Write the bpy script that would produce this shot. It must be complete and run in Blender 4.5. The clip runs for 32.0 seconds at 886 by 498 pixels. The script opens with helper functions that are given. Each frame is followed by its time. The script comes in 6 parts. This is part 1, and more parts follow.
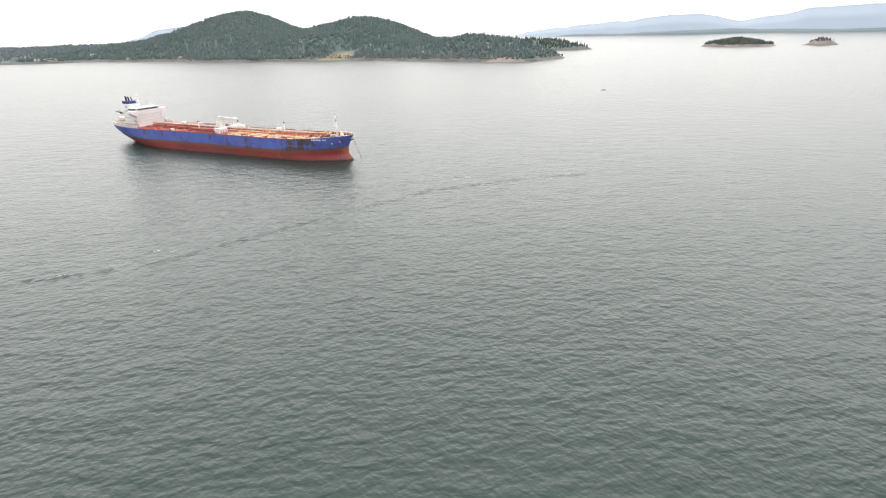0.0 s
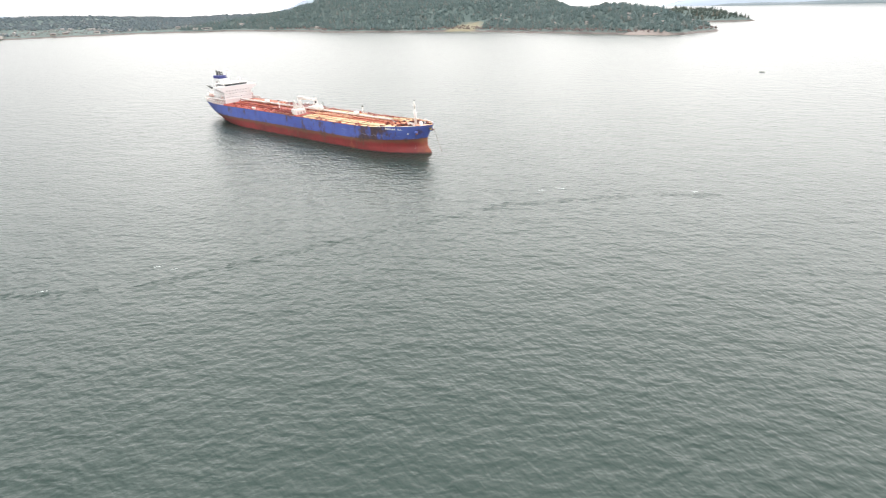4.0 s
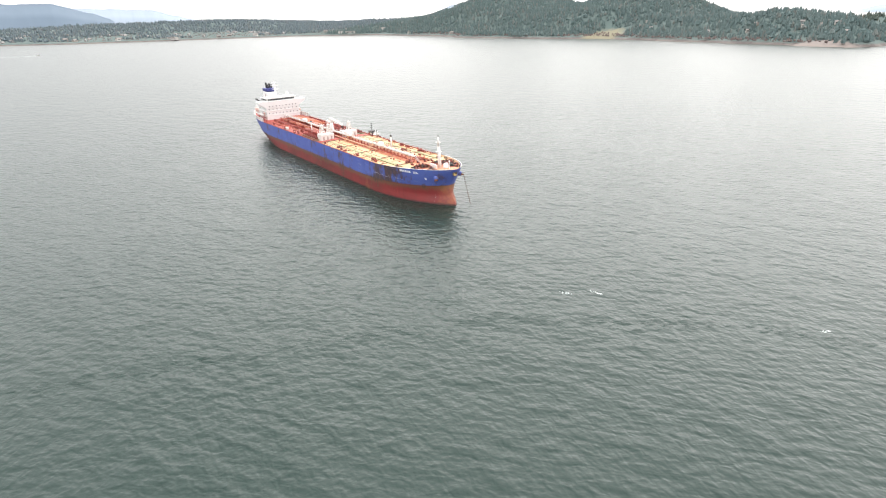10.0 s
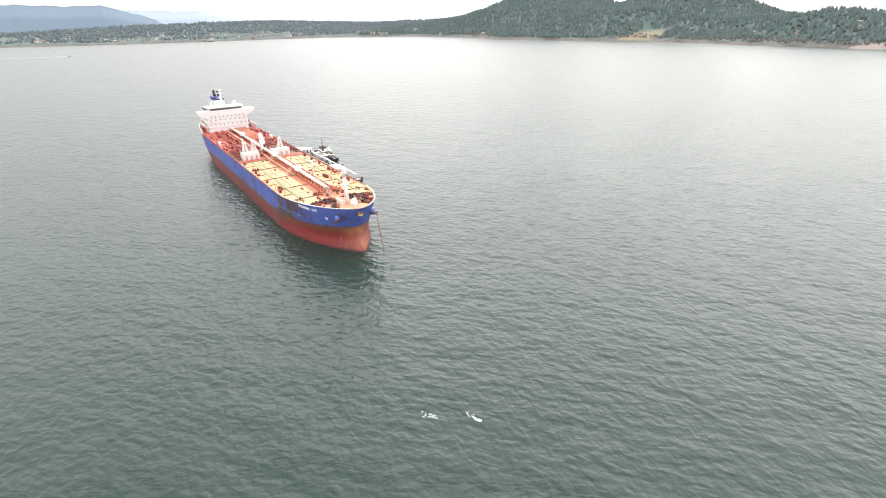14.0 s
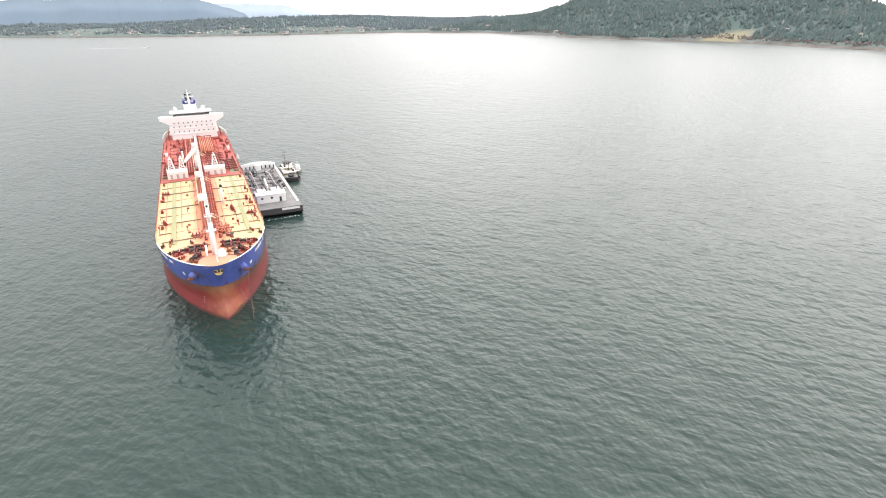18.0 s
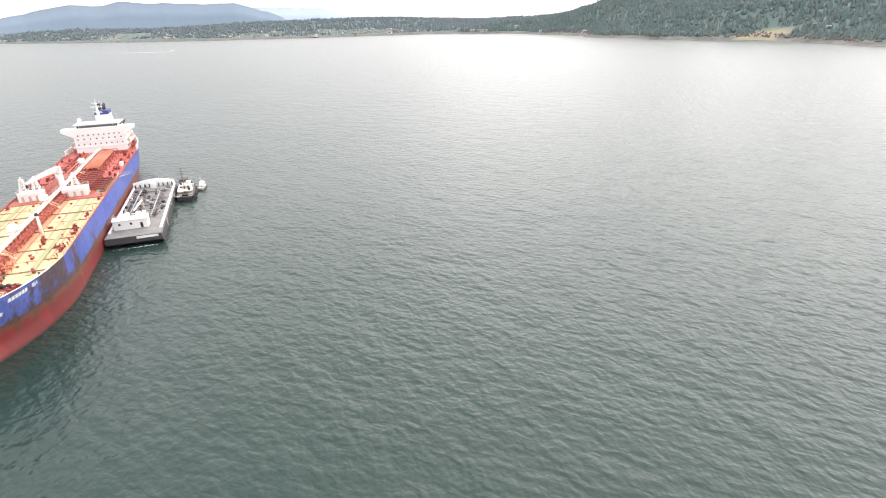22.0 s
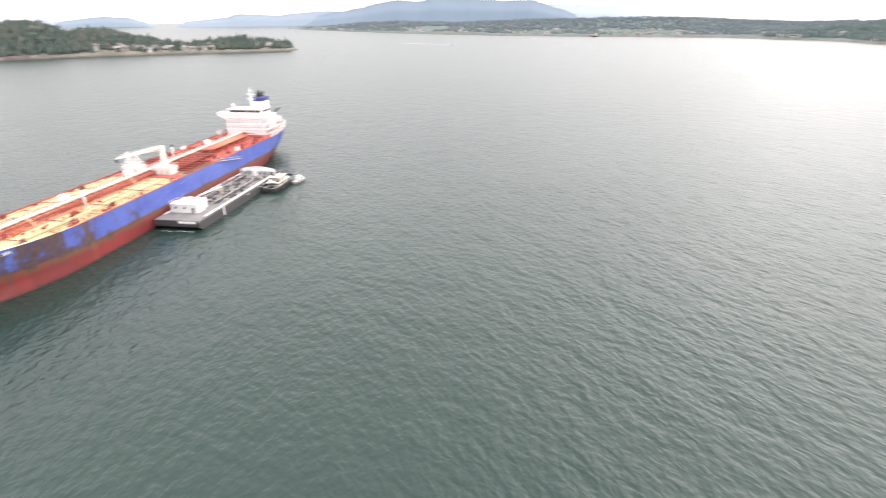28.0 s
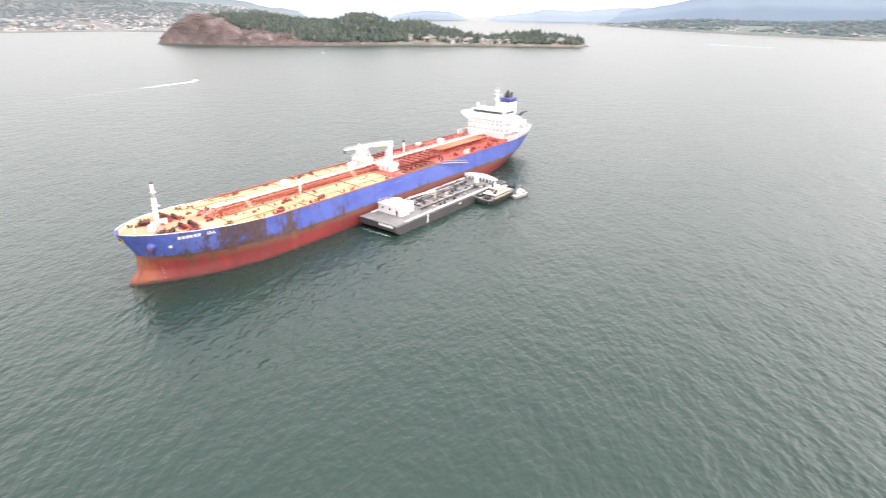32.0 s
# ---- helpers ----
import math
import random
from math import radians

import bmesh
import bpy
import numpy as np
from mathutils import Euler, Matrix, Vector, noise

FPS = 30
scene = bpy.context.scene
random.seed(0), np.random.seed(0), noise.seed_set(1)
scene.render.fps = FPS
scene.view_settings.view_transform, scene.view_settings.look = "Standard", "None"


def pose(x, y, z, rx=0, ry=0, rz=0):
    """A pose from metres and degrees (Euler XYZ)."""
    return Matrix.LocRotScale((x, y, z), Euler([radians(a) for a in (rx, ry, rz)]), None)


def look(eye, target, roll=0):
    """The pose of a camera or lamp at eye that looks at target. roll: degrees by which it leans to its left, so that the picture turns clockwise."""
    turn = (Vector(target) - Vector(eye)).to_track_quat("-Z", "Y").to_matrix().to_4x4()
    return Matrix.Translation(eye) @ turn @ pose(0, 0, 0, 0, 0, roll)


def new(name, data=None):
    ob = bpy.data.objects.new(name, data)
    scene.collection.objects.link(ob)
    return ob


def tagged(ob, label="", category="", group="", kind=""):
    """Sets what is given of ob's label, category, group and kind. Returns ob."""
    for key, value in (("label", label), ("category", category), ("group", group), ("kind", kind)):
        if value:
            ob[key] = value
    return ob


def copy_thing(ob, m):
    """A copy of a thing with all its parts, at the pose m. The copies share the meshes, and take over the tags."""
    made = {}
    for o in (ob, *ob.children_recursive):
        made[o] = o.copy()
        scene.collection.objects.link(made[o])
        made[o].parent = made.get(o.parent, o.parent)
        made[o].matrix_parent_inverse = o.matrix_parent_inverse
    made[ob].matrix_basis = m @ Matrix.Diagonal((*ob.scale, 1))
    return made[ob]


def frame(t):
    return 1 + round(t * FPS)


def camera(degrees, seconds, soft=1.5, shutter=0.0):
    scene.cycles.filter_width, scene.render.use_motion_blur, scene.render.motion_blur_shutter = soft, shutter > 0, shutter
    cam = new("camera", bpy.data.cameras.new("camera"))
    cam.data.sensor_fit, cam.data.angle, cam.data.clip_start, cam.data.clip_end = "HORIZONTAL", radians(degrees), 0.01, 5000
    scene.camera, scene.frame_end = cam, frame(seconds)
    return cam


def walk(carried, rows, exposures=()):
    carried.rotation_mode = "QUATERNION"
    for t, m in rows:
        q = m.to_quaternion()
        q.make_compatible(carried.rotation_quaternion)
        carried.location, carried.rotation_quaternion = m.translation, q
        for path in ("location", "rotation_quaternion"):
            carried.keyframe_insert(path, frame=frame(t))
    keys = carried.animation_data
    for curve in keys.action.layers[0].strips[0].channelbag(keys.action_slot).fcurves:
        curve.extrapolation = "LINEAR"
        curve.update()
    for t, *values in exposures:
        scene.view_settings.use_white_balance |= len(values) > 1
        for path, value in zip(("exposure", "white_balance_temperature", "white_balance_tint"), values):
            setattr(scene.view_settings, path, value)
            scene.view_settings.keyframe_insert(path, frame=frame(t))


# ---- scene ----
cam = camera(77.77, 32.0, soft=1.05, shutter=0.4)
ROWS = [
    (0.0, 209.42, -298.69, 77.33, 25.33, -21.60, 1.30),
    (0.5, 208.94, -290.87, 77.04, 25.80, -23.23, 1.43),
    (1.0, 208.06, -283.09, 77.03, 26.11, -24.17, 1.50),
    (1.5, 206.74, -275.23, 77.28, 26.14, -24.28, 1.50),
    (2.0, 205.28, -267.33, 77.42, 26.16, -24.27, 1.49),
    (2.5, 203.95, -259.27, 77.40, 26.85, -24.30, 1.47),
    (3.0, 202.55, -251.25, 77.33, 29.18, -24.27, 1.47),
    (3.5, 200.97, -243.04, 77.24, 33.78, -24.15, 1.47),
    (4.0, 199.33, -234.54, 77.06, 38.71, -23.99, 1.46),
    (4.5, 197.63, -225.69, 76.76, 43.21, -23.84, 1.50),
    (6.5, 186.56, -186.58, 76.70, 50.15, -23.76, 1.42),
    (7.0, 184.87, -179.17, 76.75, 50.94, -23.65, 1.41),
    (7.5, 183.15, -172.19, 76.85, 52.15, -23.56, 1.40),
    (8.0, 181.75, -165.19, 76.95, 52.80, -23.44, 1.40),
    (8.5, 180.76, -158.57, 77.00, 53.05, -23.37, 1.40),
    (9.0, 180.08, -151.96, 77.05, 53.11, -23.37, 1.42),
    (9.5, 179.82, -145.57, 77.00, 53.26, -23.29, 1.42),
    (10.0, 179.69, -138.33, 76.73, 53.26, -23.22, 1.33),
    (10.5, 178.94, -129.94, 76.37, 53.10, -23.14, 1.26),
    (11.0, 177.70, -121.49, 75.94, 52.75, -23.05, 1.24),
    (11.5, 175.92, -113.21, 75.49, 53.56, -23.01, 1.24),
    (12.0, 173.85, -104.30, 75.05, 53.96, -22.99, 1.26),
    (12.5, 171.31, -95.12, 74.75, 54.57, -22.94, 1.29),
    (13.0, 168.54, -86.32, 74.52, 55.78, -22.95, 1.35),
    (13.5, 165.61, -77.35, 74.43, 56.69, -22.99, 1.39),
    (14.0, 162.60, -68.55, 74.40, 57.59, -23.03, 1.41),
    (14.5, 159.51, -60.54, 74.35, 58.74, -22.99, 1.40),
    (16.5, 146.67, -24.99, 74.86, 63.57, -23.14, 0.53),
    (17.0, 144.63, -16.25, 74.95, 64.32, -23.12, 0.59),
    (17.5, 142.88, -7.65, 74.90, 64.98, -23.17, 0.70),
    (18.0, 141.35, 1.13, 74.70, 65.78, -23.25, 0.86),
    (18.5, 139.96, 9.56, 74.34, 67.75, -23.28, 1.02),
    (19.0, 138.76, 17.79, 74.00, 68.71, -23.31, 1.16),
    (19.5, 137.41, 26.61, 73.81, 69.13, -23.36, 1.23),
    (20.0, 136.18, 35.26, 73.71, 69.32, -23.34, 1.30),
    (20.5, 135.15, 43.65, 73.59, 69.55, -23.31, 1.37),
    (21.0, 134.46, 52.04, 73.42, 69.73, -23.20, 1.44),
    (21.5, 133.33, 60.31, 73.30, 69.84, -23.11, 1.51),
    (22.0, 132.29, 68.69, 73.10, 69.86, -23.07, 1.55),
    (22.5, 131.10, 76.70, 72.90, 71.59, -23.02, 1.54),
    (23.0, 129.56, 84.25, 72.72, 76.05, -22.97, 1.51),
    (23.5, 127.40, 92.57, 72.53, 80.50, -22.88, 1.43),
    (24.0, 124.90, 101.19, 72.43, 84.24, -22.75, 1.35),
    (24.5, 122.09, 109.21, 72.42, 86.94, -22.66, 1.29),
    (25.0, 119.13, 116.81, 72.43, 88.44, -22.59, 1.24),
    (25.5, 115.52, 125.27, 72.48, 90.01, -22.57, 1.18),
    (27.5, 106.55, 151.09, 74.02, 90.92, -22.70, 0.50),
    (28.0, 101.90, 154.98, 73.97, 98.50, -22.83, 0.26),
    (28.5, 98.93, 155.28, 73.72, 112.86, -23.04, 0.04),
    (29.0, 93.55, 157.93, 73.65, 120.36, -23.16, -0.17),
    (29.5, 88.22, 159.82, 73.79, 121.18, -23.23, -0.28),
    (30.0, 82.81, 160.52, 73.98, 121.23, -23.24, -0.36),
    (30.5, 77.32, 160.51, 74.05, 121.14, -23.25, -0.42),
    (31.0, 71.34, 160.38, 74.16, 121.08, -23.19, -0.49),
    (31.5, 64.97, 160.27, 74.38, 121.07, -23.17, -0.55),
    (32.0, 60.02, 159.17, 74.44, 127.25, -23.28, -0.61),
]
walk(cam, [(t, pose(x, y, z, 90 + pitch, roll, yaw)) for t, x, y, z, yaw, pitch, roll in ROWS],
     [(0.0, 0.06, 6500, 10), (2.0, 0.25, 6500, 10), (5.0, 0.35, 6500, 10), (14.0, 0.38, 6500, 10), (19.0, 0.4, 6500, 10.5), (22.0, 0.44, 6500, 12), (25.0, 0.46, 6520, 12.5),
      (28.0, 0.52, 6560, 14), (29.0, 0.66, 6580, 14.5), (32.0, 0.72, 6580, 14.5)])

# ---- light: bright overcast, the sun veiled behind cloud beyond the ship ----
SUN_YAW, SUN_EL = 27.0, 24.0
world = bpy.data.worlds.new("overcast_sky")
scene.world = world
world.use_nodes = True
wn, wl = world.node_tree.nodes, world.node_tree.links
wn.clear()
sky = wn.new("ShaderNodeTexSky")
sky.sky_type, sky.sun_disc = "NISHITA", False
sky.sun_elevation, sky.sun_rotation = radians(SUN_EL), radians(-SUN_YAW)
sky.air_density, sky.dust_density, sky.ozone_density = 1.0, 4.0, 1.0
hue = wn.new("ShaderNodeHueSaturation")
hue.inputs["Saturation"].default_value = 0.12
wl.new(sky.outputs[0], hue.inputs["Color"])
wc = wn.new("ShaderNodeTexCoord")
wm = wn.new("ShaderNodeMapping")
wm.inputs["Scale"].default_value = (2.0, 2.0, 7.0)
wl.new(wc.outputs["Generated"], wm.inputs["Vector"])
wz = wn.new("ShaderNodeTexNoise")
wz.inputs["Scale"].default_value, wz.inputs["Detail"].default_value = 1.6, 6.0
wl.new(wm.outputs[0], wz.inputs["Vector"])
wr = wn.new("ShaderNodeValToRGB")
wr.color_ramp.elements[0].position, wr.color_ramp.elements[0].color = 0.32, (15.7, 15.35, 15.5, 1)
wr.color_ramp.elements[1].position, wr.color_ramp.elements[1].color = 0.64, (17.3, 16.95, 17.0, 1)
wl.new(wz.outputs["Fac"], wr.inputs[0])
wx = wn.new("ShaderNodeMix")
wx.data_type = "RGBA"
wx.inputs["Factor"].default_value = 0.975
wl.new(hue.outputs[0], wx.inputs["A"])
wl.new(wr.outputs[0], wx.inputs["B"])
# the cloud glows round the veiled sun
wd = wn.new("ShaderNodeVectorMath")
wd.operation = "DOT_PRODUCT"
wl.new(wc.outputs["Generated"], wd.inputs[0])
wd.inputs[1].default_value = (-math.sin(radians(SUN_YAW)) * math.cos(radians(SUN_EL)), math.cos(radians(SUN_YAW)) * math.cos(radians(SUN_EL)), math.sin(radians(SUN_EL)))
wg = wn.new("ShaderNodeValToRGB")
wg.color_ramp.interpolation = "EASE"
wg.color_ramp.elements[0].position, wg.color_ramp.elements[0].color = 0.3, (1, 1, 1, 1)
wg.color_ramp.elements[1].position, wg.color_ramp.elements[1].color = 1.0, (1.62, 1.6, 1.58, 1)
wl.new(wd.outputs["Value"], wg.inputs[0])
wt = wn.new("ShaderNodeMix")
wt.data_type, wt.blend_type = "RGBA", "MULTIPLY"
wt.inputs["Factor"].default_value = 1.0
wl.new(wx.outputs["Result"], wt.inputs["A"])
wl.new(wg.outputs[0], wt.inputs["B"])
# an overcast sky is darker towards the horizon
ws = wn.new("ShaderNodeSeparateXYZ")
wl.new(wc.outputs["Generated"], ws.inputs[0])
wh = wn.new("ShaderNodeMapRange")
wh.inputs["From Min"].default_value, wh.inputs["From Max"].default_value = 0.0, 0.42
wh.inputs["To Min"].default_value, wh.inputs["To Max"].default_value = 0.62, 1.19
wl.new(ws.outputs["Z"], wh.inputs["Value"])
wy = wn.new("ShaderNodeMix")
wy.data_type, wy.blend_type = "RGBA", "MULTIPLY"
wy.inputs["Factor"].default_value = 1.0
wl.new(wt.outputs["Result"], wy.inputs["A"])
wl.new(wh.outputs[0], wy.inputs["B"])
wb = wn.new("ShaderNodeBackground")
wb.inputs["Strength"].default_value = 0.1
wl.new(wy.outputs["Result"], wb.inputs["Color"])
wo = wn.new("ShaderNodeOutputWorld")
wl.new(wb.outputs[0], wo.inputs[0])

sun = new("sun", bpy.data.lights.new("sun", "SUN"))
sun.data.energy, sun.data.angle, sun.data.color = 0.5, radians(90), (1.0, 0.95, 0.88)
sun.matrix_world = look((-2000 * math.sin(radians(SUN_YAW)), 2000 * math.cos(radians(SUN_YAW)), 2000 * math.tan(radians(SUN_EL))), (0, 0, 0))

# ---- materials ----
def ramp2(nt, src, a, b, lo, hi):
    r = nt.nodes.new("ShaderNodeValToRGB")
    r.color_ramp.elements[0].position, r.color_ramp.elements[0].color = lo, (*a, 1)
    r.color_ramp.elements[1].position, r.color_ramp.elements[1].color = hi, (*b, 1)
    nt.links.new(src, r.inputs[0])
    return r.outputs[0]


def noise_at(nt, scale, stretch=(1, 1, 1), detail=4.0, rough=0.6, shift=0.0):
    g = nt.nodes.new("ShaderNodeNewGeometry")
    m = nt.nodes.new("ShaderNodeMapping")
    m.inputs["Scale"].default_value = stretch
    m.inputs["Location"].default_value = (shift, shift * 0.7, shift * 0.3)
    nt.links.new(g.outputs["Position"], m.inputs["Vector"])
    n = nt.nodes.new("ShaderNodeTexNoise")
    n.inputs["Scale"].default_value, n.inputs["Detail"].default_value, n.inputs["Roughness"].default_value = scale, detail, rough
    nt.links.new(m.outputs[0], n.inputs["Vector"])
    return n.outputs["Fac"]


def blend(nt, fac, a, b, mode="MIX"):
    m = nt.nodes.new("ShaderNodeMix")
    m.data_type, m.blend_type = "RGBA", mode
    for socket, value in ((m.inputs["Factor"], fac), (m.inputs["A"], a), (m.inputs["B"], b)):
        if isinstance(value, (int, float)):
            socket.default_value = value
        elif isinstance(value, tuple):
            socket.default_value = (*value, 1)
        else:
            nt.links.new(value, socket)
    return m.outputs["Result"]


def calc(nt, op, a, b=0.0):
    m = nt.nodes.new("ShaderNodeMath")
    m.operation, m.use_clamp = op, False
    for socket, value in zip(m.inputs, (a, b)):
        if isinstance(value, (int, float)):
            socket.default_value = value
        else:
            nt.links.new(value, socket)
    return m.outputs[0]


def place(nt):
    g = nt.nodes.new("ShaderNodeNewGeometry")
    s = nt.nodes.new("ShaderNodeSeparateXYZ")
    nt.links.new(g.outputs["Position"], s.inputs[0])
    return s.outputs


def start(name, rough=0.6, metal=0.0):
    m = bpy.data.materials.new(name)
    m.use_nodes = True
    nt = m.node_tree
    b = nt.nodes["Principled BSDF"]
    b.inputs["Roughness"].default_value, b.inputs["Metallic"].default_value = rough, metal
    return m, nt, b


def paint(name, base, other, rough=0.55, metal=0.0, big=0.08, small=1.3, amount=0.5, bump=0.1, stretch=(1, 1, 1), per_object=0.0):
    """A surface of two tones with wear at two scales and fine relief."""
    m, nt, b = start(name, rough, metal)
    f1 = noise_at(nt, big, stretch, 5.0)
    f2 = noise_at(nt, small, stretch, 6.0, 0.7, 13.0)
    c = blend(nt, ramp2(nt, f1, (0, 0, 0), (amount,) * 3, 0.38, 0.68), base, other)
    c = blend(nt, ramp2(nt, f2, (0, 0, 0), (amount,) * 3, 0.5, 0.75), c, other)
    if per_object:
        o = nt.nodes.new("ShaderNodeObjectInfo")
        c = blend(nt, calc(nt, "MULTIPLY", o.outputs["Random"], per_object), c, other)
    nt.links.new(c, b.inputs["Base Color"])
    if bump:
        u = nt.nodes.new("ShaderNodeBump")
        u.inputs["Strength"].default_value, u.inputs["Distance"].default_value = bump, 0.05
        nt.links.new(f2, u.inputs["Height"])
        nt.links.new(u.outputs[0], b.inputs["Normal"])
    return m


RUST = (0.16, 0.06, 0.025)
m_white = paint("white_paint", (0.72, 0.71, 0.685), (0.48, 0.4, 0.33), 0.45, amount=0.22)
m_line = paint("dark_deck_line", (0.12, 0.1, 0.07), (0.22, 0.12, 0.08), 0.7, amount=0.6)
m_white_clean = paint("clean_white_paint", (0.75, 0.75, 0.74), (0.62, 0.6, 0.57), 0.4, amount=0.25)
m_red_pipe = paint("red_pipe_paint", (0.36, 0.07, 0.045), (0.18, 0.05, 0.035), 0.5, amount=0.5)
m_dark_red = paint("dark_red_gear", (0.23, 0.035, 0.028), (0.09, 0.025, 0.022), 0.55, amount=0.6)
m_orange = paint("orange_pipe_paint", (0.45, 0.15, 0.075), (0.34, 0.08, 0.05), 0.5, amount=0.5)
m_walk_green = paint("green_walkway_paint", (0.24, 0.25, 0.12), (0.33, 0.29, 0.15), 0.7, amount=0.6)
m_green_deck = paint("green_deck_paint", (0.2, 0.26, 0.18), (0.3, 0.2, 0.13), 0.7, amount=0.5)
m_catwalk = paint("grating_grey", (0.34, 0.31, 0.3), (0.5, 0.42, 0.36), 0.7, amount=0.5)
m_cream = paint("cream_paint", (0.72, 0.56, 0.38), (0.6, 0.3, 0.17), 0.6, amount=0.4)
m_black = paint("black_steel", (0.02, 0.02, 0.022), (0.05, 0.04, 0.035), 0.5, amount=0.6)
m_navy = paint("navy_blue_paint", (0.035, 0.045, 0.2), (0.03, 0.03, 0.08), 0.45, amount=0.5)
m_glass = paint("dark_window_glass", (0.02, 0.025, 0.03), (0.04, 0.045, 0.05), 0.08, amount=0.4, bump=0)
m_cream_scrape = paint("chalky_scrape", (0.42, 0.43, 0.5), (0.25, 0.27, 0.42), 0.8, amount=0.8)
m_rust = paint("rusty_steel", (0.2, 0.075, 0.035), (0.09, 0.04, 0.025), 0.8, amount=0.7)
m_bargedeck = paint("barge_deck_grey", (0.2, 0.196, 0.19), (0.085, 0.08, 0.077), 0.75, big=0.2, small=1.6, amount=0.6)
m_bargehull = paint("barge_hull_black", (0.045, 0.045, 0.05), (0.09, 0.075, 0.065), 0.55, amount=0.6)
m_rubber = paint("black_rubber", (0.018, 0.018, 0.018), (0.04, 0.04, 0.04), 0.85, amount=0.5)
m_tughouse = paint("tug_cream_paint", (0.52, 0.47, 0.38), (0.5, 0.38, 0.26), 0.5, amount=0.4)
m_chain = paint("chain_steel", (0.1, 0.085, 0.075), (0.2, 0.1, 0.06), 0.7, 0.4, amount=0.6)
m_gold = paint("gold_emblem_paint", (0.5, 0.35, 0.14), (0.3, 0.16, 0.05), 0.5, amount=0.4)
m_orange_boat = paint("lifeboat_orange", (0.55, 0.33, 0.28), (0.6, 0.48, 0.43), 0.5, amount=0.4)
m_foam = paint("sea_foam", (0.75, 0.78, 0.77), (0.35, 0.42, 0.4), 0.6, big=1.2, small=5.0, amount=0.8)


def hump(nt, value, a, b, c, top):
    """Rises from a to b and falls to c, up to that much."""
    up, down = nt.nodes.new("ShaderNodeMapRange"), nt.nodes.new("ShaderNodeMapRange")
    up.inputs["From Min"].default_value, up.inputs["From Max"].default_value = a, b
    down.inputs["From Min"].default_value, down.inputs["From Max"].default_value = b, c
    down.inputs["To Min"].default_value, down.inputs["To Max"].default_value = 1.0, 0.0
    nt.links.new(value, up.inputs["Value"])
    nt.links.new(value, down.inputs["Value"])
    return calc(nt, "MULTIPLY", calc(nt, "MULTIPLY", up.outputs[0], down.outputs[0]), top)


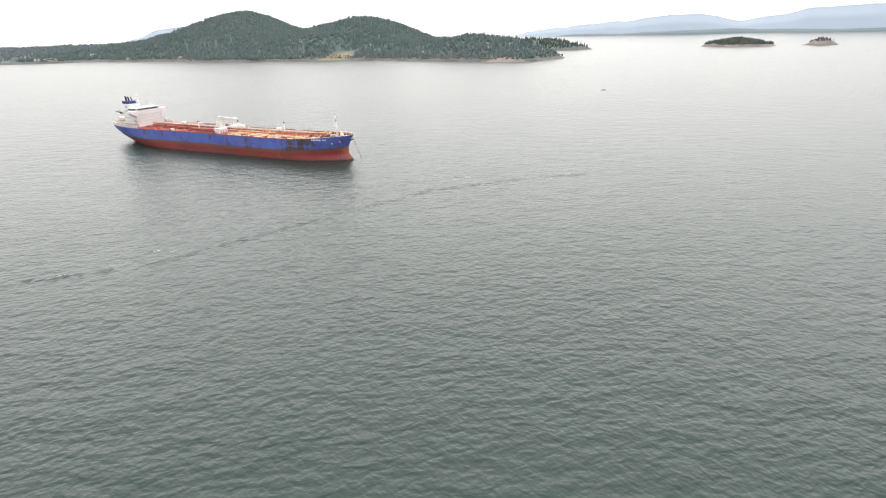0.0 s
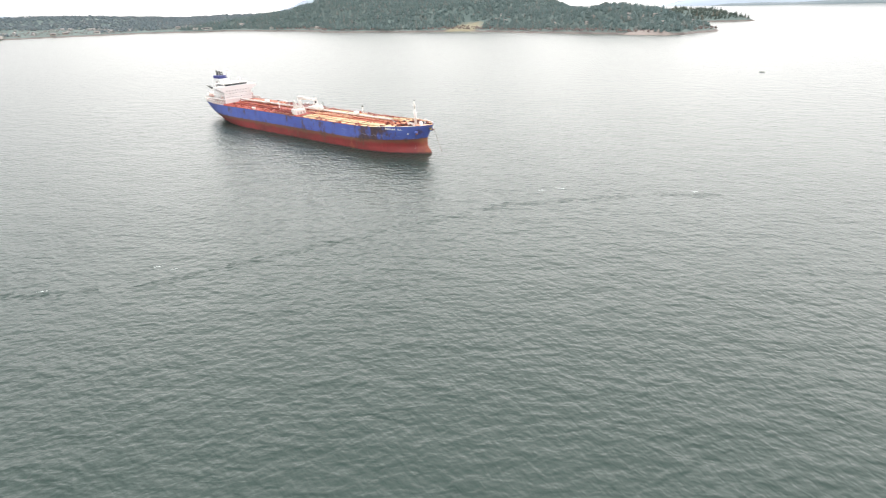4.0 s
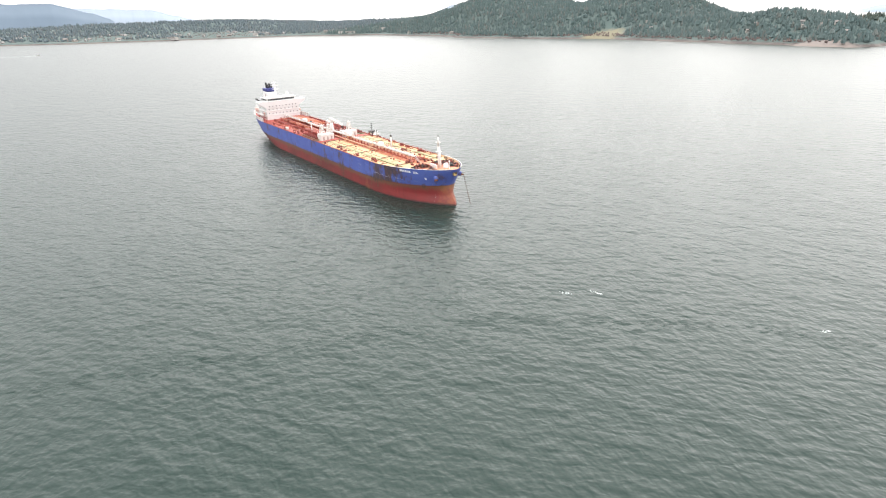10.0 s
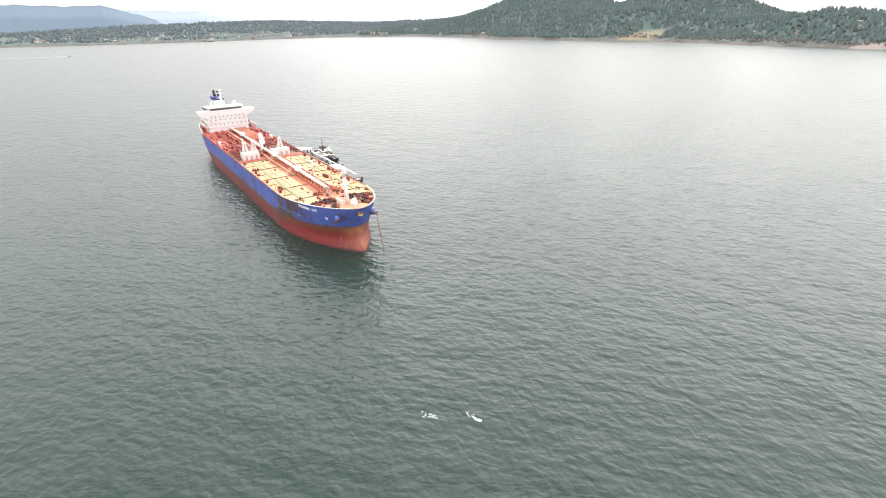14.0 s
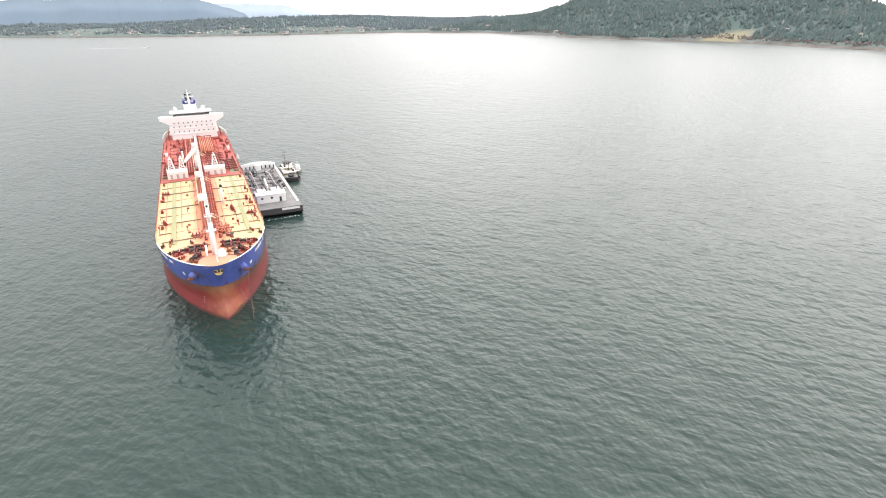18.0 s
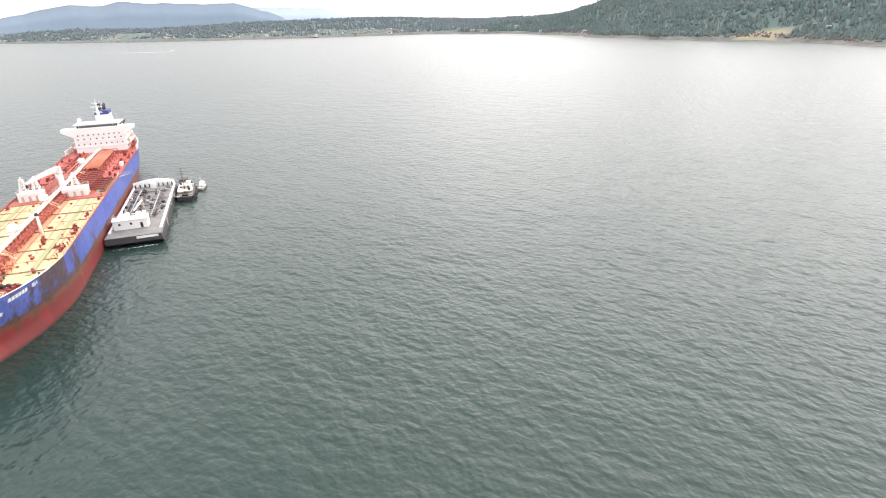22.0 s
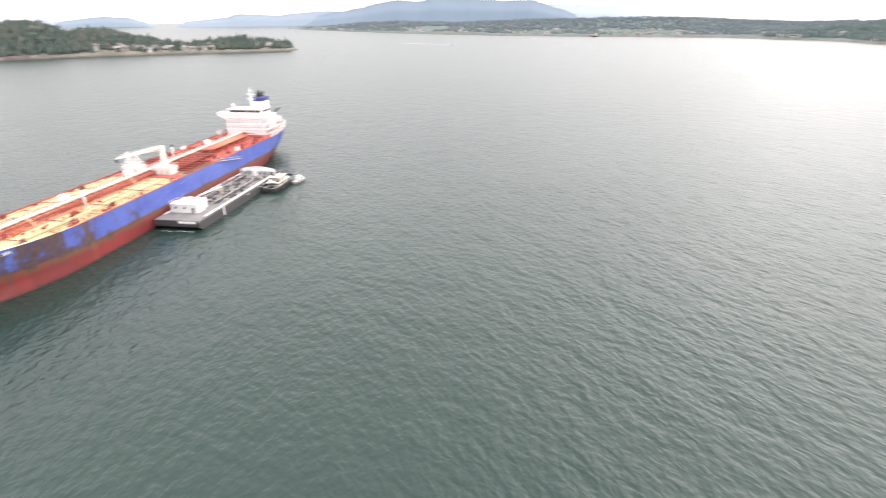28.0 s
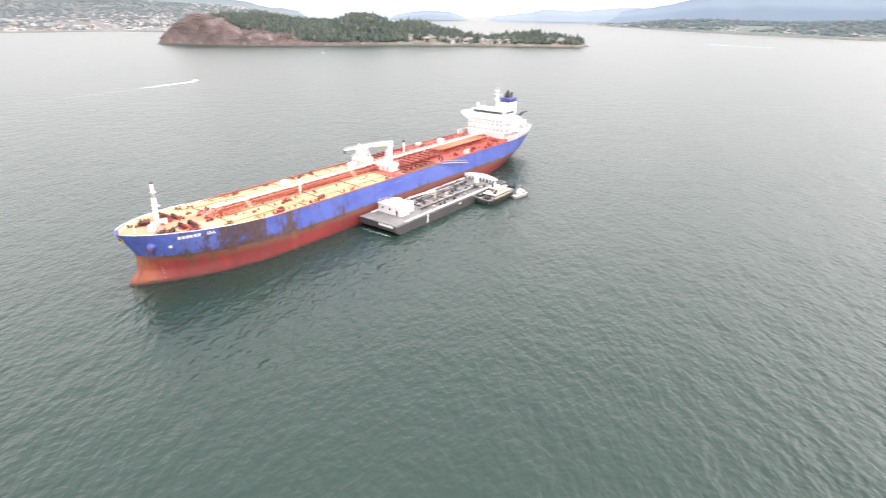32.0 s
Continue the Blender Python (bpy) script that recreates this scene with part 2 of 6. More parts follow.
def hull_material(name, base, deep, worn, seam, shoulder, stem):
    """Ship's side paint with streaked rust, scuffs, chalky wear and a brown band where blue meets red."""
    m, nt, b = start(name, 0.5)
    xyz = place(nt)
    rise = calc(nt, "MAXIMUM", calc(nt, "MULTIPLY", calc(nt, "ADD", xyz[0], 60.0), 1 / 60), 0.0)
    level = calc(nt, "SUBTRACT", xyz[2], calc(nt, "MULTIPLY", calc(nt, "MULTIPLY", rise, rise), 2.2))
    plate = noise_at(nt, 0.05, (1, 1, 1.6), 5.0)
    c = blend(nt, ramp2(nt, plate, (0, 0, 0), (1, 1, 1), 0.35, 0.65), base, deep)
    scuff = noise_at(nt, 0.5, (0.3, 0.3, 1.6), 7.0, 0.72, 5.0)
    c = blend(nt, ramp2(nt, scuff, (0, 0, 0), (0.6, 0.6, 0.6), 0.6, 0.7), c, worn)
    grime = noise_at(nt, 0.22, (1, 1, 0.12), 5.0, 0.65, 17.0)
    c = blend(nt, ramp2(nt, grime, (0, 0, 0), (0.5, 0.5, 0.5), 0.52, 0.74), c, tuple(0.45 * v for v in deep))
    streak = noise_at(nt, 0.45, (1, 1, 0.07), 6.0, 0.7, 31.0)
    patch = noise_at(nt, 0.07, (1, 1, 0.5), 4.0, 0.6, 8.0)
    fleck = noise_at(nt, 0.9, (1, 1, 0.5), 6.0, 0.75, 3.0)
    blot = noise_at(nt, 0.2, (1, 1, 0.8), 6.0, 0.72, 21.0)
    # brown stained band along the paint line
    band = calc(nt, "ADD", hump(nt, level, 2.9, 6.0, 7.5, 0.5), calc(nt, "MULTIPLY", calc(nt, "ADD", blot, streak), 0.42))
    c = blend(nt, ramp2(nt, band, (0, 0, 0), (0.85, 0.85, 0.85), 0.58, 0.86), c, (0.145, 0.075, 0.045))
    r = calc(nt, "ADD", calc(nt, "MULTIPLY", streak, 0.34), calc(nt, "MULTIPLY", patch, 0.24))
    r = calc(nt, "ADD", r, calc(nt, "MULTIPLY", blot, 0.42))
    r = calc(nt, "ADD", r, calc(nt, "MULTIPLY", fleck, 0.2))
    r = calc(nt, "ADD", r, hump(nt, level, 4.6, 6.7, 8.8, seam))
    r = calc(nt, "ADD", r, hump(nt, xyz[2], 8.5, 13.4, 17.0, seam * 0.3))
    r = calc(nt, "ADD", r, hump(nt, xyz[0], -54.0, -31.0, -9.0, shoulder))
    rust = blend(nt, ramp2(nt, fleck, (0, 0, 0), (1, 1, 1), 0.35, 0.65), (0.035, 0.028, 0.026), (0.13, 0.068, 0.04))
    c = blend(nt, ramp2(nt, r, (0, 0, 0), (0.92, 0.92, 0.92), 0.645, 0.715), c, rust)
    chip = noise_at(nt, 1.1, (0.5, 0.5, 1.3), 5.0, 0.6, 52.0)
    c = blend(nt, ramp2(nt, chip, (0, 0, 0), (0.7, 0.7, 0.7), 0.735, 0.77), c, (0.5, 0.45, 0.44))
    if stem:
        bow = calc(nt, "ADD", hump(nt, xyz[0], -13.0, -0.5, 3.5, 0.3), calc(nt, "ADD", calc(nt, "MULTIPLY", blot, 0.7), calc(nt, "MULTIPLY", patch, 0.25)))
        c = blend(nt, ramp2(nt, bow, (0, 0, 0), (0.6, 0.6, 0.6), 0.62, 0.9), c, (0.42, 0.16, 0.05))
        # darker below a wavering line just above the water
        foot_band = calc(nt, "SUBTRACT", xyz[2], calc(nt, "MULTIPLY", calc(nt, "SUBTRACT", blot, 0.5), 2.2))
        c = blend(nt, ramp2(nt, foot_band, (0.85, 0.85, 0.85), (0, 0, 0), 0.35, 0.95), c, (0.045, 0.022, 0.02))
        spill = calc(nt, "ADD", hump(nt, xyz[0], -54.0, -46.5, -41.0, 0.2), calc(nt, "ADD", calc(nt, "MULTIPLY", streak, 0.4), calc(nt, "MULTIPLY", blot, 0.5)))
        c = blend(nt, ramp2(nt, spill, (0, 0, 0), (0.6, 0.6, 0.6), 0.62, 0.78), c, (0.36, 0.16, 0.05))
    nt.links.new(c, b.inputs["Base Color"])
    u = nt.nodes.new("ShaderNodeBump")
    u.inputs["Strength"].default_value, u.inputs["Distance"].default_value = 0.25, 0.08
    nt.links.new(plate, u.inputs["Height"])
    nt.links.new(u.outputs[0], b.inputs["Normal"])
    return m


m_hull_blue = hull_material("blue_hull_paint", (0.1, 0.145, 0.43), (0.062, 0.09, 0.34), (0.26, 0.31, 0.52), 0.03, 0.155, False)
m_hull_red = hull_material("red_hull_paint", (0.225, 0.028, 0.028), (0.145, 0.024, 0.022), (0.28, 0.085, 0.065), 0.08, 0.02, True)


def deck_material():
    """Cream tank deck forward with reddened middle and edges, red deck aft."""
    m, nt, b = start("tank_deck_paint", 0.65)
    xyz = place(nt)
    wide = noise_at(nt, 0.07, (1, 1, 1), 5.0)
    fine = noise_at(nt, 0.6, (1, 1, 1), 7.0, 0.7, 3.0)
    cream = blend(nt, ramp2(nt, wide, (0, 0, 0), (1, 1, 1), 0.35, 0.68), (0.6, 0.46, 0.25), (0.56, 0.35, 0.18))
    cream = blend(nt, ramp2(nt, fine, (0, 0, 0), (0.85, 0.85, 0.85), 0.5, 0.68), cream, (0.46, 0.17, 0.085))
    side = calc(nt, "ABSOLUTE", xyz[1])
    wobble = calc(nt, "MULTIPLY", calc(nt, "SUBTRACT", fine, 0.5), 3.0)
    mid = nt.nodes.new("ShaderNodeMapRange")
    mid.inputs["From Min"].default_value, mid.inputs["From Max"].default_value = 2.6, 5.6
    mid.inputs["To Min"].default_value, mid.inputs["To Max"].default_value = 0.85, 0.0
    nt.links.new(calc(nt, "ADD", side, wobble), mid.inputs["Value"])
    cream = blend(nt, mid.outputs[0], cream, (0.5, 0.15, 0.08))
    red = blend(nt, ramp2(nt, wide, (0, 0, 0), (1, 1, 1), 0.35, 0.7), (0.34, 0.048, 0.04), (0.43, 0.11, 0.08))
    red = blend(nt, ramp2(nt, fine, (0, 0, 0), (0.7, 0.7, 0.7), 0.55, 0.75), red, (0.22, 0.06, 0.04))
    aft = nt.nodes.new("ShaderNodeMapRange")
    aft.inputs["From Min"].default_value, aft.inputs["From Max"].default_value = -98.6, -98.2
    aft.inputs["To Min"].default_value, aft.inputs["To Max"].default_value = 1.0, 0.0
    nt.links.new(xyz[0], aft.inputs["Value"])
    fore = nt.nodes.new("ShaderNodeMapRange")
    fore.inputs["From Min"].default_value, fore.inputs["From Max"].default_value = -22.0, -18.0
    nt.links.new(calc(nt, "ADD", xyz[0], wobble), fore.inputs["Value"])
    c = blend(nt, aft.outputs[0], cream, red)
    c = blend(nt, calc(nt, "MULTIPLY", fore.outputs[0], 0.75), c, (0.55, 0.25, 0.15))
    nt.links.new(c, b.inputs["Base Color"])
    u = nt.nodes.new("ShaderNodeBump")
    u.inputs["Strength"].default_value, u.inputs["Distance"].default_value = 0.2, 0.04
    nt.links.new(fine, u.inputs["Height"])
    nt.links.new(u.outputs[0], b.inputs["Normal"])
    return m


m_deck = deck_material()


def sea_material():
    """Green coastal water under cloud, short wind waves over a longer chop."""
    m, nt, b = start("sea_water", 0.28)
    b.inputs["IOR"].default_value = 1.333
    patch = noise_at(nt, 0.006, (1, 1, 1), 4.0, 0.55)
    c = blend(nt, ramp2(nt, patch, (0, 0, 0), (1, 1, 1), 0.35, 0.65), (0.0112, 0.029, 0.0238), (0.0148, 0.0325, 0.0268))
    nt.links.new(c, b.inputs["Base Color"])

    def waves(scale, crest, stretch, detail):
        """Wave noise with its crests drawn out along that heading."""
        g = nt.nodes.new("ShaderNodeNewGeometry")
        turn = nt.nodes.new("ShaderNodeMapping")
        turn.inputs["Rotation"].default_value = (0, 0, radians(-crest))
        nt.links.new(g.outputs["Position"], turn.inputs["Vector"])
        mp = nt.nodes.new("ShaderNodeMapping")
        mp.inputs["Scale"].default_value = (stretch, 1, 1)
        nt.links.new(turn.outputs[0], mp.inputs["Vector"])
        n = nt.nodes.new("ShaderNodeTexNoise")
        n.inputs["Scale"].default_value, n.inputs["Detail"].default_value, n.inputs["Roughness"].default_value = scale, detail, 0.5
        n.inputs["Distortion"].default_value = 0.25
        nt.links.new(mp.outputs[0], n.inputs["Vector"])
        return n.outputs["Fac"]

    gust = ramp2(nt, noise_at(nt, 0.012, (1, 1, 1), 3.0, 0.5, 40.0), (0.9, 0.9, 0.9), (1.1, 1.1, 1.1), 0.35, 0.65)
    h = calc(nt, "ADD", calc(nt, "MULTIPLY", waves(0.11, 26, 0.6, 2.0), 0.95), calc(nt, "MULTIPLY", waves(0.4, 40, 0.6, 1.7), 0.6))
    h = calc(nt, "ADD", h, calc(nt, "MULTIPLY", waves(0.6, -14, 0.7, 1.5), 0.3))
    h = calc(nt, "ADD", h, calc(nt, "MULTIPLY", waves(1.5, 60, 0.8, 1.5), 0.045))
    h = calc(nt, "MULTIPLY", h, gust)
    u = nt.nodes.new("ShaderNodeBump")
    u.inputs["Strength"].default_value, u.inputs["Distance"].default_value = 1.0, 1.0
    nt.links.new(h, u.inputs["Height"])
    nt.links.new(u.outputs[0], b.inputs["Normal"])
    return m


m_sea = sea_material()


def foliage(name, base, other, odd, big=0.012, small=0.06, deep=0.6):
    """Woodland: patches of two greens, each tree a little apart from its neighbours."""
    m, nt, b = start(name, 0.95)
    f1, f2 = noise_at(nt, big, (1, 1, 1), 4.0), noise_at(nt, small, (1, 1, 1), 5.0, 0.7, 7.0)
    c = blend(nt, ramp2(nt, f1, (0, 0, 0), (0.8, 0.8, 0.8), 0.38, 0.66), base, other)
    c = blend(nt, ramp2(nt, f2, (0, 0, 0), (0.6, 0.6, 0.6), 0.5, 0.75), c, other)
    g = nt.nodes.new("ShaderNodeNewGeometry")
    tree = g.outputs["Random Per Island"]
    c = blend(nt, ramp2(nt, tree, (0, 0, 0), (0.55, 0.55, 0.55), 0.0, 0.6), c, tuple(deep * v for v in base))
    c = blend(nt, ramp2(nt, tree, (0, 0, 0), (0.7, 0.7, 0.7), 0.84, 0.9), c, odd)
    nt.links.new(c, b.inputs["Base Color"])
    return m


m_forest = foliage("conifer_foliage", (0.07, 0.098, 0.085), (0.11, 0.135, 0.108), (0.15, 0.135, 0.105))
# haze over the island hills is painted in as lighter, bluer greens
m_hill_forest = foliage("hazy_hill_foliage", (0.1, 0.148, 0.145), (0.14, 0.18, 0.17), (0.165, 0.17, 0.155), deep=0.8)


def ground_material():
    """Wooded ground that turns to bare rock and shingle by the water."""
    m, nt, b = start("wooded_ground", 0.95)
    xyz = place(nt)
    wide, fine = noise_at(nt, 0.006, (1, 1, 1), 5.0), noise_at(nt, 0.06, (1, 1, 1), 6.0, 0.7, 9.0)
    c = blend(nt, ramp2(nt, wide, (0, 0, 0), (1, 1, 1), 0.4, 0.65), (0.085, 0.122, 0.113), (0.1, 0.137, 0.127))
    c = blend(nt, ramp2(nt, fine, (0, 0, 0), (0.6, 0.6, 0.6), 0.55, 0.75), c, (0.105, 0.115, 0.1))
    rock = blend(nt, ramp2(nt, fine, (0, 0, 0), (1, 1, 1), 0.35, 0.65), (0.07, 0.06, 0.055), (0.19, 0.165, 0.15))
    low = nt.nodes.new("ShaderNodeMapRange")
    low.inputs["From Min"].default_value, low.inputs["From Max"].default_value = 3.0, 6.0
    low.inputs["To Min"].default_value, low.inputs["To Max"].default_value = 1.0, 0.0
    nt.links.new(calc(nt, "ADD", xyz[2], calc(nt, "MULTIPLY", calc(nt, "SUBTRACT", fine, 0.5), 9.0)), low.inputs["Value"])
    c = blend(nt, low.outputs[0], c, rock)
    for (x0, x1, x2), (y0, y1, y2), tone in (((-985, -895, -815), (1120, 1235, 1330), (0.22, 0.2, 0.13)), ((-400, -285, -190), (1020, 1120, 1185), (0.25, 0.215, 0.195))):
        spot = calc(nt, "MULTIPLY", hump(nt, xyz[0], x0, x1, x2, 1.0), hump(nt, xyz[1], y0, y1, y2, 1.0))
        spot = calc(nt, "ADD", spot, calc(nt, "MULTIPLY", calc(nt, "SUBTRACT", fine, 0.5), 0.5))
        c = blend(nt, ramp2(nt, spot, (0, 0, 0), (0.9, 0.9, 0.9), 0.25, 0.45), c, tone)
    nt.links.new(c, b.inputs["Base Color"])
    return m


m_soil = ground_material()
m_scrub = paint("bare_scrub", (0.13, 0.1, 0.095), (0.17, 0.135, 0.12), 0.9, big=0.02, small=0.1, amount=0.8, bump=0)
m_rock = paint("shore_rock", (0.25, 0.22, 0.2), (0.12, 0.1, 0.09), 0.9, big=0.035, small=0.2, amount=0.9, bump=0.6)
# aerial haze is put into these base colours, paler for farther ranges
m_haze = paint("hazed_far_hills", (0.128, 0.172, 0.22), (0.148, 0.192, 0.24), 1.0, big=0.001, small=0.006, amount=0.5, bump=0)
m_haze_mid = paint("hazed_mid_hills", (0.17, 0.215, 0.265), (0.195, 0.24, 0.285), 1.0, big=0.001, small=0.006, amount=0.5, bump=0)
m_haze_pale = paint("hazed_farthest_hills", (0.27, 0.325, 0.385), (0.3, 0.35, 0.405), 1.0, big=0.001, small=0.006, amount=0.5, bump=0)
# woodland colour with bluish haze mixed in
m_far_wood = paint("hazed_far_woods", (0.12, 0.155, 0.172), (0.15, 0.18, 0.19), 1.0, big=0.004, small=0.03, amount=0.6, bump=0)
m_roof = paint("house_roof", (0.16, 0.15, 0.15), (0.28, 0.25, 0.23), 0.8, amount=0.5, per_object=0.9)
m_house = paint("house_wall", (0.6, 0.58, 0.55), (0.26, 0.23, 0.2), 0.8, amount=0.3, per_object=1.0)
# haze put into the far foliage: bluish tree greens, little contrast between plants
m_far_trees = foliage("hazed_far_foliage", (0.115, 0.15, 0.165), (0.14, 0.17, 0.178), (0.155, 0.165, 0.165), 0.006, 0.05, 0.9)
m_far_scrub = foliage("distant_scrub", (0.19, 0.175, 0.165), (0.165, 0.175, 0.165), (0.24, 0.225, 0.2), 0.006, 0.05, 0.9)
m_far_shed = paint("distant_shed", (0.34, 0.33, 0.32), (0.2, 0.19, 0.18), 0.9, big=0.02, small=0.05, amount=0.9, bump=0)
m_town = paint("town_ground", (0.14, 0.145, 0.138), (0.09, 0.1, 0.098), 0.95, big=0.008, small=0.03, amount=0.9, bump=0)
m_far_roof = paint("distant_house", (0.37, 0.37, 0.36), (0.24, 0.235, 0.23), 0.9, big=0.02, small=0.05, amount=0.9, bump=0)


def headland_material():
    """Bare purple-brown rock on the bluff, grass, sand and soil along the low village shore."""
    m, nt, b = start("headland_ground", 0.95)
    xyz = place(nt)
    wide, fine = noise_at(nt, 0.03, (1, 1, 1.8), 6.0, 0.65), noise_at(nt, 0.16, (1, 1, 1.5), 7.0, 0.7, 9.0)
    rock = blend(nt, ramp2(nt, wide, (0, 0, 0), (1, 1, 1), 0.36, 0.64), (0.15, 0.115, 0.108), (0.075, 0.055, 0.054))
    rock = blend(nt, ramp2(nt, fine, (0, 0, 0), (0.8, 0.8, 0.8), 0.52, 0.64), rock, (0.085, 0.065, 0.06))
    crack = noise_at(nt, 0.11, (1, 1, 0.3), 8.0, 0.75, 4.0)
    rock = blend(nt, ramp2(nt, crack, (0, 0, 0), (0.8, 0.8, 0.8), 0.56, 0.64), rock, (0.26, 0.22, 0.2))
    low = blend(nt, ramp2(nt, wide, (0, 0, 0), (1, 1, 1), 0.4, 0.6), (0.12, 0.115, 0.09), (0.2, 0.185, 0.16))
    low = blend(nt, ramp2(nt, fine, (0, 0, 0), (0.8, 0.8, 0.8), 0.45, 0.65), low, (0.1, 0.1, 0.08))
    east = nt.nodes.new("ShaderNodeMapRange")
    east.inputs["From Min"].default_value, east.inputs["From Max"].default_value = -1010, -930
    nt.links.new(calc(nt, "ADD", xyz[0], calc(nt, "MULTIPLY", calc(nt, "SUBTRACT", wide, 0.5), 160.0)), east.inputs["Value"])
    c = blend(nt, east.outputs[0], low, rock)
    shore = nt.nodes.new("ShaderNodeMapRange")
    shore.inputs["From Min"].default_value, shore.inputs["From Max"].default_value = 1.2, 3.0
    shore.inputs["To Min"].default_value, shore.inputs["To Max"].default_value = 0.85, 0.0
    nt.links.new(xyz[2], shore.inputs["Value"])
    c = blend(nt, shore.outputs[0], c, (0.075, 0.07, 0.06))
    nt.links.new(c, b.inputs["Base Color"])
    u = nt.nodes.new("ShaderNodeBump")
    u.inputs["Strength"].default_value, u.inputs["Distance"].default_value = 1.0, 5.0
    nt.links.new(wide, u.inputs["Height"])
    nt.links.new(u.outputs[0], b.inputs["Normal"])
    return m


m_headland = headland_material()

# ---- building helpers ----
def part(name, bm, material, parent=None, label="", smooth=False):
    """Links a bmesh as one mesh object under a thing or a part."""
    me = bpy.data.meshes.new(name)
    bm.normal_update()
    bm.to_mesh(me)
    bm.free()
    me.materials.append(material)
    if smooth:
        me.shade_smooth()
    ob = new(name, me)
    if parent is not None:
        ob.parent = parent
    if label:
        ob["label"] = label
    return ob


def mesh_of(name, verts, faces, material, parent=None, smooth=False):
    me = bpy.data.meshes.new(name)
    me.from_pydata(verts, [], faces)
    me.materials.append(material)
    if smooth:
        me.shade_smooth()
    ob = new(name, me)
    if parent is not None:
        ob.parent = parent
    return ob


def thing(name, label, category, at=(0, 0, 0), turn=0.0, group="", kind=""):
    e = new(name)
    e.empty_display_size = 0.5
    e.matrix_world = e.matrix_basis = pose(*at, 0, 0, turn)
    return tagged(e, label, category, group, kind)


def block(bm, x0, x1, y0, y1, z0, z1, bevel=0.0):
    r = bmesh.ops.create_cube(bm, size=1.0, matrix=Matrix.Translation(((x0 + x1) / 2, (y0 + y1) / 2, (z0 + z1) / 2)) @ Matrix.Diagonal((x1 - x0, y1 - y0, z1 - z0, 1)))
    if bevel:
        edges = list({e for v in r["verts"] for e in v.link_edges})
        bmesh.ops.bevel(bm, geom=edges, offset=bevel, segments=1, affect="EDGES")
    return bm


def tube(bm, a, b, r0, r1=None, n=8, caps=True):
    a, b = Vector(a), Vector(b)
    d = b - a
    m = Matrix.Translation((a + b) / 2) @ d.to_track_quat("Z", "Y").to_matrix().to_4x4()
    bmesh.ops.create_cone(bm, cap_ends=caps, segments=n, radius1=r0, radius2=r0 if r1 is None else r1, depth=d.length, matrix=m)
    return bm


def ball(bm, c, r, sx=1, sy=1, sz=1, u=12, v=8):
    bmesh.ops.create_uvsphere(bm, u_segments=u, v_segments=v, radius=r, matrix=Matrix.Translation(c) @ Matrix.Diagonal((sx, sy, sz, 1)))
    return bm


def B():
    return bmesh.new()


def lerp_table(v, xs, ys):
    return float(np.interp(v, xs, ys))

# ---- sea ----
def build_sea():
    """One round sheet; its far rim is raised to sit near the true horizon."""
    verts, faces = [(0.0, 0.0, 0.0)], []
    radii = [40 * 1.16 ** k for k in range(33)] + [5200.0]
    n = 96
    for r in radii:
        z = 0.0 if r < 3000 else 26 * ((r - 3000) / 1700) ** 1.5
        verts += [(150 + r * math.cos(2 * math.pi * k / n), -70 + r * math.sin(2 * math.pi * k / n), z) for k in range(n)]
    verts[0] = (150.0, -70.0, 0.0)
    faces += [(0, 1 + k, 1 + (k + 1) % n) for k in range(n)]
    for j in range(len(radii) - 1):
        a, b = 1 + j * n, 1 + (j + 1) * n
        faces += [(a + k, b + k, b + (k + 1) % n, a + (k + 1) % n) for k in range(n)]
    ob = mesh_of("water", verts, faces, m_sea, smooth=True)
    return tagged(ob, "grey-green coastal sea with short wind ripples", "sea", kind="structure")


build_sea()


# ---- land ----
def inside_depth(px, py, poly):
    """Distance inland from the shoreline of a plan, negative at sea, for arrays of places."""
    p = np.stack([px, py], -1)
    inside = np.zeros(px.shape, bool)
    best = np.full(px.shape, 1e9)
    k = len(poly)
    for i in range(k):
        a, b = np.array(poly[i], float), np.array(poly[(i + 1) % k], float)
        d = b - a
        t = np.clip(((p - a) @ d) / (d @ d), 0, 1)
        best = np.minimum(best, np.linalg.norm(p - (a + t[..., None] * d), axis=-1))
        cross = ((a[1] > py) != (b[1] > py)) & (px < (b[0] - a[0]) * (py - a[1]) / (b[1] - a[1] + 1e-9) + a[0])
        inside ^= cross
    return np.where(inside, best, -best)


def rough(px, py, size, seed):
    """Smooth value noise of that feature size."""
    rng = np.random.RandomState(seed)
    table = rng.rand(64, 64)
    out, amp = np.zeros(px.shape), 1.0
    for k in range(4):
        u, v = px / size, py / size
        iu, iv = np.floor(u).astype(int), np.floor(v).astype(int)
        fu, fv = u - iu, v - iv
        fu, fv = fu * fu * (3 - 2 * fu), fv * fv * (3 - 2 * fv)
        g = lambda a, b: table[(iu + a) % 64, (iv + b) % 64]
        out += amp * ((g(0, 0) * (1 - fu) + g(1, 0) * fu) * (1 - fv) + (g(0, 1) * (1 - fu) + g(1, 1) * fu) * fv - 0.5)
        amp, size = amp * 0.5, size * 0.5
    return out


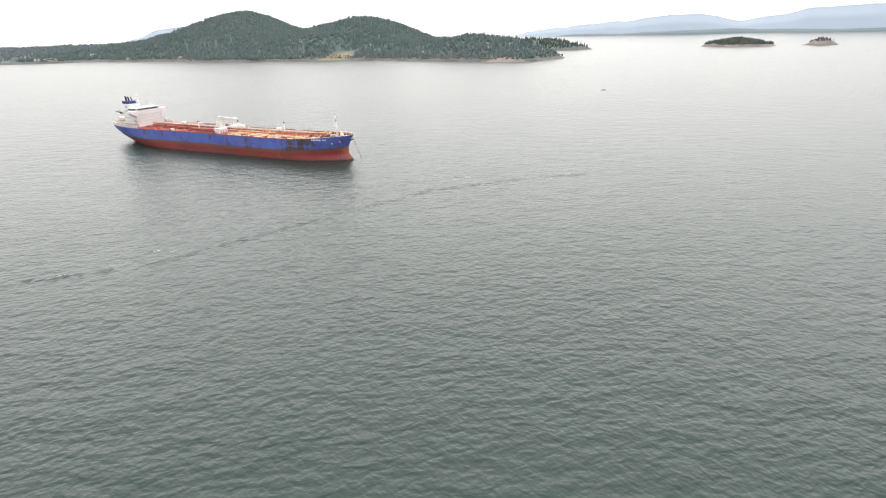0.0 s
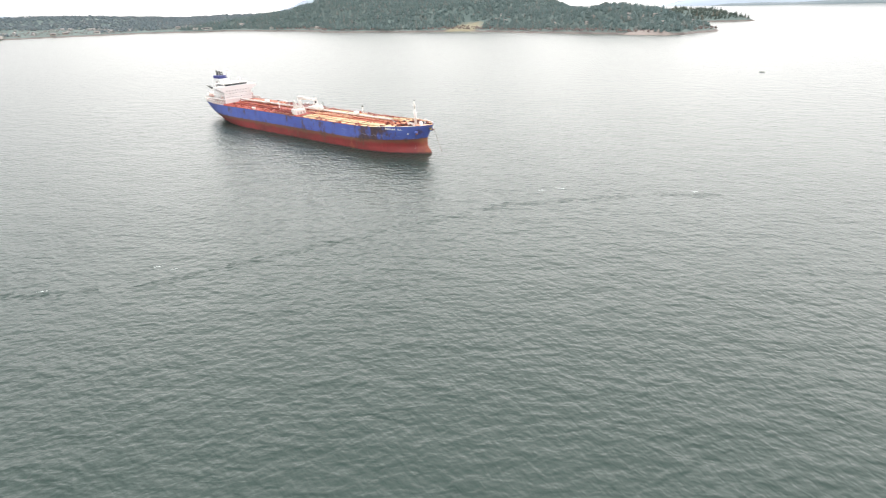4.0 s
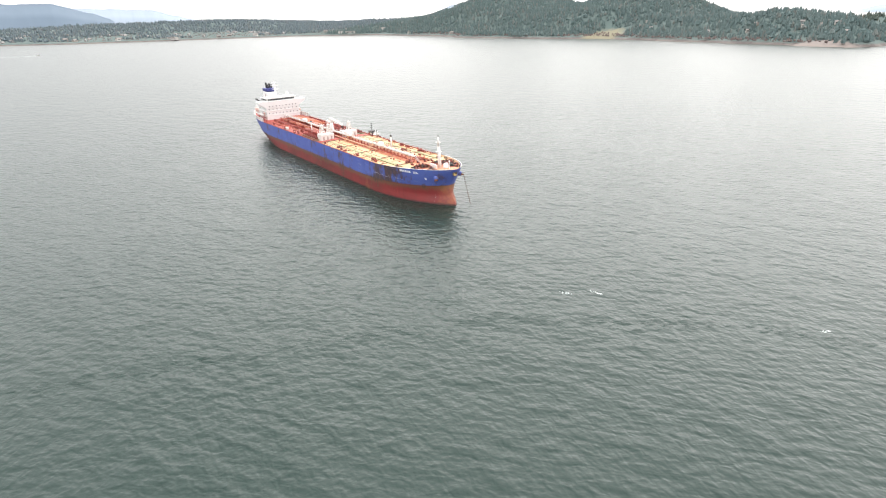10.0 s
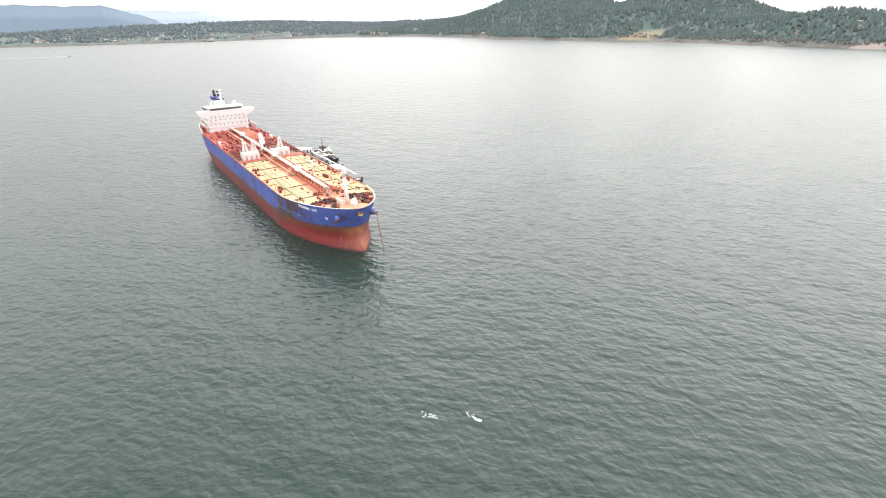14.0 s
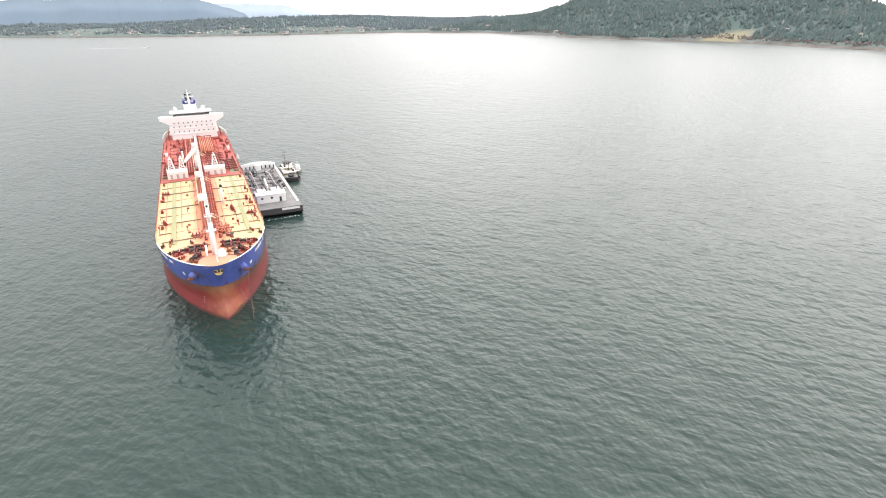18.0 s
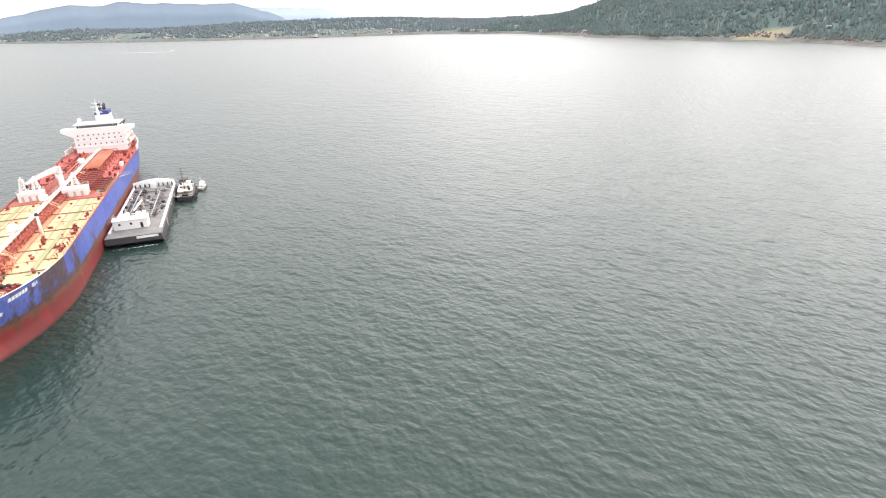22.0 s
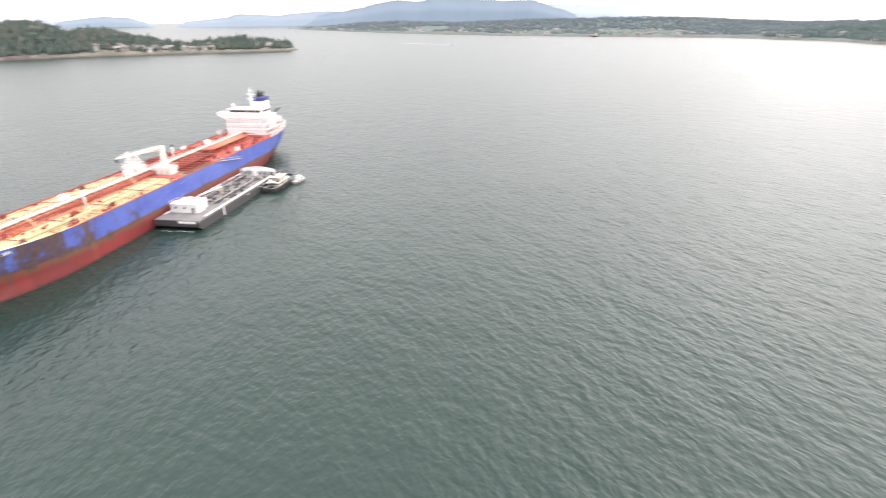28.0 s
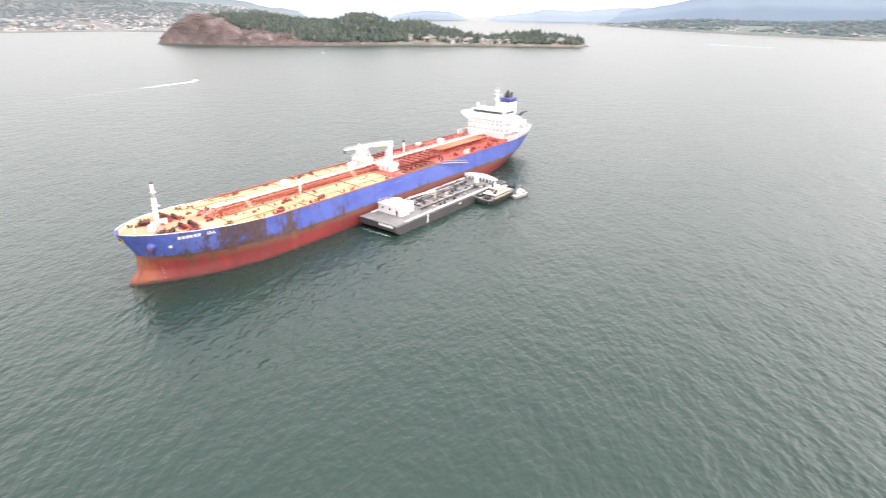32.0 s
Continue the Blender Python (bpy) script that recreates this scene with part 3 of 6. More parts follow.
class Land:
    """A stretch of land: shoreline plan, hills (x, y, reach x, reach y, turn, height), shore bank."""

    def __init__(self, poly, hills, bank=6.0, ramp=60.0, seed=1, bumpy=8.0, ragged=28.0):
        self.poly, self.hills, self.bank, self.ramp, self.seed, self.bumpy, self.ragged = poly, hills, bank, ramp, seed, bumpy, ragged

    def height(self, px, py):
        wob = rough(px, py, 90.0, self.seed) * self.ragged
        d = inside_depth(px, py, self.poly) + wob
        h = np.zeros(px.shape)
        for x, y, rx, ry, turn, top in self.hills:
            c, s = math.cos(radians(turn)), math.sin(radians(turn))
            u, v = ((px - x) * c + (py - y) * s) / rx, (-(px - x) * s + (py - y) * c) / ry
            h = np.maximum(h, 0) + top * np.exp(-(u * u + v * v))
        ramp = self.ramp(px) if callable(self.ramp) else self.ramp
        up = np.clip(d / ramp, 0, 1)
        up = up * up * (3 - 2 * up)
        z = self.bank * np.clip(d / 8.0, -1, 1) + h * up + rough(px, py, 70.0, self.seed + 5) * self.bumpy * up
        return np.where(d < -8, -6.0, z), d

    def mesh(self, name, material, step, label, category):
        a = np.array(self.poly, float)
        x0, y0, x1, y1 = a[:, 0].min() - 40, a[:, 1].min() - 40, a[:, 0].max() + 40, a[:, 1].max() + 40
        xs, ys = np.arange(x0, x1, step), np.arange(y0, y1, step)
        gx, gy = np.meshgrid(xs, ys, indexing="ij")
        z, d = self.height(gx, gy)
        keep = d > -3 * step
        idx = -np.ones(gx.shape, int)
        idx[keep] = np.arange(keep.sum())
        verts = np.stack([gx[keep], gy[keep], z[keep]], -1).tolist()
        q = np.stack([idx[:-1, :-1], idx[1:, :-1], idx[1:, 1:], idx[:-1, 1:]], -1).reshape(-1, 4)
        q = q[(q >= 0).all(1)].tolist()
        ob = mesh_of(name, verts, q, material, smooth=True)
        return tagged(ob, label, category, kind="structure")


def forest(name, land, count, test, seed, height, material, label, spread=0.25, round_share=0.12):
    """Many small trees in one object: tiered conifers and some rounder crowns, each with a trunk."""
    rng = np.random.RandomState(seed)
    a = np.array(land.poly, float)
    verts, faces = [], []
    tries = 0
    got = []
    while len(got) < count and tries < 40:
        tries += 1
        px = rng.uniform(a[:, 0].min(), a[:, 0].max(), 8000)
        py = rng.uniform(a[:, 1].min(), a[:, 1].max(), 8000)
        z, d = land.height(px, py)
        ok = (d > 6) & test(px, py, z, d)
        got += list(zip(px[ok], py[ok], z[ok]))
    for x, y, z in got[:count]:
        h = height * rng.choice((0.5, 0.75, 0.9, 1.0, 1.05, 1.3)) * rng.uniform(0.85, 1.12)
        w = h * spread * rng.uniform(0.75, 1.25)
        turn = rng.uniform(0, 6.28)
        n = 4
        lean = (rng.normal(0, 0.04) * h, rng.normal(0, 0.04) * h)
        kind = rng.rand()
        if kind < round_share:
            w *= 1.35
            h *= 0.72
            tiers = [(0.12, 0.55), (0.35, 1.0), (0.75, 0.75), (1.0, 0.1)]
        elif kind < 0.5 + round_share * 0.5:
            tiers = [(0.1, 0.7), (0.3, 1.0), (0.68, 0.62), (1.0, 0.05)]
        else:
            tiers = [(0.06, 1.0), (0.5, 0.42), (0.48, 0.7), (1.0, 0.02)]
        base = len(verts)
        for lift, wide in tiers:
            for k in range(n):
                r = w * wide * rng.uniform(0.55, 1.4)
                an = turn + 6.283 * k / n
                verts.append((x + r * math.cos(an) + lean[0] * lift, y + r * math.sin(an) + lean[1] * lift, z - 1 + h * lift * rng.uniform(0.9, 1.07)))
        for j in range(len(tiers) - 1):
            for k in range(n):
                p, q = base + j * n + k, base + j * n + (k + 1) % n
                faces.append((p, q, q + n, p + n))
    ob = mesh_of(name, verts, faces, material)
    return tagged(ob, label, "forest", kind="stuff")


north = Land([(-4100, -1900), (-3600, -1570), (-3250, -1000), (-2840, -500), (-2480, 60), (-2330, 480), (-2230, 860), (-1960, 1090), (-1500, 1140),
              (-1380, 1085), (-960, 1140), (-905, 1235), (-760, 1190), (-470, 1160), (-245, 1125), (-170, 1320), (-330, 1600), (-520, 1900), (-1100, 2150),
              (-2200, 2300), (-3400, 2000), (-4300, 900), (-4450, -400), (-4350, -1500)],
             [(-1570, 1590, 250, 330, 20, 137), (-1036, 1650, 235, 330, 0, 118), (-1850, 1470, 300, 240, 20, 46), (-1300, 1330, 420, 130, 0, 22), (-480, 1350, 300, 170, -10, 48),
              (-2500, 1500, 600, 380, -30, 36), (-3050, 900, 420, 700, 20, 48), (-3250, 100, 420, 700, 10, 40), (-3650, -700, 330, 500, 25, 36), (-250, 1240, 90, 110, 0, 18)], 7.0, 150.0, 3, 10.0)
north.mesh("ground_north_shore", m_soil, 22.0, "wooded hills and low built-up shore across the water", "shore")
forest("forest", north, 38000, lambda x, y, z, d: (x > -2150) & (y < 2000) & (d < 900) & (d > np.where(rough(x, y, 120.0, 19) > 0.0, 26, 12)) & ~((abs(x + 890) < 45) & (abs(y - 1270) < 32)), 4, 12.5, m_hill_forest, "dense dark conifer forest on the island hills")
forest("shore_scrub", north, 3200, lambda x, y, z, d: (x > -1700) & (d > 7) & (d < 42) & (y < 1400) & (rough(x, y, 120.0, 19) > -0.1), 14, 6.0, m_scrub, "leafless reddish scrub along the foot of the hills", round_share=0.95)
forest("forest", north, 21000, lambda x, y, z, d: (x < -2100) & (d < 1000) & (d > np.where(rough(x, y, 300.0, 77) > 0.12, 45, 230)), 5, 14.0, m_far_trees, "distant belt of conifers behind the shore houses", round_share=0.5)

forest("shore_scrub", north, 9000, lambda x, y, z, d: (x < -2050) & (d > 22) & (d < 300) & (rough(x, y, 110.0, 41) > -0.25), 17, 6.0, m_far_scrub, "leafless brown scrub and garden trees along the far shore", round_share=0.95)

point = Land([(-240, 1985), (-330, 1900), (-600, 1850), (-900, 2000), (-800, 2250), (-420, 2150)], [(-520, 2020, 260, 90, 10, 30)], 7.0, 50.0, 9)
point.mesh("ground_far_point", m_soil, 15.0, "low wooded point with a rocky tip", "headland")
forest("forest", point, 1400, lambda x, y, z, d: d > 10, 6, 13.0, m_forest, "dark conifers on a low rocky point")

islet = Land([(130, 2180), (230, 2140), (360, 2150), (400, 2190), (300, 2280), (170, 2260)], [(262, 2205, 85, 42, 0, 20)], 6.0, 30.0, 12, 3.0)
islet.mesh("ground_islet", m_rock, 8.0, "small rocky islet with a cap of trees", "islet")
forest("forest", islet, 1100, lambda x, y, z, d: d > 11, 7, 9.5, m_forest, "dark conifers crowding a rocky islet")
islet2 = Land([(485, 2240), (530, 2205), (590, 2215), (600, 2250), (540, 2290)], [(545, 2245, 40, 28, 0, 15)], 7.0, 20.0, 14, 3.0)
islet2.mesh("ground_islet", m_rock, 6.0, "bare rocky islet with a few trees", "islet")
forest("forest", islet2, 90, lambda x, y, z, d: d > 13, 8, 8.0, m_forest, "a few wind-bent conifers on bare rock")

spit = Land([(-630, -1195), (-690, -1085), (-741, -1000), (-850, -905), (-1030, -765), (-1080, -680), (-1180, -540), (-1268, -432), (-1330, -440), (-1345, -560),
             (-1280, -720), (-1180, -920), (-1060, -1100), (-880, -1250), (-720, -1270)],
            [(-728, -1125, 75, 85, 45, 44), (-830, -1090, 90, 80, 45, 34), (-900, -1040, 120, 90, 45, 30), (-1010, -930, 130, 90, 45, 46), (-1120, -815, 120, 85, 45, 34), (-1250, -570, 120, 50, 45, 6), (-680, -1150, 55, 60, 45, 24)], 6.5, lambda x: np.interp(x, (-1000, -900, -820), (80.0, 70.0, 16.0)), 21, 18.0, 12.0)
spit.mesh("ground_peninsula", m_headland, 6.0, "steep rocky peninsula with bare brown cliffs", "headland")
def village_side(x, y):
    """Metres inland from the low shore with the village, negative out to sea."""
    return -(333 * (x + 1030) + 238 * (y + 765)) / 409


forest("forest", spit, 11000, lambda x, y, z, d: (d > 10) & (((x < -738) & (d > 40)) | ((x < -795) & (d > 22)) | ((x < -830) & (d > 11))) & ~((x < -1040) & (village_side(x, y) < 30) & (rough(x, y, 45.0, 8) < 0.2)), 9, 14.5, m_forest, "tall dark conifers over the rocky peninsula")
forest("forest", spit, 1500, lambda x, y, z, d: (d > 12) & (x < -1000) & (village_side(x, y) > 26), 12, 19.0, m_forest, "tall dark trees behind the shore village", round_share=0.35)
forest("forest", spit, 160, lambda x, y, z, d: (d > 9) & (x < -1050) & (village_side(x, y) < 40), 14, 12.0, m_forest, "scattered trees between the shore houses", round_share=0.6)
forest("forest", spit, 3400, lambda x, y, z, d: (d > 7) & (z > 9) & (x > -860) & (rough(x, y, 40.0, 61) > -0.15), 10, 5.0, m_scrub, "thin reddish scrub on the bare rock bluff", round_share=0.9)

town = Land([(-300, -2100), (-620, -2060), (-920, -2040), (-1060, -1800), (-1300, -1700), (-1700, -1900), (-2200, -2300), (-2600, -3000), (-2000, -3900), (-700, -4300), (200, -4200), (300, -2700), (0, -2200)],
            [(-1500, -3100, 700, 700, 0, 70), (-700, -3500, 900, 500, 0, 90), (-2000, -2900, 500, 500, 0, 40)], 4.0, 300.0, 31, 8.0)
town.mesh("ground_town", m_town, 26.0, "low harbour town rising to a wooded ridge", "shore")
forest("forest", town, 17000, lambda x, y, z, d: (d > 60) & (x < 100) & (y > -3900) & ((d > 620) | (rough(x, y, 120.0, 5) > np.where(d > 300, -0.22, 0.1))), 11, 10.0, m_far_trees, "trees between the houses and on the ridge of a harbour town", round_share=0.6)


def ridge(name, line, radius, material, label, depth=260.0, seed=3, fine=5.0):
    """A far hill range seen edge on: line gives the elevation of its top at some headings."""
    n = 200
    verts, faces = [], []
    hs, es = [p[0] for p in line], [p[1] for p in line]
    turn = np.linspace(hs[0], hs[-1], n + 1)
    jag = rough(turn * 60, turn * 0 + seed * 50.0, 90.0, seed) * fine * 2 + rough(turn * 60, turn * 0 + seed * 9.0, 12.0, seed) * fine * 0.5
    for k in range(n + 1):
        yaw = turn[k]
        i = min(max(int(np.searchsorted(hs, yaw)) - 1, 0), len(hs) - 2)
        t = (yaw - hs[i]) / (hs[i + 1] - hs[i])
        t = t * t * (3 - 2 * t) * 0.6 + t * 0.4
        h = 75.0 + radius * math.tan(radians(es[i] + (es[i + 1] - es[i]) * t)) + jag[k]
        sx, cy = -math.sin(radians(yaw)), math.cos(radians(yaw))
        for r, z in ((radius - depth, -20), (radius - depth * 0.45, max(h, 2) * 0.55), (radius, max(h, 2)), (radius + 60, -20)):
            verts.append((150 + r * sx, -70 + r * cy, z))
    for k in range(n):
        for j in range(3):
            a = k * 4 + j
            faces.append((a, a + 4, a + 5, a + 1))
    return tagged(mesh_of(name, verts, faces, material, smooth=True), label, "hills", kind="structure")


LOW = -0.95
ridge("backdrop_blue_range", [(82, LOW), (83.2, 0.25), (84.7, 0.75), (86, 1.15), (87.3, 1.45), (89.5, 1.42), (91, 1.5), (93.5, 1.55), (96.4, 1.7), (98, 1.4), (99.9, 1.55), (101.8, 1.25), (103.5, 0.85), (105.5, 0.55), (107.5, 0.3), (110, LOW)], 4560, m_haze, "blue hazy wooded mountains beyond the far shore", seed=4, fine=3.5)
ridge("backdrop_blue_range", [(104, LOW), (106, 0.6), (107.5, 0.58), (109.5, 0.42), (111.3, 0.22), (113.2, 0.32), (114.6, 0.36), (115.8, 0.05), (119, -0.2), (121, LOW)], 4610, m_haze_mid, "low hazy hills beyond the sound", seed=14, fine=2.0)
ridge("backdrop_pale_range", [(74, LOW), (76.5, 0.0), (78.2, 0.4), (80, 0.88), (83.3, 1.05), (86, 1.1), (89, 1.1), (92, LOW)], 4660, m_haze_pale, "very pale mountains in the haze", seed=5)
ridge("backdrop_pale_range", [(43, LOW), (47, 0.9), (50.5, 1.0), (52.8, 0.8), (54.4, 0.1), (58, LOW)], 4640, m_haze_pale, "haze-paled mountain showing behind a wooded hill", seed=6)
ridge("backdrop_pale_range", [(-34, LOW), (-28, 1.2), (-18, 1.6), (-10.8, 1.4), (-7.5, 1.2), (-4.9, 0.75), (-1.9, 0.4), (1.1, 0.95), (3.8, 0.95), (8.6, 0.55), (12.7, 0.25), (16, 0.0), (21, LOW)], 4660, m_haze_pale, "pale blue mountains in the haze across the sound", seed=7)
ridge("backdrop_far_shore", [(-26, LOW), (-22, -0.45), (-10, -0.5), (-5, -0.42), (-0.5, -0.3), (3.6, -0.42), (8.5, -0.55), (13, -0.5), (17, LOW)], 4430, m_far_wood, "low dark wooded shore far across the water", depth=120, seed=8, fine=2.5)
ridge("backdrop_pale_range", [(121, LOW), (122.6, -0.25), (123.8, 0.08), (125.2, 0.17), (126.6, 0.1), (128.5, -0.1), (130.5, LOW)], 4600, m_haze_mid, "low haze-paled islands on the horizon", depth=120, seed=9, fine=2.0)
ridge("backdrop_pale_range", [(127, LOW), (129.5, -0.02), (133.5, -0.1), (138, 0.05), (143, 0.1), (150, LOW)], 4640, m_haze_pale, "low haze-paled islands on the horizon", depth=120, seed=10, fine=2.0)
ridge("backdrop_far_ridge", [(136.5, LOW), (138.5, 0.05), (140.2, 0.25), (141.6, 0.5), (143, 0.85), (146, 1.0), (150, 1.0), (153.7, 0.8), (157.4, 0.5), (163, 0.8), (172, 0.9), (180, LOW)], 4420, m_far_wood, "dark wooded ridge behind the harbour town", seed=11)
ridge("backdrop_distance", [(176, LOW), (190, 0.5), (200, 0.9), (215, 0.6), (232, 1.2), (250, 0.7), (268, 1.3), (290, 0.8), (310, 1.2), (325, 1.0), (334, LOW)], 4640, m_haze_pale, "haze-paled hills closing the distance", seed=12)


# ---- houses on the shores ----
def house(x, y, z, turn, size, kind):
    h = thing("house", ("small white-walled shore house with a grey gabled roof", "low brown-roofed house among trees on the shore", "pale flat-roofed waterfront building")[kind], "house", (x, y, z), turn, "houses along the shore")
    w, l, t = size
    part("wall", block(B(), -l / 2, l / 2, -w / 2, w / 2, -4, t), m_house, h)
    bm = B()
    if kind < 2:
        v = [bm.verts.new(p) for p in ((-l / 2 - 0.6, -w / 2 - 0.7, t), (l / 2 + 0.6, -w / 2 - 0.7, t), (l / 2 + 0.6, w / 2 + 0.7, t), (-l / 2 - 0.6, w / 2 + 0.7, t), (-l / 2 - 0.6, 0, t + w * 0.38), (l / 2 + 0.6, 0, t + w * 0.38))]
        for f in ((0, 1, 5, 4), (2, 3, 4, 5), (0, 4, 3), (1, 2, 5), (3, 2, 1, 0)):
            bm.faces.new([v[i] for i in f])
    else:
        block(bm, -l / 2 - 0.4, l / 2 + 0.4, -w / 2 - 0.4, w / 2 + 0.4, t, t + 0.7)
    part("roof", bm, m_roof, h)
    for s in (-1, 1):
        win = part("window", block(B(), -l * 0.36, l * 0.36, s * (w / 2 + 0.06) - 0.06, s * (w / 2 + 0.06) + 0.06, t * 0.45, t * 0.75), m_glass, h)
    return h


def settle(land, count, seed, test, sizes, kinds):
    rng = np.random.RandomState(seed)
    a = np.array(land.poly, float)
    models = {}
    made = 0
    px, py = rng.uniform(a[:, 0].min(), a[:, 0].max(), 30000), rng.uniform(a[:, 1].min(), a[:, 1].max(), 30000)
    z, d = land.height(px, py)
    ok = (d > 8) & test(px, py, z, d)
    for x, y, h in list(zip(px[ok], py[ok], z[ok]))[:count]:
        kind = kinds[rng.randint(len(kinds))]
        turn = rng.uniform(0, 180)
        if kind not in models:
            models[kind] = house(x, y, h, turn, sizes[kind], kind)
        else:
            copy_thing(models[kind], pose(x, y, h, 0, 0, turn))


settle(north, 44, 3, lambda x, y, z, d: (x < -1500) & (d < 110) & (d > 15) & (y > -1300), {0: (11, 18, 6), 1: (10, 16, 5), 2: (18, 40, 7)}, (0, 0, 1, 2))
settle(north, 13, 5, lambda x, y, z, d: (x > -860) & (d < 120) & (d > 55) & (z > 16) & (y < 1400), {0: (6, 10, 5), 1: (6, 9, 5)}, (0, 0, 1))
settle(spit, 34, 7, lambda x, y, z, d: (x < -1045) & (village_side(x, y) < 34) & (d > 9) & (rough(x, y, 45.0, 8) < 0.25), {0: (9, 14, 7), 1: (9, 13, 6)}, (0, 0, 1))
settle(town, 120, 9, lambda x, y, z, d: (d < 560) & (y > -3100) & (x < -150), {0: (11, 17, 7), 1: (11, 16, 6), 2: (20, 42, 8)}, (0, 0, 0, 1, 0, 1, 2))


def far_houses(land, count, seed, test, material, label):
    """The crowd of houses too far off to tell apart."""
    rng = np.random.RandomState(seed)
    a = np.array(land.poly, float)
    px, py = rng.uniform(a[:, 0].min(), a[:, 0].max(), 40000), rng.uniform(a[:, 1].min(), a[:, 1].max(), 40000)
    z, d = land.height(px, py)
    ok = (d > 20) & test(px, py, z, d)
    verts, faces = [], []
    for x, y, h in list(zip(px[ok], py[ok], z[ok]))[:count]:
        l, w, t, turn = rng.uniform(4, 8), rng.uniform(3, 4.5), rng.uniform(3.5, 6), rng.uniform(0, 3.14)
        c, s = math.cos(turn), math.sin(turn)
        b = len(verts)
        for u, v, q in ((-l, -w, -4), (l, -w, -4), (l, w, -4), (-l, w, -4), (-l, -w, t), (l, -w, t), (l, w, t), (-l, w, t), (-l, 0, t + w * 0.8), (l, 0, t + w * 0.8)):
            verts.append((x + c * u - s * v, y + s * u + c * v, h + q))
        faces += [tuple(b + i for i in f) for f in ((0, 1, 5, 4), (1, 2, 6, 9, 5), (2, 3, 7, 6), (3, 0, 4, 8, 7), (4, 5, 9, 8), (6, 7, 8, 9))]
    return tagged(mesh_of("distant_houses", verts, faces, material), label, "houses", kind="stuff")


far_houses(town, 900, 15, lambda x, y, z, d: (d < 720) & (y > -3400) & (x < -150), m_far_roof, "crowd of pale houses on the town hillside")
far_houses(north, 260, 16, lambda x, y, z, d: (x < -2100) & (d < 200) & (y > -1400), m_far_shed, "dull grey houses strung along the far shore")

# ---- the tanker ----
DECK = 13.6
STEM_Z, STEM_X = (-3, 0, 1.5, 3, 5, 7, 10, 14, 17.5), (1.0, 0.9, 0.2, -1.3, -2.8, -3.3, -2.1, 0.1, 2.2)
TAIL_Z, TAIL_X = (-3, 0, 3, 6, 10, 14, 17), (-206, -212, -217, -222, -225.5, -227, -227.5)


def deck_z(x):
    return DECK + (1.4 * ((x + 50) / 50) ** 2 if x > -50 else 0.0)


def half_beam(x, z):
    """Half the hull's breadth at a station and height."""
    fx, ax = lerp_table(z, STEM_Z, STEM_X), lerp_table(z, TAIL_Z, TAIL_X)
    s = min(max((fx - x) / lerp_table(z, (0, 14), (46, 41.5)), 0.0), 1.0)
    fore = math.sin(math.pi / 2 * s ** lerp_table(z, (2, 9), (0.82, 0.6)))
    run = lerp_table(z, (-3, 0, 6, 12, 16), (66, 60, 52, 50, 44))
    q = min(max((x - ax) / run, 0.0), 1.0)
    seat = lerp_table(z, (0, 5, 12, 16), (0.02, 0.14, 0.33, 0.37))
    aft = seat + (1 - seat) * (1 - (1 - q) ** 2.3)
    return 16.1 * min(fore, 1.0) * aft


def station(u, z):
    """x along the hull at that height, u from 0 at the stern to 1 at the stem."""
    fx, ax = lerp_table(z, STEM_Z, STEM_X), lerp_table(z, TAIL_Z, TAIL_X)
    return ax + (fx - ax) * u


US = sorted({0.5 - 0.5 * math.cos(math.pi * k / 72) for k in range(73)} | {1 - 0.0009, 1 - 0.004, 1 - 0.009})


def side_shell(levels, top=None):
    """Both sides from stern to stem over those heights; top(x) lifts the last one."""
    bm = B()
    for s in (-1, 1):
        grid = []
        for u in US:
            col = []
            for i, z in enumerate(levels):
                zz = z
                if callable(z):
                    zz = z(station(u, 14.0))
                x = station(u, zz)
                col.append(bm.verts.new((x, s * half_beam(x, zz), zz)))
            grid.append(col)
        for a, b in zip(grid, grid[1:]):
            for i in range(len(levels) - 1):
                f = (a[i], b[i], b[i + 1], a[i + 1])
                bm.faces.new(f if s < 0 else f[::-1])
        # half the transom
        col = grid[0]
        mid = [bm.verts.new((v.co.x, 0, v.co.z)) for v in col]
        for i in range(len(levels) - 1):
            f = (mid[i], col[i], col[i + 1], mid[i + 1])
            bm.faces.new(f if s < 0 else f[::-1])
    bmesh.ops.remove_doubles(bm, verts=bm.verts, dist=0.002)
    return bm


def paint_line(x):
    return 6.4 + (2.2 * ((x + 60) / 60) ** 2 if x > -60 else 0.0)


def gunwale(x):
    """Top of the side plating: bulwark round the bow, plain deck edge along the tanks."""
    rise = min(max((x + 56) / 52, 0.0), 1.0)
    return deck_z(x) + 0.15 + 1.2 * rise * rise * (3 - 2 * rise)


tanker = thing("tanker", "rust-streaked blue and red oil tanker at anchor with a cream deck", "ship")
part("lower_hull", side_shell([-3, -1, 0, 1.5, 3, 4.5, paint_line]), m_hull_red, tanker, "red antifouling paint with rust and scuffs", True)
part("upper_hull", side_shell([paint_line, lambda x: paint_line(x) * 0.6 + 5.5, lambda x: deck_z(x) - 1.5, gunwale]), m_hull_blue, tanker, "blue hull paint, chalky and rust-stained", True)

bm = B()
cols = []
for u in US:
    x = station(u, 14.0)
    w = half_beam(x, deck_z(x))
    cols.append([bm.verts.new((x, w * k, deck_z(x) + 0.35 * (1 - k * k))) for k in (-1, -0.6, -0.25, 0, 0.25, 0.6, 1)])
for a, b in zip(cols, cols[1:]):
    for i in range(6):
        bm.faces.new((a[i], b[i], b[i + 1], a[i + 1]))
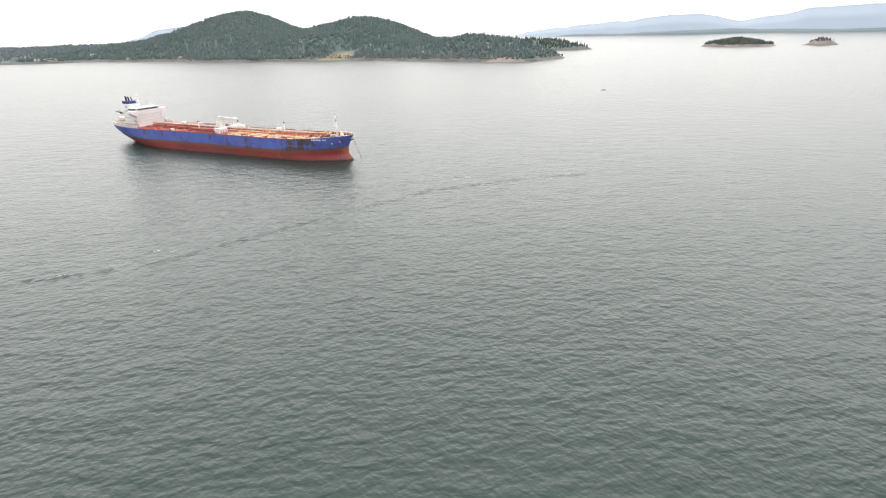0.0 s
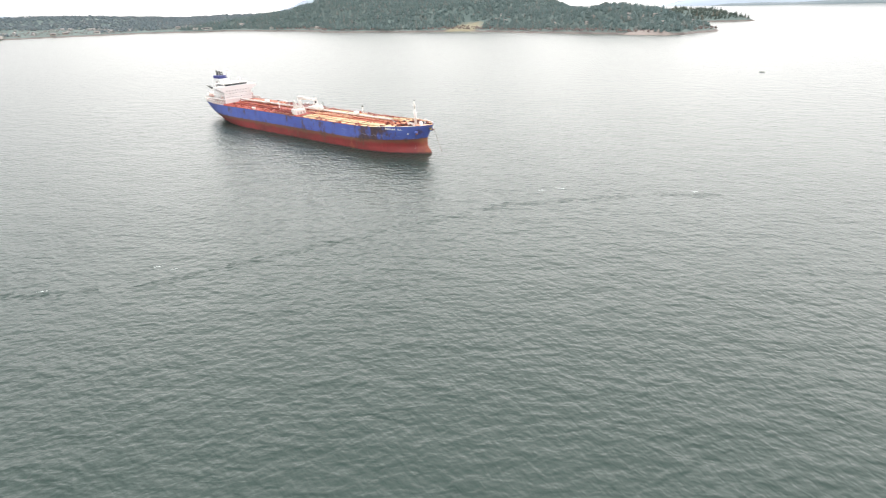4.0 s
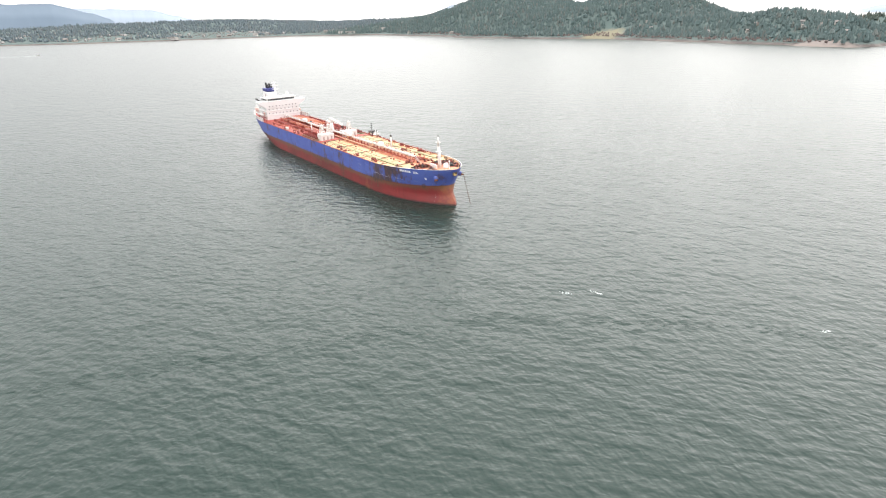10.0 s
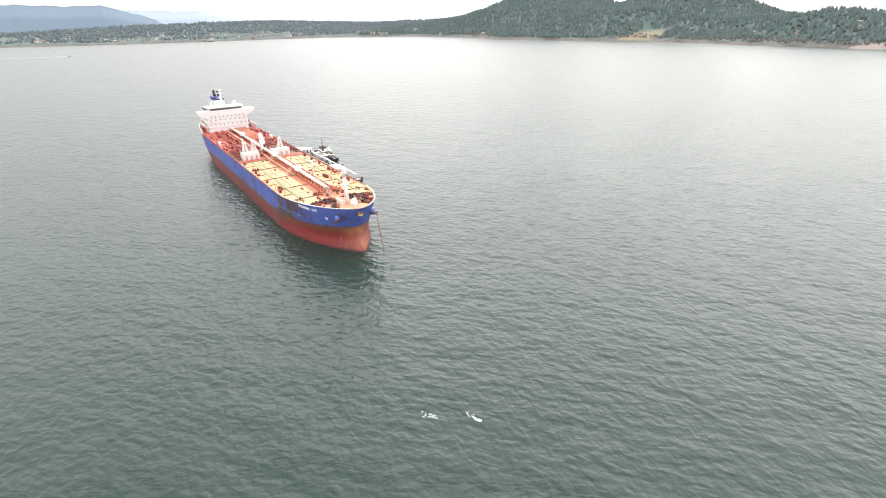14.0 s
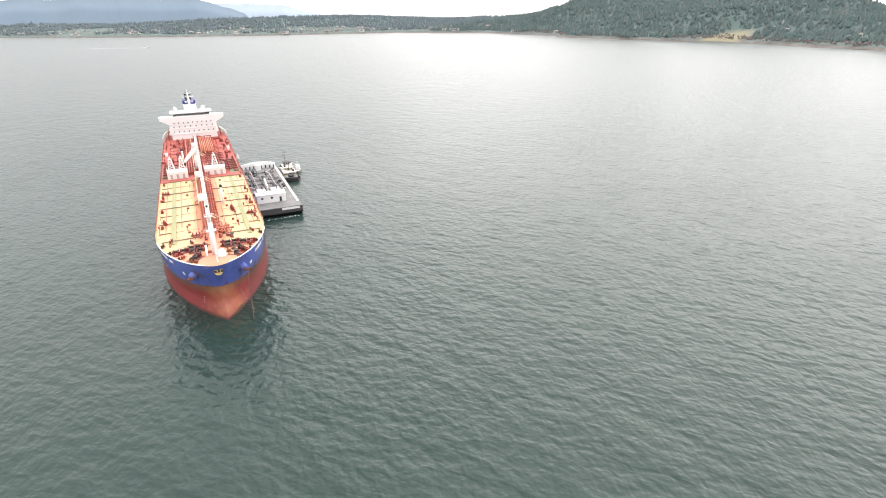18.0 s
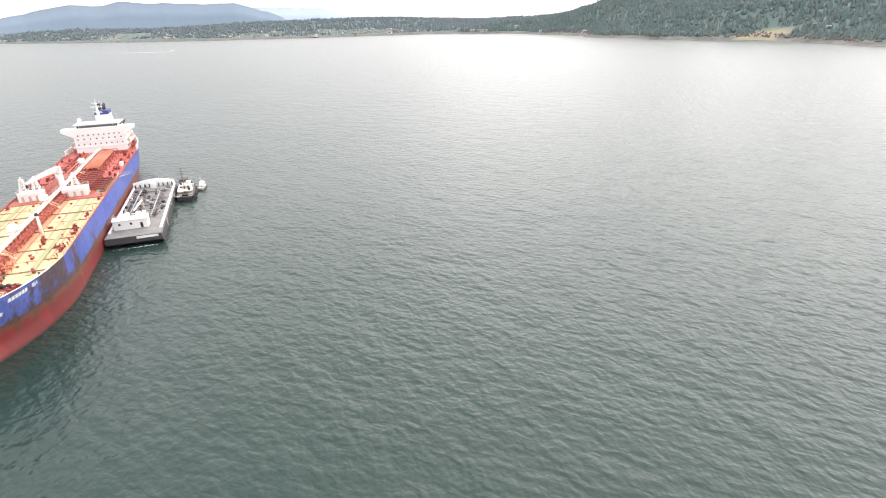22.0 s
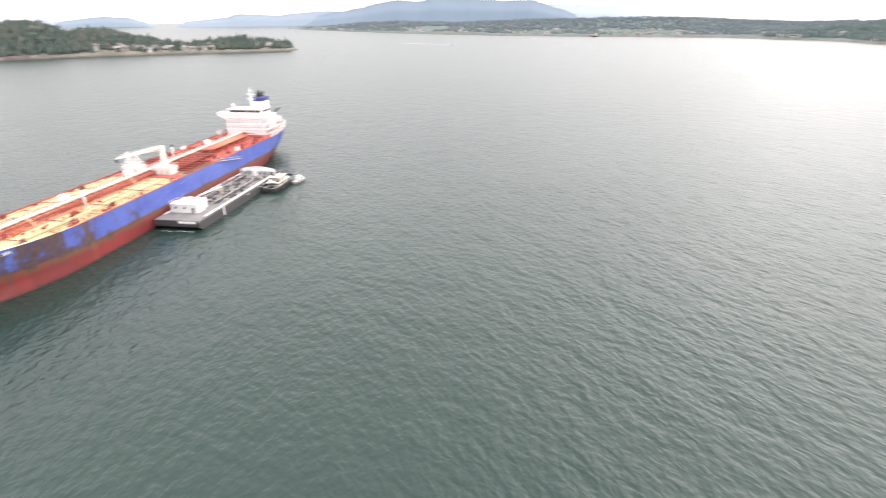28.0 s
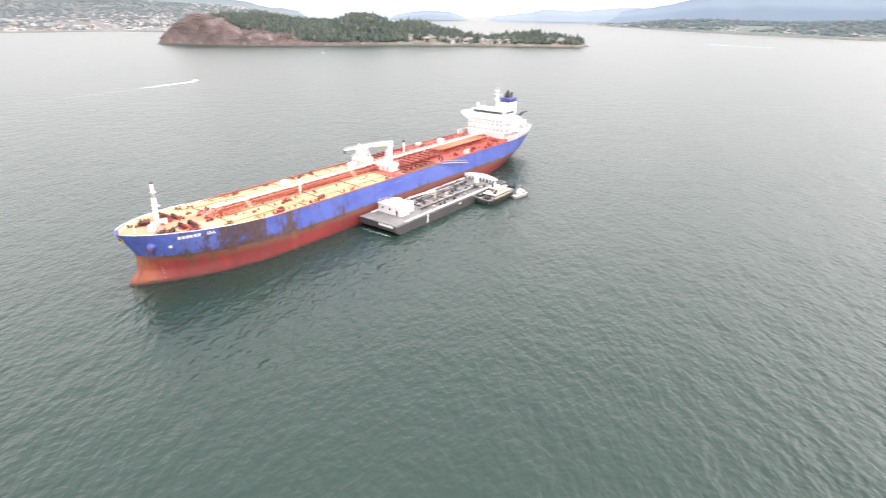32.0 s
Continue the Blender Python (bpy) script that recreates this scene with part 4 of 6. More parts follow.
part("main_deck", bm, m_deck, tanker, "cream tank deck forward, red deck aft")


def edge_strip(x0, x1, lo, hi, inset, wide, n, sides=(-1, 1)):
    """A strip that follows the ship's side, on both sides or on one."""
    bm = B()
    for s in sides:
        prev = None
        for k in range(n + 1):
            x = x0 + (x1 - x0) * k / n
            w = s * (half_beam(x, min(lo(x), 17.0)) - inset)
            ring = [bm.verts.new(p) for p in ((x, w, lo(x)), (x, w, hi(x)), (x, w - s * wide, hi(x)), (x, w - s * wide, lo(x)))]
            if prev:
                for i in range(4):
                    bm.faces.new((prev[i], ring[i], ring[(i + 1) % 4], prev[(i + 1) % 4]))
            prev = ring
    bmesh.ops.recalc_face_normals(bm, faces=bm.faces)
    return bm


# white cap round the bow, inner bulwark, red gutter bar along the deck edge
part("bulwark_cap", edge_strip(-27, 0.2, lambda x: gunwale(x) - 0.08, lambda x: gunwale(x) + 0.09, -0.05, 0.28, 60), m_white, tanker, "white painted bulwark cap")
part("bulwark_lining", edge_strip(-44, -0.6, lambda x: deck_z(x), lambda x: gunwale(x) - 0.1, 0.12, 0.08, 50), m_cream, tanker)
for s in (-1, 1):
    part("gutter_bar", edge_strip(-184, -33, lambda x: DECK + 0.05, lambda x: DECK + 0.4, 0.1, 0.15, 40, (s,)), m_red_pipe, tanker)


def rail(points, posts, r=0.05, height=1.1, bars=3):
    """An open handrail along a line of deck points."""
    bm = B()
    for a, b in zip(points, points[1:]):
        for k in range(bars):
            z = height * (k + 1) / bars
            tube(bm, (a[0], a[1], a[2] + z), (b[0], b[1], b[2] + z), r * 0.8, n=4, caps=False)
    for a, b in zip(points, points[1:]):
        n = max(1, round((Vector(b) - Vector(a)).length / posts))
        for k in range(n + 1):
            p = Vector(a).lerp(Vector(b), k / n)
            tube(bm, p, p + Vector((0, 0, height)), r, n=4, caps=False)
    return bm


for s in (-1, 1):
    pts = [(x, s * (half_beam(x, DECK) - 0.35), DECK + 0.02) for x in range(-182, -32, 6)]
    part("deck_rail", rail(pts, 3.0, 0.05, 1.1, 2), m_red_pipe, tanker, "thin red deck-edge rail")

# stern bulwark of white fashion plates
for s in (-1, 1):
    for k in range(15):
        x = -184.5 - 2.75 * k
        w = half_beam(x, 14.0) - 0.05
        w2 = half_beam(x - 1.5, 14.0) - 0.05
        bm = B()
        v = [bm.verts.new(p) for p in ((x, s * w, DECK), (x - 1.5, s * w2, DECK), (x - 1.5, s * w2, DECK + 2.3), (x, s * w, DECK + 2.3))]
        i = [bm.verts.new((p.co.x, p.co.y - s * 0.25, p.co.z)) for p in v]
        bm.faces.new(v), bm.faces.new(i[::-1])
        for a in range(4):
            bm.faces.new((v[a], v[(a + 1) % 4], i[(a + 1) % 4], i[a]))
        bmesh.ops.recalc_face_normals(bm, faces=bm.faces)
        part("bulwark_plate", bm, m_white, tanker, "white stern bulwark plate" if k == 0 and s > 0 else "")
for k in range(4):
    y = -4.6 + 2.6 * k
    part("bulwark_plate", block(B(), -227.1, -226.85, y, y + 1.4, DECK, DECK + 2.3), m_white, tanker)
for s in (-1, 1):
    part("stern_rail", edge_strip(-226.5, -184, lambda x: DECK + 2.3, lambda x: DECK + 2.5, 0.0, 0.35, 24, (s,)), m_white, tanker)

# ---- bow gear ----
for s in (-1, 1):
    c = Vector((-4.9, s * half_beam(-4.9, 12.3), 12.3))
    out = Vector((0.75, s * 0.62, -0.25)).normalized()
    bm = B()
    tube(bm, c - out * 1.2, c + out * 1.3, 1.25, 0.95, 14)
    bol = part("anchor_bolster", bm, m_hull_blue, tanker, "blue conical hawse pipe", True)
    bm = B()
    tube(bm, c + out * 1.0, c + out * 1.75, 0.35, 0.3, 8)
    block(bm, c.x + out.x * 1.6 - 0.3, c.x + out.x * 1.6 + 0.3, c.y + out.y * 1.6 - 0.8, c.y + out.y * 1.6 + 0.8, c.z - 0.9, c.z - 0.35, 0.1)
    tube(bm, c + out * 1.6 + Vector((0, -0.7, -0.6)), c + out * 1.9 + Vector((0.2, -0.9, 0.7)), 0.22, 0.06, 6)
    tube(bm, c + out * 1.6 + Vector((0, 0.7, -0.6)), c + out * 1.9 + Vector((0.2, 0.9, 0.7)), 0.22, 0.06, 6)
    part("anchor", bm, m_rust, bol, "rusty stockless anchor stowed in its hawse")

bm = B()
a, b = Vector((-2.6, 7.2, 11.6)), Vector((3.2, 6.4, -0.6))
n = 60
for k in range(n):
    t = k / n
    p = a.lerp(b, t) - Vector((0, 0, 0.5 * math.sin(math.pi * t)))
    q = a.lerp(b, (k + 0.8) / n) - Vector((0, 0, 0.5 * math.sin(math.pi * (k + 0.8) / n)))
    tube(bm, p, q, 0.14, n=5)
part("anchor_chain", bm, m_chain, tanker, "taut rusty anchor chain running into the sea")

# emblem on the stem and name bars on the bow
bm = B()
tube(bm, (0.2, 0, 14.3), (0.58, 0, 14.37), 1.08, n=24)
part("bow_emblem", bm, m_gold, tanker, "round gold emblem on the stem")
bm = B()
for k, y in enumerate((-0.75, 0.05, 0.8)):
    block(bm, 0.56, 0.68, y - 0.28, y + 0.28, 14.0, 14.75, 0.05)
part("emblem_figure", bm, m_black, tanker)


def name_bar(s, x0, x1, z, tall):
    bm = B()
    n = 4
    for k in range(n):
        a, b = x0 + (x1 - x0) * k / n, x0 + (x1 - x0) * (k + 1) / n
        v = [(x, s * (half_beam(x, h) + 0.05), h) for x, h in ((a, z), (b, z), (b, z + tall), (a, z + tall))]
        w = [(p[0], p[1] - s * 0.1, p[2]) for p in v]
        vv = [bm.verts.new(p) for p in v + w]
        for f in ((0, 1, 2, 3), (7, 6, 5, 4), (0, 4, 5, 1), (1, 5, 6, 2), (2, 6, 7, 3), (3, 7, 4, 0)):
            bm.faces.new([vv[i] for i in f])
    bmesh.ops.remove_doubles(bm, verts=bm.verts, dist=0.001)
    bmesh.ops.recalc_face_normals(bm, faces=bm.faces)
    return bm


for s, x0, x1 in ((1, -16.4, -10.4), (-1, -21.2, -15.0)):
    for k in range(6):
        a = x0 + (x1 - x0) * k / 6
        part("name_bar", name_bar(s, a, a + 0.74, 13.5, 0.92), m_white_clean, tanker, "white lettering bar on the bow" if k == 0 else "")


def bow_word(body, s, x0, z0, size):
    """Painted word that follows the plating, read from outboard."""
    cur = bpy.data.curves.new("lettering", "FONT")
    cur.body, cur.size, cur.extrude, cur.offset = body, size, 0.02, 0.03
    ob = new("bow_lettering", cur)
    me = bpy.data.meshes.new_from_object(ob)
    bpy.data.objects.remove(ob)
    for v in me.vertices:
        x, z = x0 - s * v.co.x * 1.12, z0 + v.co.y
        v.co = (x, s * (half_beam(x, z) + 0.04 + v.co.z), z)
    me.materials.append(m_white_clean)
    ob = new("bow_lettering", me)
    ob.parent = tanker
    ob["label"] = "white painted word on the bow"


bow_word("SEA", 1, -18.1, 13.5, 1.28)
bow_word("SEA", -1, -14.0, 13.5, 1.28)
for s in (-1, 1):
    part("depth_mark", name_bar(s, -9.4, -8.6, 11.0, 0.9), m_white_clean, tanker)
    for k in range(11):
        part("draught_mark", name_bar(s, -7.3, -7.1, 1.2 + 0.75 * k, 0.24), m_catwalk, tanker)
# pale scrapes left by fenders on the starboard bow
rng = random.Random(77)
for k in range(16):
    x = -40.0 + 1.25 * k + rng.uniform(-0.3, 0.3)
    part("scrape_mark", name_bar(-1, x, x + rng.uniform(0.3, 1.1), 9.5 + rng.uniform(-0.25, 0.35), rng.uniform(0.08, 0.15)), m_cream_scrape, tanker)

# foremast, its light and windlass gear
bm = B()
tube(bm, (-10.3, 0, deck_z(-11)), (-10.9, 0, 24), 0.85, 0.6, 12)
tube(bm, (-10.9, 0, 24), (-11, 0, 28.2), 0.5, 0.35, 10)
block(bm, -11.8, -10.2, -1.3, 1.3, 21.5, 21.7)
block(bm, -11.6, -10.4, -1.0, 1.0, 25.6, 25.75)
tube(bm, (-11, -1.2, 26.2), (-11, 1.2, 26.2), 0.09, n=6)
fm = part("foremast", bm, m_white, tanker, "white foremast with a crow's nest", True)
part("mast_light", block(B(), -11.25, -10.75, -0.25, 0.25, 28.2, 28.7, 0.05), m_black, fm)
bm = B()
tube(bm, (-8.0, 1.6, deck_z(-8)), (-8.0, 1.6, deck_z(-8) + 1.4), 1.15, 1.1, 14)
ball(bm, (-8.0, 1.6, deck_z(-8) + 1.4), 1.1, u=14, v=8)
part("windlass_cover", bm, m_white_clean, tanker, "white canvas-covered windlass", True)
bm = B()
tube(bm, (-3.7, 0.2, deck_z(-3.7)), (-3.7, 0.2, deck_z(-3.7) + 4.6), 0.22, 0.14, 8)
tube(bm, (-3.7, -0.5, deck_z(-3.7) + 3.9), (-3.7, 0.9, deck_z(-3.7) + 3.9), 0.07, n=6)
part("jackstaff", bm, m_white_clean, tanker, "white steel jackstaff behind the stem")
bm = B()
block(bm, -14.5, -9.6, -2.4, -1.9, 14.2, 16.4, 0.08)
part("stores_hatch", bm, m_white, tanker)


def winch(x, y, turn, drums=2):
    w = thing("mooring_winch", "black and rusty mooring winch with wire drums on the deck", "winch", (x, y, deck_z(x)), turn, "mooring winches")
    part("bed", block(B(), -1.6, 1.6, -2.2, 2.2, 0.05, 0.35, 0.05), m_dark_red, w)
    for k in range(drums):
        y0 = -1.7 + 1.8 * k
        bm = B()
        tube(bm, (0, y0, 0.9), (0, y0 + 1.3, 0.9), 0.36, n=10)
        drum = part("drum", bm, m_black, w)
        for y1 in (y0, y0 + 1.3):
            part("flange", tube(B(), (0, y1 - 0.05, 0.9), (0, y1 + 0.05, 0.9), 0.66, n=14), m_dark_red if k else m_black, drum)
    part("motor", block(B(), -0.4, 0.4, 1.8, 2.3, 0.3, 1.3, 0.08), m_dark_red, w)
    for y in (-2.0, 1.7):
        part("stand", block(B(), -0.5, 0.5, y - 0.08, y + 0.08, 0.3, 1.25, 0.03), m_rust, w)
    part("brake_lever", tube(B(), (0.5, 0.2, 0.6), (1.1, 0.2, 1.7), 0.05, n=5), m_rust, w)
    return w


w0 = winch(-15.6, 4.6, 0)
for x, y, turn in ((-15.4, -4.5, 0), (-17.3, 9.0, -12), (-16.7, -8.8, 12), (-18.6, 4.8, 4), (-18.4, -5.0, -4), (-9.4, -5.2, 60), (-10.2, 7.4, -60), (-219, 2.4, 90), (-219, -3, 90)):
    copy_thing(w0, pose(x, y, deck_z(x), 0, 0, turn))


for s in (-1, 1):
    ch = thing("deck_chain", "rusty anchor cable lying along the forecastle deck", "chain", (0, 0, 0), 0, "anchor cables on deck")
    a, b = Vector((-14.5, s * 5.2, deck_z(-14) + 1.1)), Vector((-6.2, s * 5.4, deck_z(-6) + 0.4))
    bm = B()
    for k in range(18):
        tube(bm, a.lerp(b, k / 18), a.lerp(b, (k + 0.8) / 18), 0.16, n=5)
    part("links", bm, m_chain, ch)
    part("stopper", block(B(), -9.6, -8.4, s * 5.3 - 0.6, s * 5.3 + 0.6, deck_z(-9), deck_z(-9) + 1.3, 0.1), m_black, ch)
for x, y, l in ((-19.5, 2.6, 1.6), (-19.8, -2.4, 1.4), (-23.5, 5.2, 1.2), (-23.2, -5.8, 1.5), (-16.2, 2.2, 1.0), (-11.8, -3.9, 1.1), (-24.5, -1.8, 1.3), (-24.8, 2.2, 1.3)):
    gb = thing("hydraulic_unit", "dark red hydraulic unit with pipes on the forecastle", "machinery", (x, y, deck_z(x)), 15 * x, "forecastle machinery")
    part("tank", block(B(), -l / 2, l / 2, -0.4, 0.4, 0.1, 0.9, 0.06), m_dark_red, gb)
    part("pipe", tube(B(), (-l, 0.3, 0.4), (l, 0.3, 0.4), 0.1, n=6), m_dark_red, gb)
    part("motor", tube(B(), (0, -0.2, 0.9), (0, -0.2, 1.4), 0.2, n=8), m_black, gb)


rng = random.Random(33)
for k in range(22):
    x = rng.uniform(-25, -6.5)
    y = rng.choice((-1, 1)) * rng.uniform(1.2, max(1.8, half_beam(x, 15.0) - 2.2))
    if abs(x + 8) < 2.6 and abs(y - 1.6) < 2.6:
        continue
    g = thing("deck_fitting", "small dark mooring fitting on the forecastle deck", "fitting", (x, y, deck_z(x) + 0.15), rng.uniform(0, 180), "forecastle fittings")
    bm = B()
    kind = k % 4
    if kind == 0:
        tube(bm, (0, 0, -0.2), (0, 0, 0.7), 0.22, n=8)
        tube(bm, (0, 0, 0.7), (0, 0, 0.9), 0.42, n=10)
    elif kind == 1:
        tube(bm, (-0.5, 0, 0.45), (0.5, 0, 0.45), 0.4, n=10)
        block(bm, -0.7, 0.7, -0.35, 0.35, -0.2, 0.15, 0.04)
    elif kind == 2:
        block(bm, -0.5, 0.5, -0.3, 0.3, -0.2, 0.9, 0.06)
        tube(bm, (-1.4, 0.1, 0.25), (1.4, 0.1, 0.25), 0.09, n=6)
    else:
        tube(bm, (-1.8, 0, 0.3), (1.8, 0, 0.3), 0.1, n=6)
        tube(bm, (-1.6, 0, -0.2), (-1.6, 0, 0.9), 0.12, n=6)
        tube(bm, (1.6, 0, -0.2), (1.6, 0, 0.9), 0.12, n=6)
    part("casting", bm, rng.choice((m_black, m_dark_red, m_rust, m_red_pipe)), g)
for s in (-1, 1):
    for x in (-5.5, -10.5, -16.5, -24.0):
        f = thing("roller_fairlead", "dark roller fairlead set at the bow bulwark", "fairlead", (x, s * (half_beam(x, 15.0) - 1.2), deck_z(x)), s * (40 if x > -8 else 20), "bow fairleads")
        part("base", block(B(), -1.0, 1.0, -0.35, 0.35, 0.0, 0.25, 0.04), m_rust, f)
        for u in (-0.5, 0.5):
            part("roller", tube(B(), (u, 0, 0.2), (u, 0, 0.95), 0.28, n=10), m_black, f)


def bollard(x, y, turn):
    b = thing("mooring_bollard", "pair of dark red mooring bitts on a plate", "bollard", (x, y, deck_z(x)), turn, "mooring bitts")
    part("plate", block(B(), -1.1, 1.1, -0.45, 0.45, 0.02, 0.18, 0.03), m_dark_red, b)
    for k in (-0.65, 0.65):
        bm = B()
        tube(bm, (k, 0, 0.1), (k, 0, 0.95), 0.3, n=10)
        tube(bm, (k, 0, 0.95), (k, 0, 1.1), 0.38, n=10)
        part("post", bm, m_dark_red, b)
    return b


b0 = bollard(-27, 11.3, 20)
for x, y, turn in ((-27, -11.3, -20), (-42, 14.0, 0), (-42, -14.0, 0), (-59, 14.3, 0), (-59, -14.3, 0), (-76, 14.3, 0), (-76, -14.3, 0), (-95, 14.3, 0), (-95, -14.3, 0), (-131, 14.2, 0), (-131, -14.2, 0), (-150, 14.2, 0), (-150, -14.2, 0), (-170, 14.2, 0), (-170, -14.2, 0), (-9, 5.6, 50), (-9, -5.6, -50), (-15, 9.4, 30), (-15, -9.4, -30)):
    copy_thing(b0, pose(x, y, deck_z(x), 0, 0, turn))

CW = 16.4
# red pipe tangle round the forward end of the catwalk
for k, (x0, y0, x1, y1, z) in enumerate(((-37, 2.2, -26, 2.8, 15.2), (-36, 3.2, -25, 4.2, 14.9), (-35, -2.0, -25, -3.4, 15.0), (-28, 0.8, -25, 4.6, 15.6), (-30, 2.4, -30, 6.0, 15.0), (-33, 2.4, -33, 5.4, 14.8), (-28, -1.6, -26, -5.2, 15.1), (-36, 4.4, -27, 5.4, 14.6))):
    bm = B()
    tube(bm, (x0, y0, z), (x1, y1, z), 0.16, n=7)
    for t in (0.1, 0.5, 0.9):
        x, y = x0 + (x1 - x0) * t, y0 + (y1 - y0) * t
        tube(bm, (x, y, deck_z(x)), (x, y, z + 0.5), 0.09, n=5)
        tube(bm, (x, y, z - 0.1), (x, y, z + 0.1), 0.26, n=8)
    part("branch_pipe", bm, m_orange if k % 2 else m_red_pipe, tanker, "", False)
# stairs from the catwalk to the deck
for x, s in ((-40, 1), (-66, -1), (-88, 1), (-92, -1), (-134, 1)):
    bm = B()
    y0 = 0.6 if s > 0 else -1.0
    for k in range(10):
        t = (k + 0.5) / 10
        block(bm, x - 0.4, x + 0.4, y0 + s * 3.2 * t - 0.14, y0 + s * 3.2 * t + 0.14, CW - 2.5 * t, CW - 2.5 * t + 0.05)
    for dx in (-0.45, 0.45):
        tube(bm, (x + dx, y0, CW), (x + dx, y0 + s * 3.3, DECK + 0.3), 0.08, n=5)
        tube(bm, (x + dx, y0, CW + 1.0), (x + dx, y0 + s * 3.3, DECK + 1.3), 0.06, n=5)
    part("deck_stair", bm, m_cream, tanker, "cream painted stair down to the deck" if x == -40 else "")

# green walkways painted along the tank deck
for s in (-1, 1):
    for x0, x1 in ((-98, -62.5), (-61.5, -45.5), (-44.5, -25)):
        part("walkway_stripe", block(B(), x0, x1, s * 10.6 - 0.7, s * 10.6 + 0.7, deck_z(-50) + 0.2, deck_z(-50) + 0.36 + (0.35 if x1 > -26 else 0)), m_walk_green, tanker, "faded green painted walkway")
part("green_deck_patch", block(B(), -127, -104, 10.8, 15.2, DECK + 0.1, DECK + 0.17), m_green_deck, tanker, "faded green deck beside the manifold")
part("green_deck_patch", block(B(), -120, -104, -15.2, -11.6, DECK + 0.1, DECK + 0.17), m_green_deck, tanker, "faded green deck beside the manifold")

# raised catwalk on trestles
cat = thing("catwalk", "raised grey catwalk on red trestles down the ship's middle", "catwalk", (0, 0, 0))
part("walk_deck", block(B(), -186, -29, -0.7, 0.3, CW, CW + 0.14), m_catwalk, cat)
for y in (-0.76, 0.36):
    part("side_beam", block(B(), -186, -29, y - 0.07, y + 0.07, CW - 0.35, CW + 0.22), m_white, cat, "white painted edge beam")
for y in (-0.76, 0.36):
    part("handrail", rail([(x, y, CW + 0.2) for x in (-186, -150, -110, -70, -29)], 3.2, 0.022, 1.05, 2), m_white, cat)
for x in np.arange(-184, -28, 3.3):
    bm = B()
    for y in (-1.05, 0.45, 2.6):
        tube(bm, (x, y, DECK + 0.2), (x, y, CW - 0.3 if y < 2 else CW - 0.9), 0.14, n=6)
    tube(bm, (x, -1.3, CW - 0.4), (x, 2.9, CW - 0.9), 0.13, n=6)
    part("trestle", bm, m_red_pipe, cat)
bm = B()
for k in range(7):
    block(bm, -29 + 0.55 * k, -28.5 + 0.55 * k, -1.1, 0.5, CW - 0.3 * (k + 1), CW - 0.3 * (k + 1) + 0.08)
for y in (-1.2, 0.6):
    tube(bm, (-29, y, CW + 0.8), (-25.2, y, CW - 1.2), 0.06, n=6)
part("stair", bm, m_catwalk, cat)
for x in (-58, -91, -150):
    bm = B()
    block(bm, x - 1.5, x + 1.5, -2.5, -0.2, CW + 0.2, CW + 2.2, 0.35)
    hut = part("shelter", bm, m_white_clean, cat, "small white shelter on the catwalk")

# long pipes under and beside the catwalk
for y, z, r, mat, x0, x1 in ((1.2, 15.1, 0.3, m_red_pipe, -184, -30), (1.9, 15.1, 0.3, m_red_pipe, -184, -40), (2.5, 14.9, 0.22, m_red_pipe, -184, -52), (-2.0, 14.8, 0.25, m_red_pipe, -184, -34), (-2.6, 14.8, 0.2, m_cream, -184, -60), (-0.3, 15.6, 0.22, m_cream, -184, -31)):
    part("deck_pipe", tube(B(), (x0, y, z), (x1, y, z), r, n=10), mat, tanker, "", True)

# wide cargo pipe bundles aft of the manifold
for k in range(8):
    y = 1.5 + 0.78 * k
    part("cargo_pipe", tube(B(), (-178 + (k % 3), y, 16.2), (-138 - (k % 2) * 2, y, 16.2), 0.29, n=10), m_orange, tanker, "orange cargo pipe" if k == 0 else "", True)
for k in range(7):
    y = 3.0 + 0.95 * k
    part("cargo_pipe", tube(B(), (-138, y, 15.2), (-106, y, 15.2), 0.3, n=10), m_red_pipe, tanker, "red cargo pipe" if k == 0 else "", True)
for k in range(5):
    y = -3.6 - 1.0 * k
    part("cargo_pipe", tube(B(), (-136, y, 15.0), (-106, y, 15.0), 0.3, n=10), m_red_pipe, tanker, "", True)
for x in np.arange(-178, -106, 6.0):
    bm = B()
    block(bm, x - 0.12, x + 0.12, 2.6, 9.6, 14.85 if x > -138 else 15.1, 15.05 if x > -138 else 15.3)
    for y in (2.8, 6.0, 9.4):
        tube(bm, (x, y, DECK), (x, y, 15.0), 0.13, n=6)
    part("pipe_support", bm, m_red_pipe, tanker)

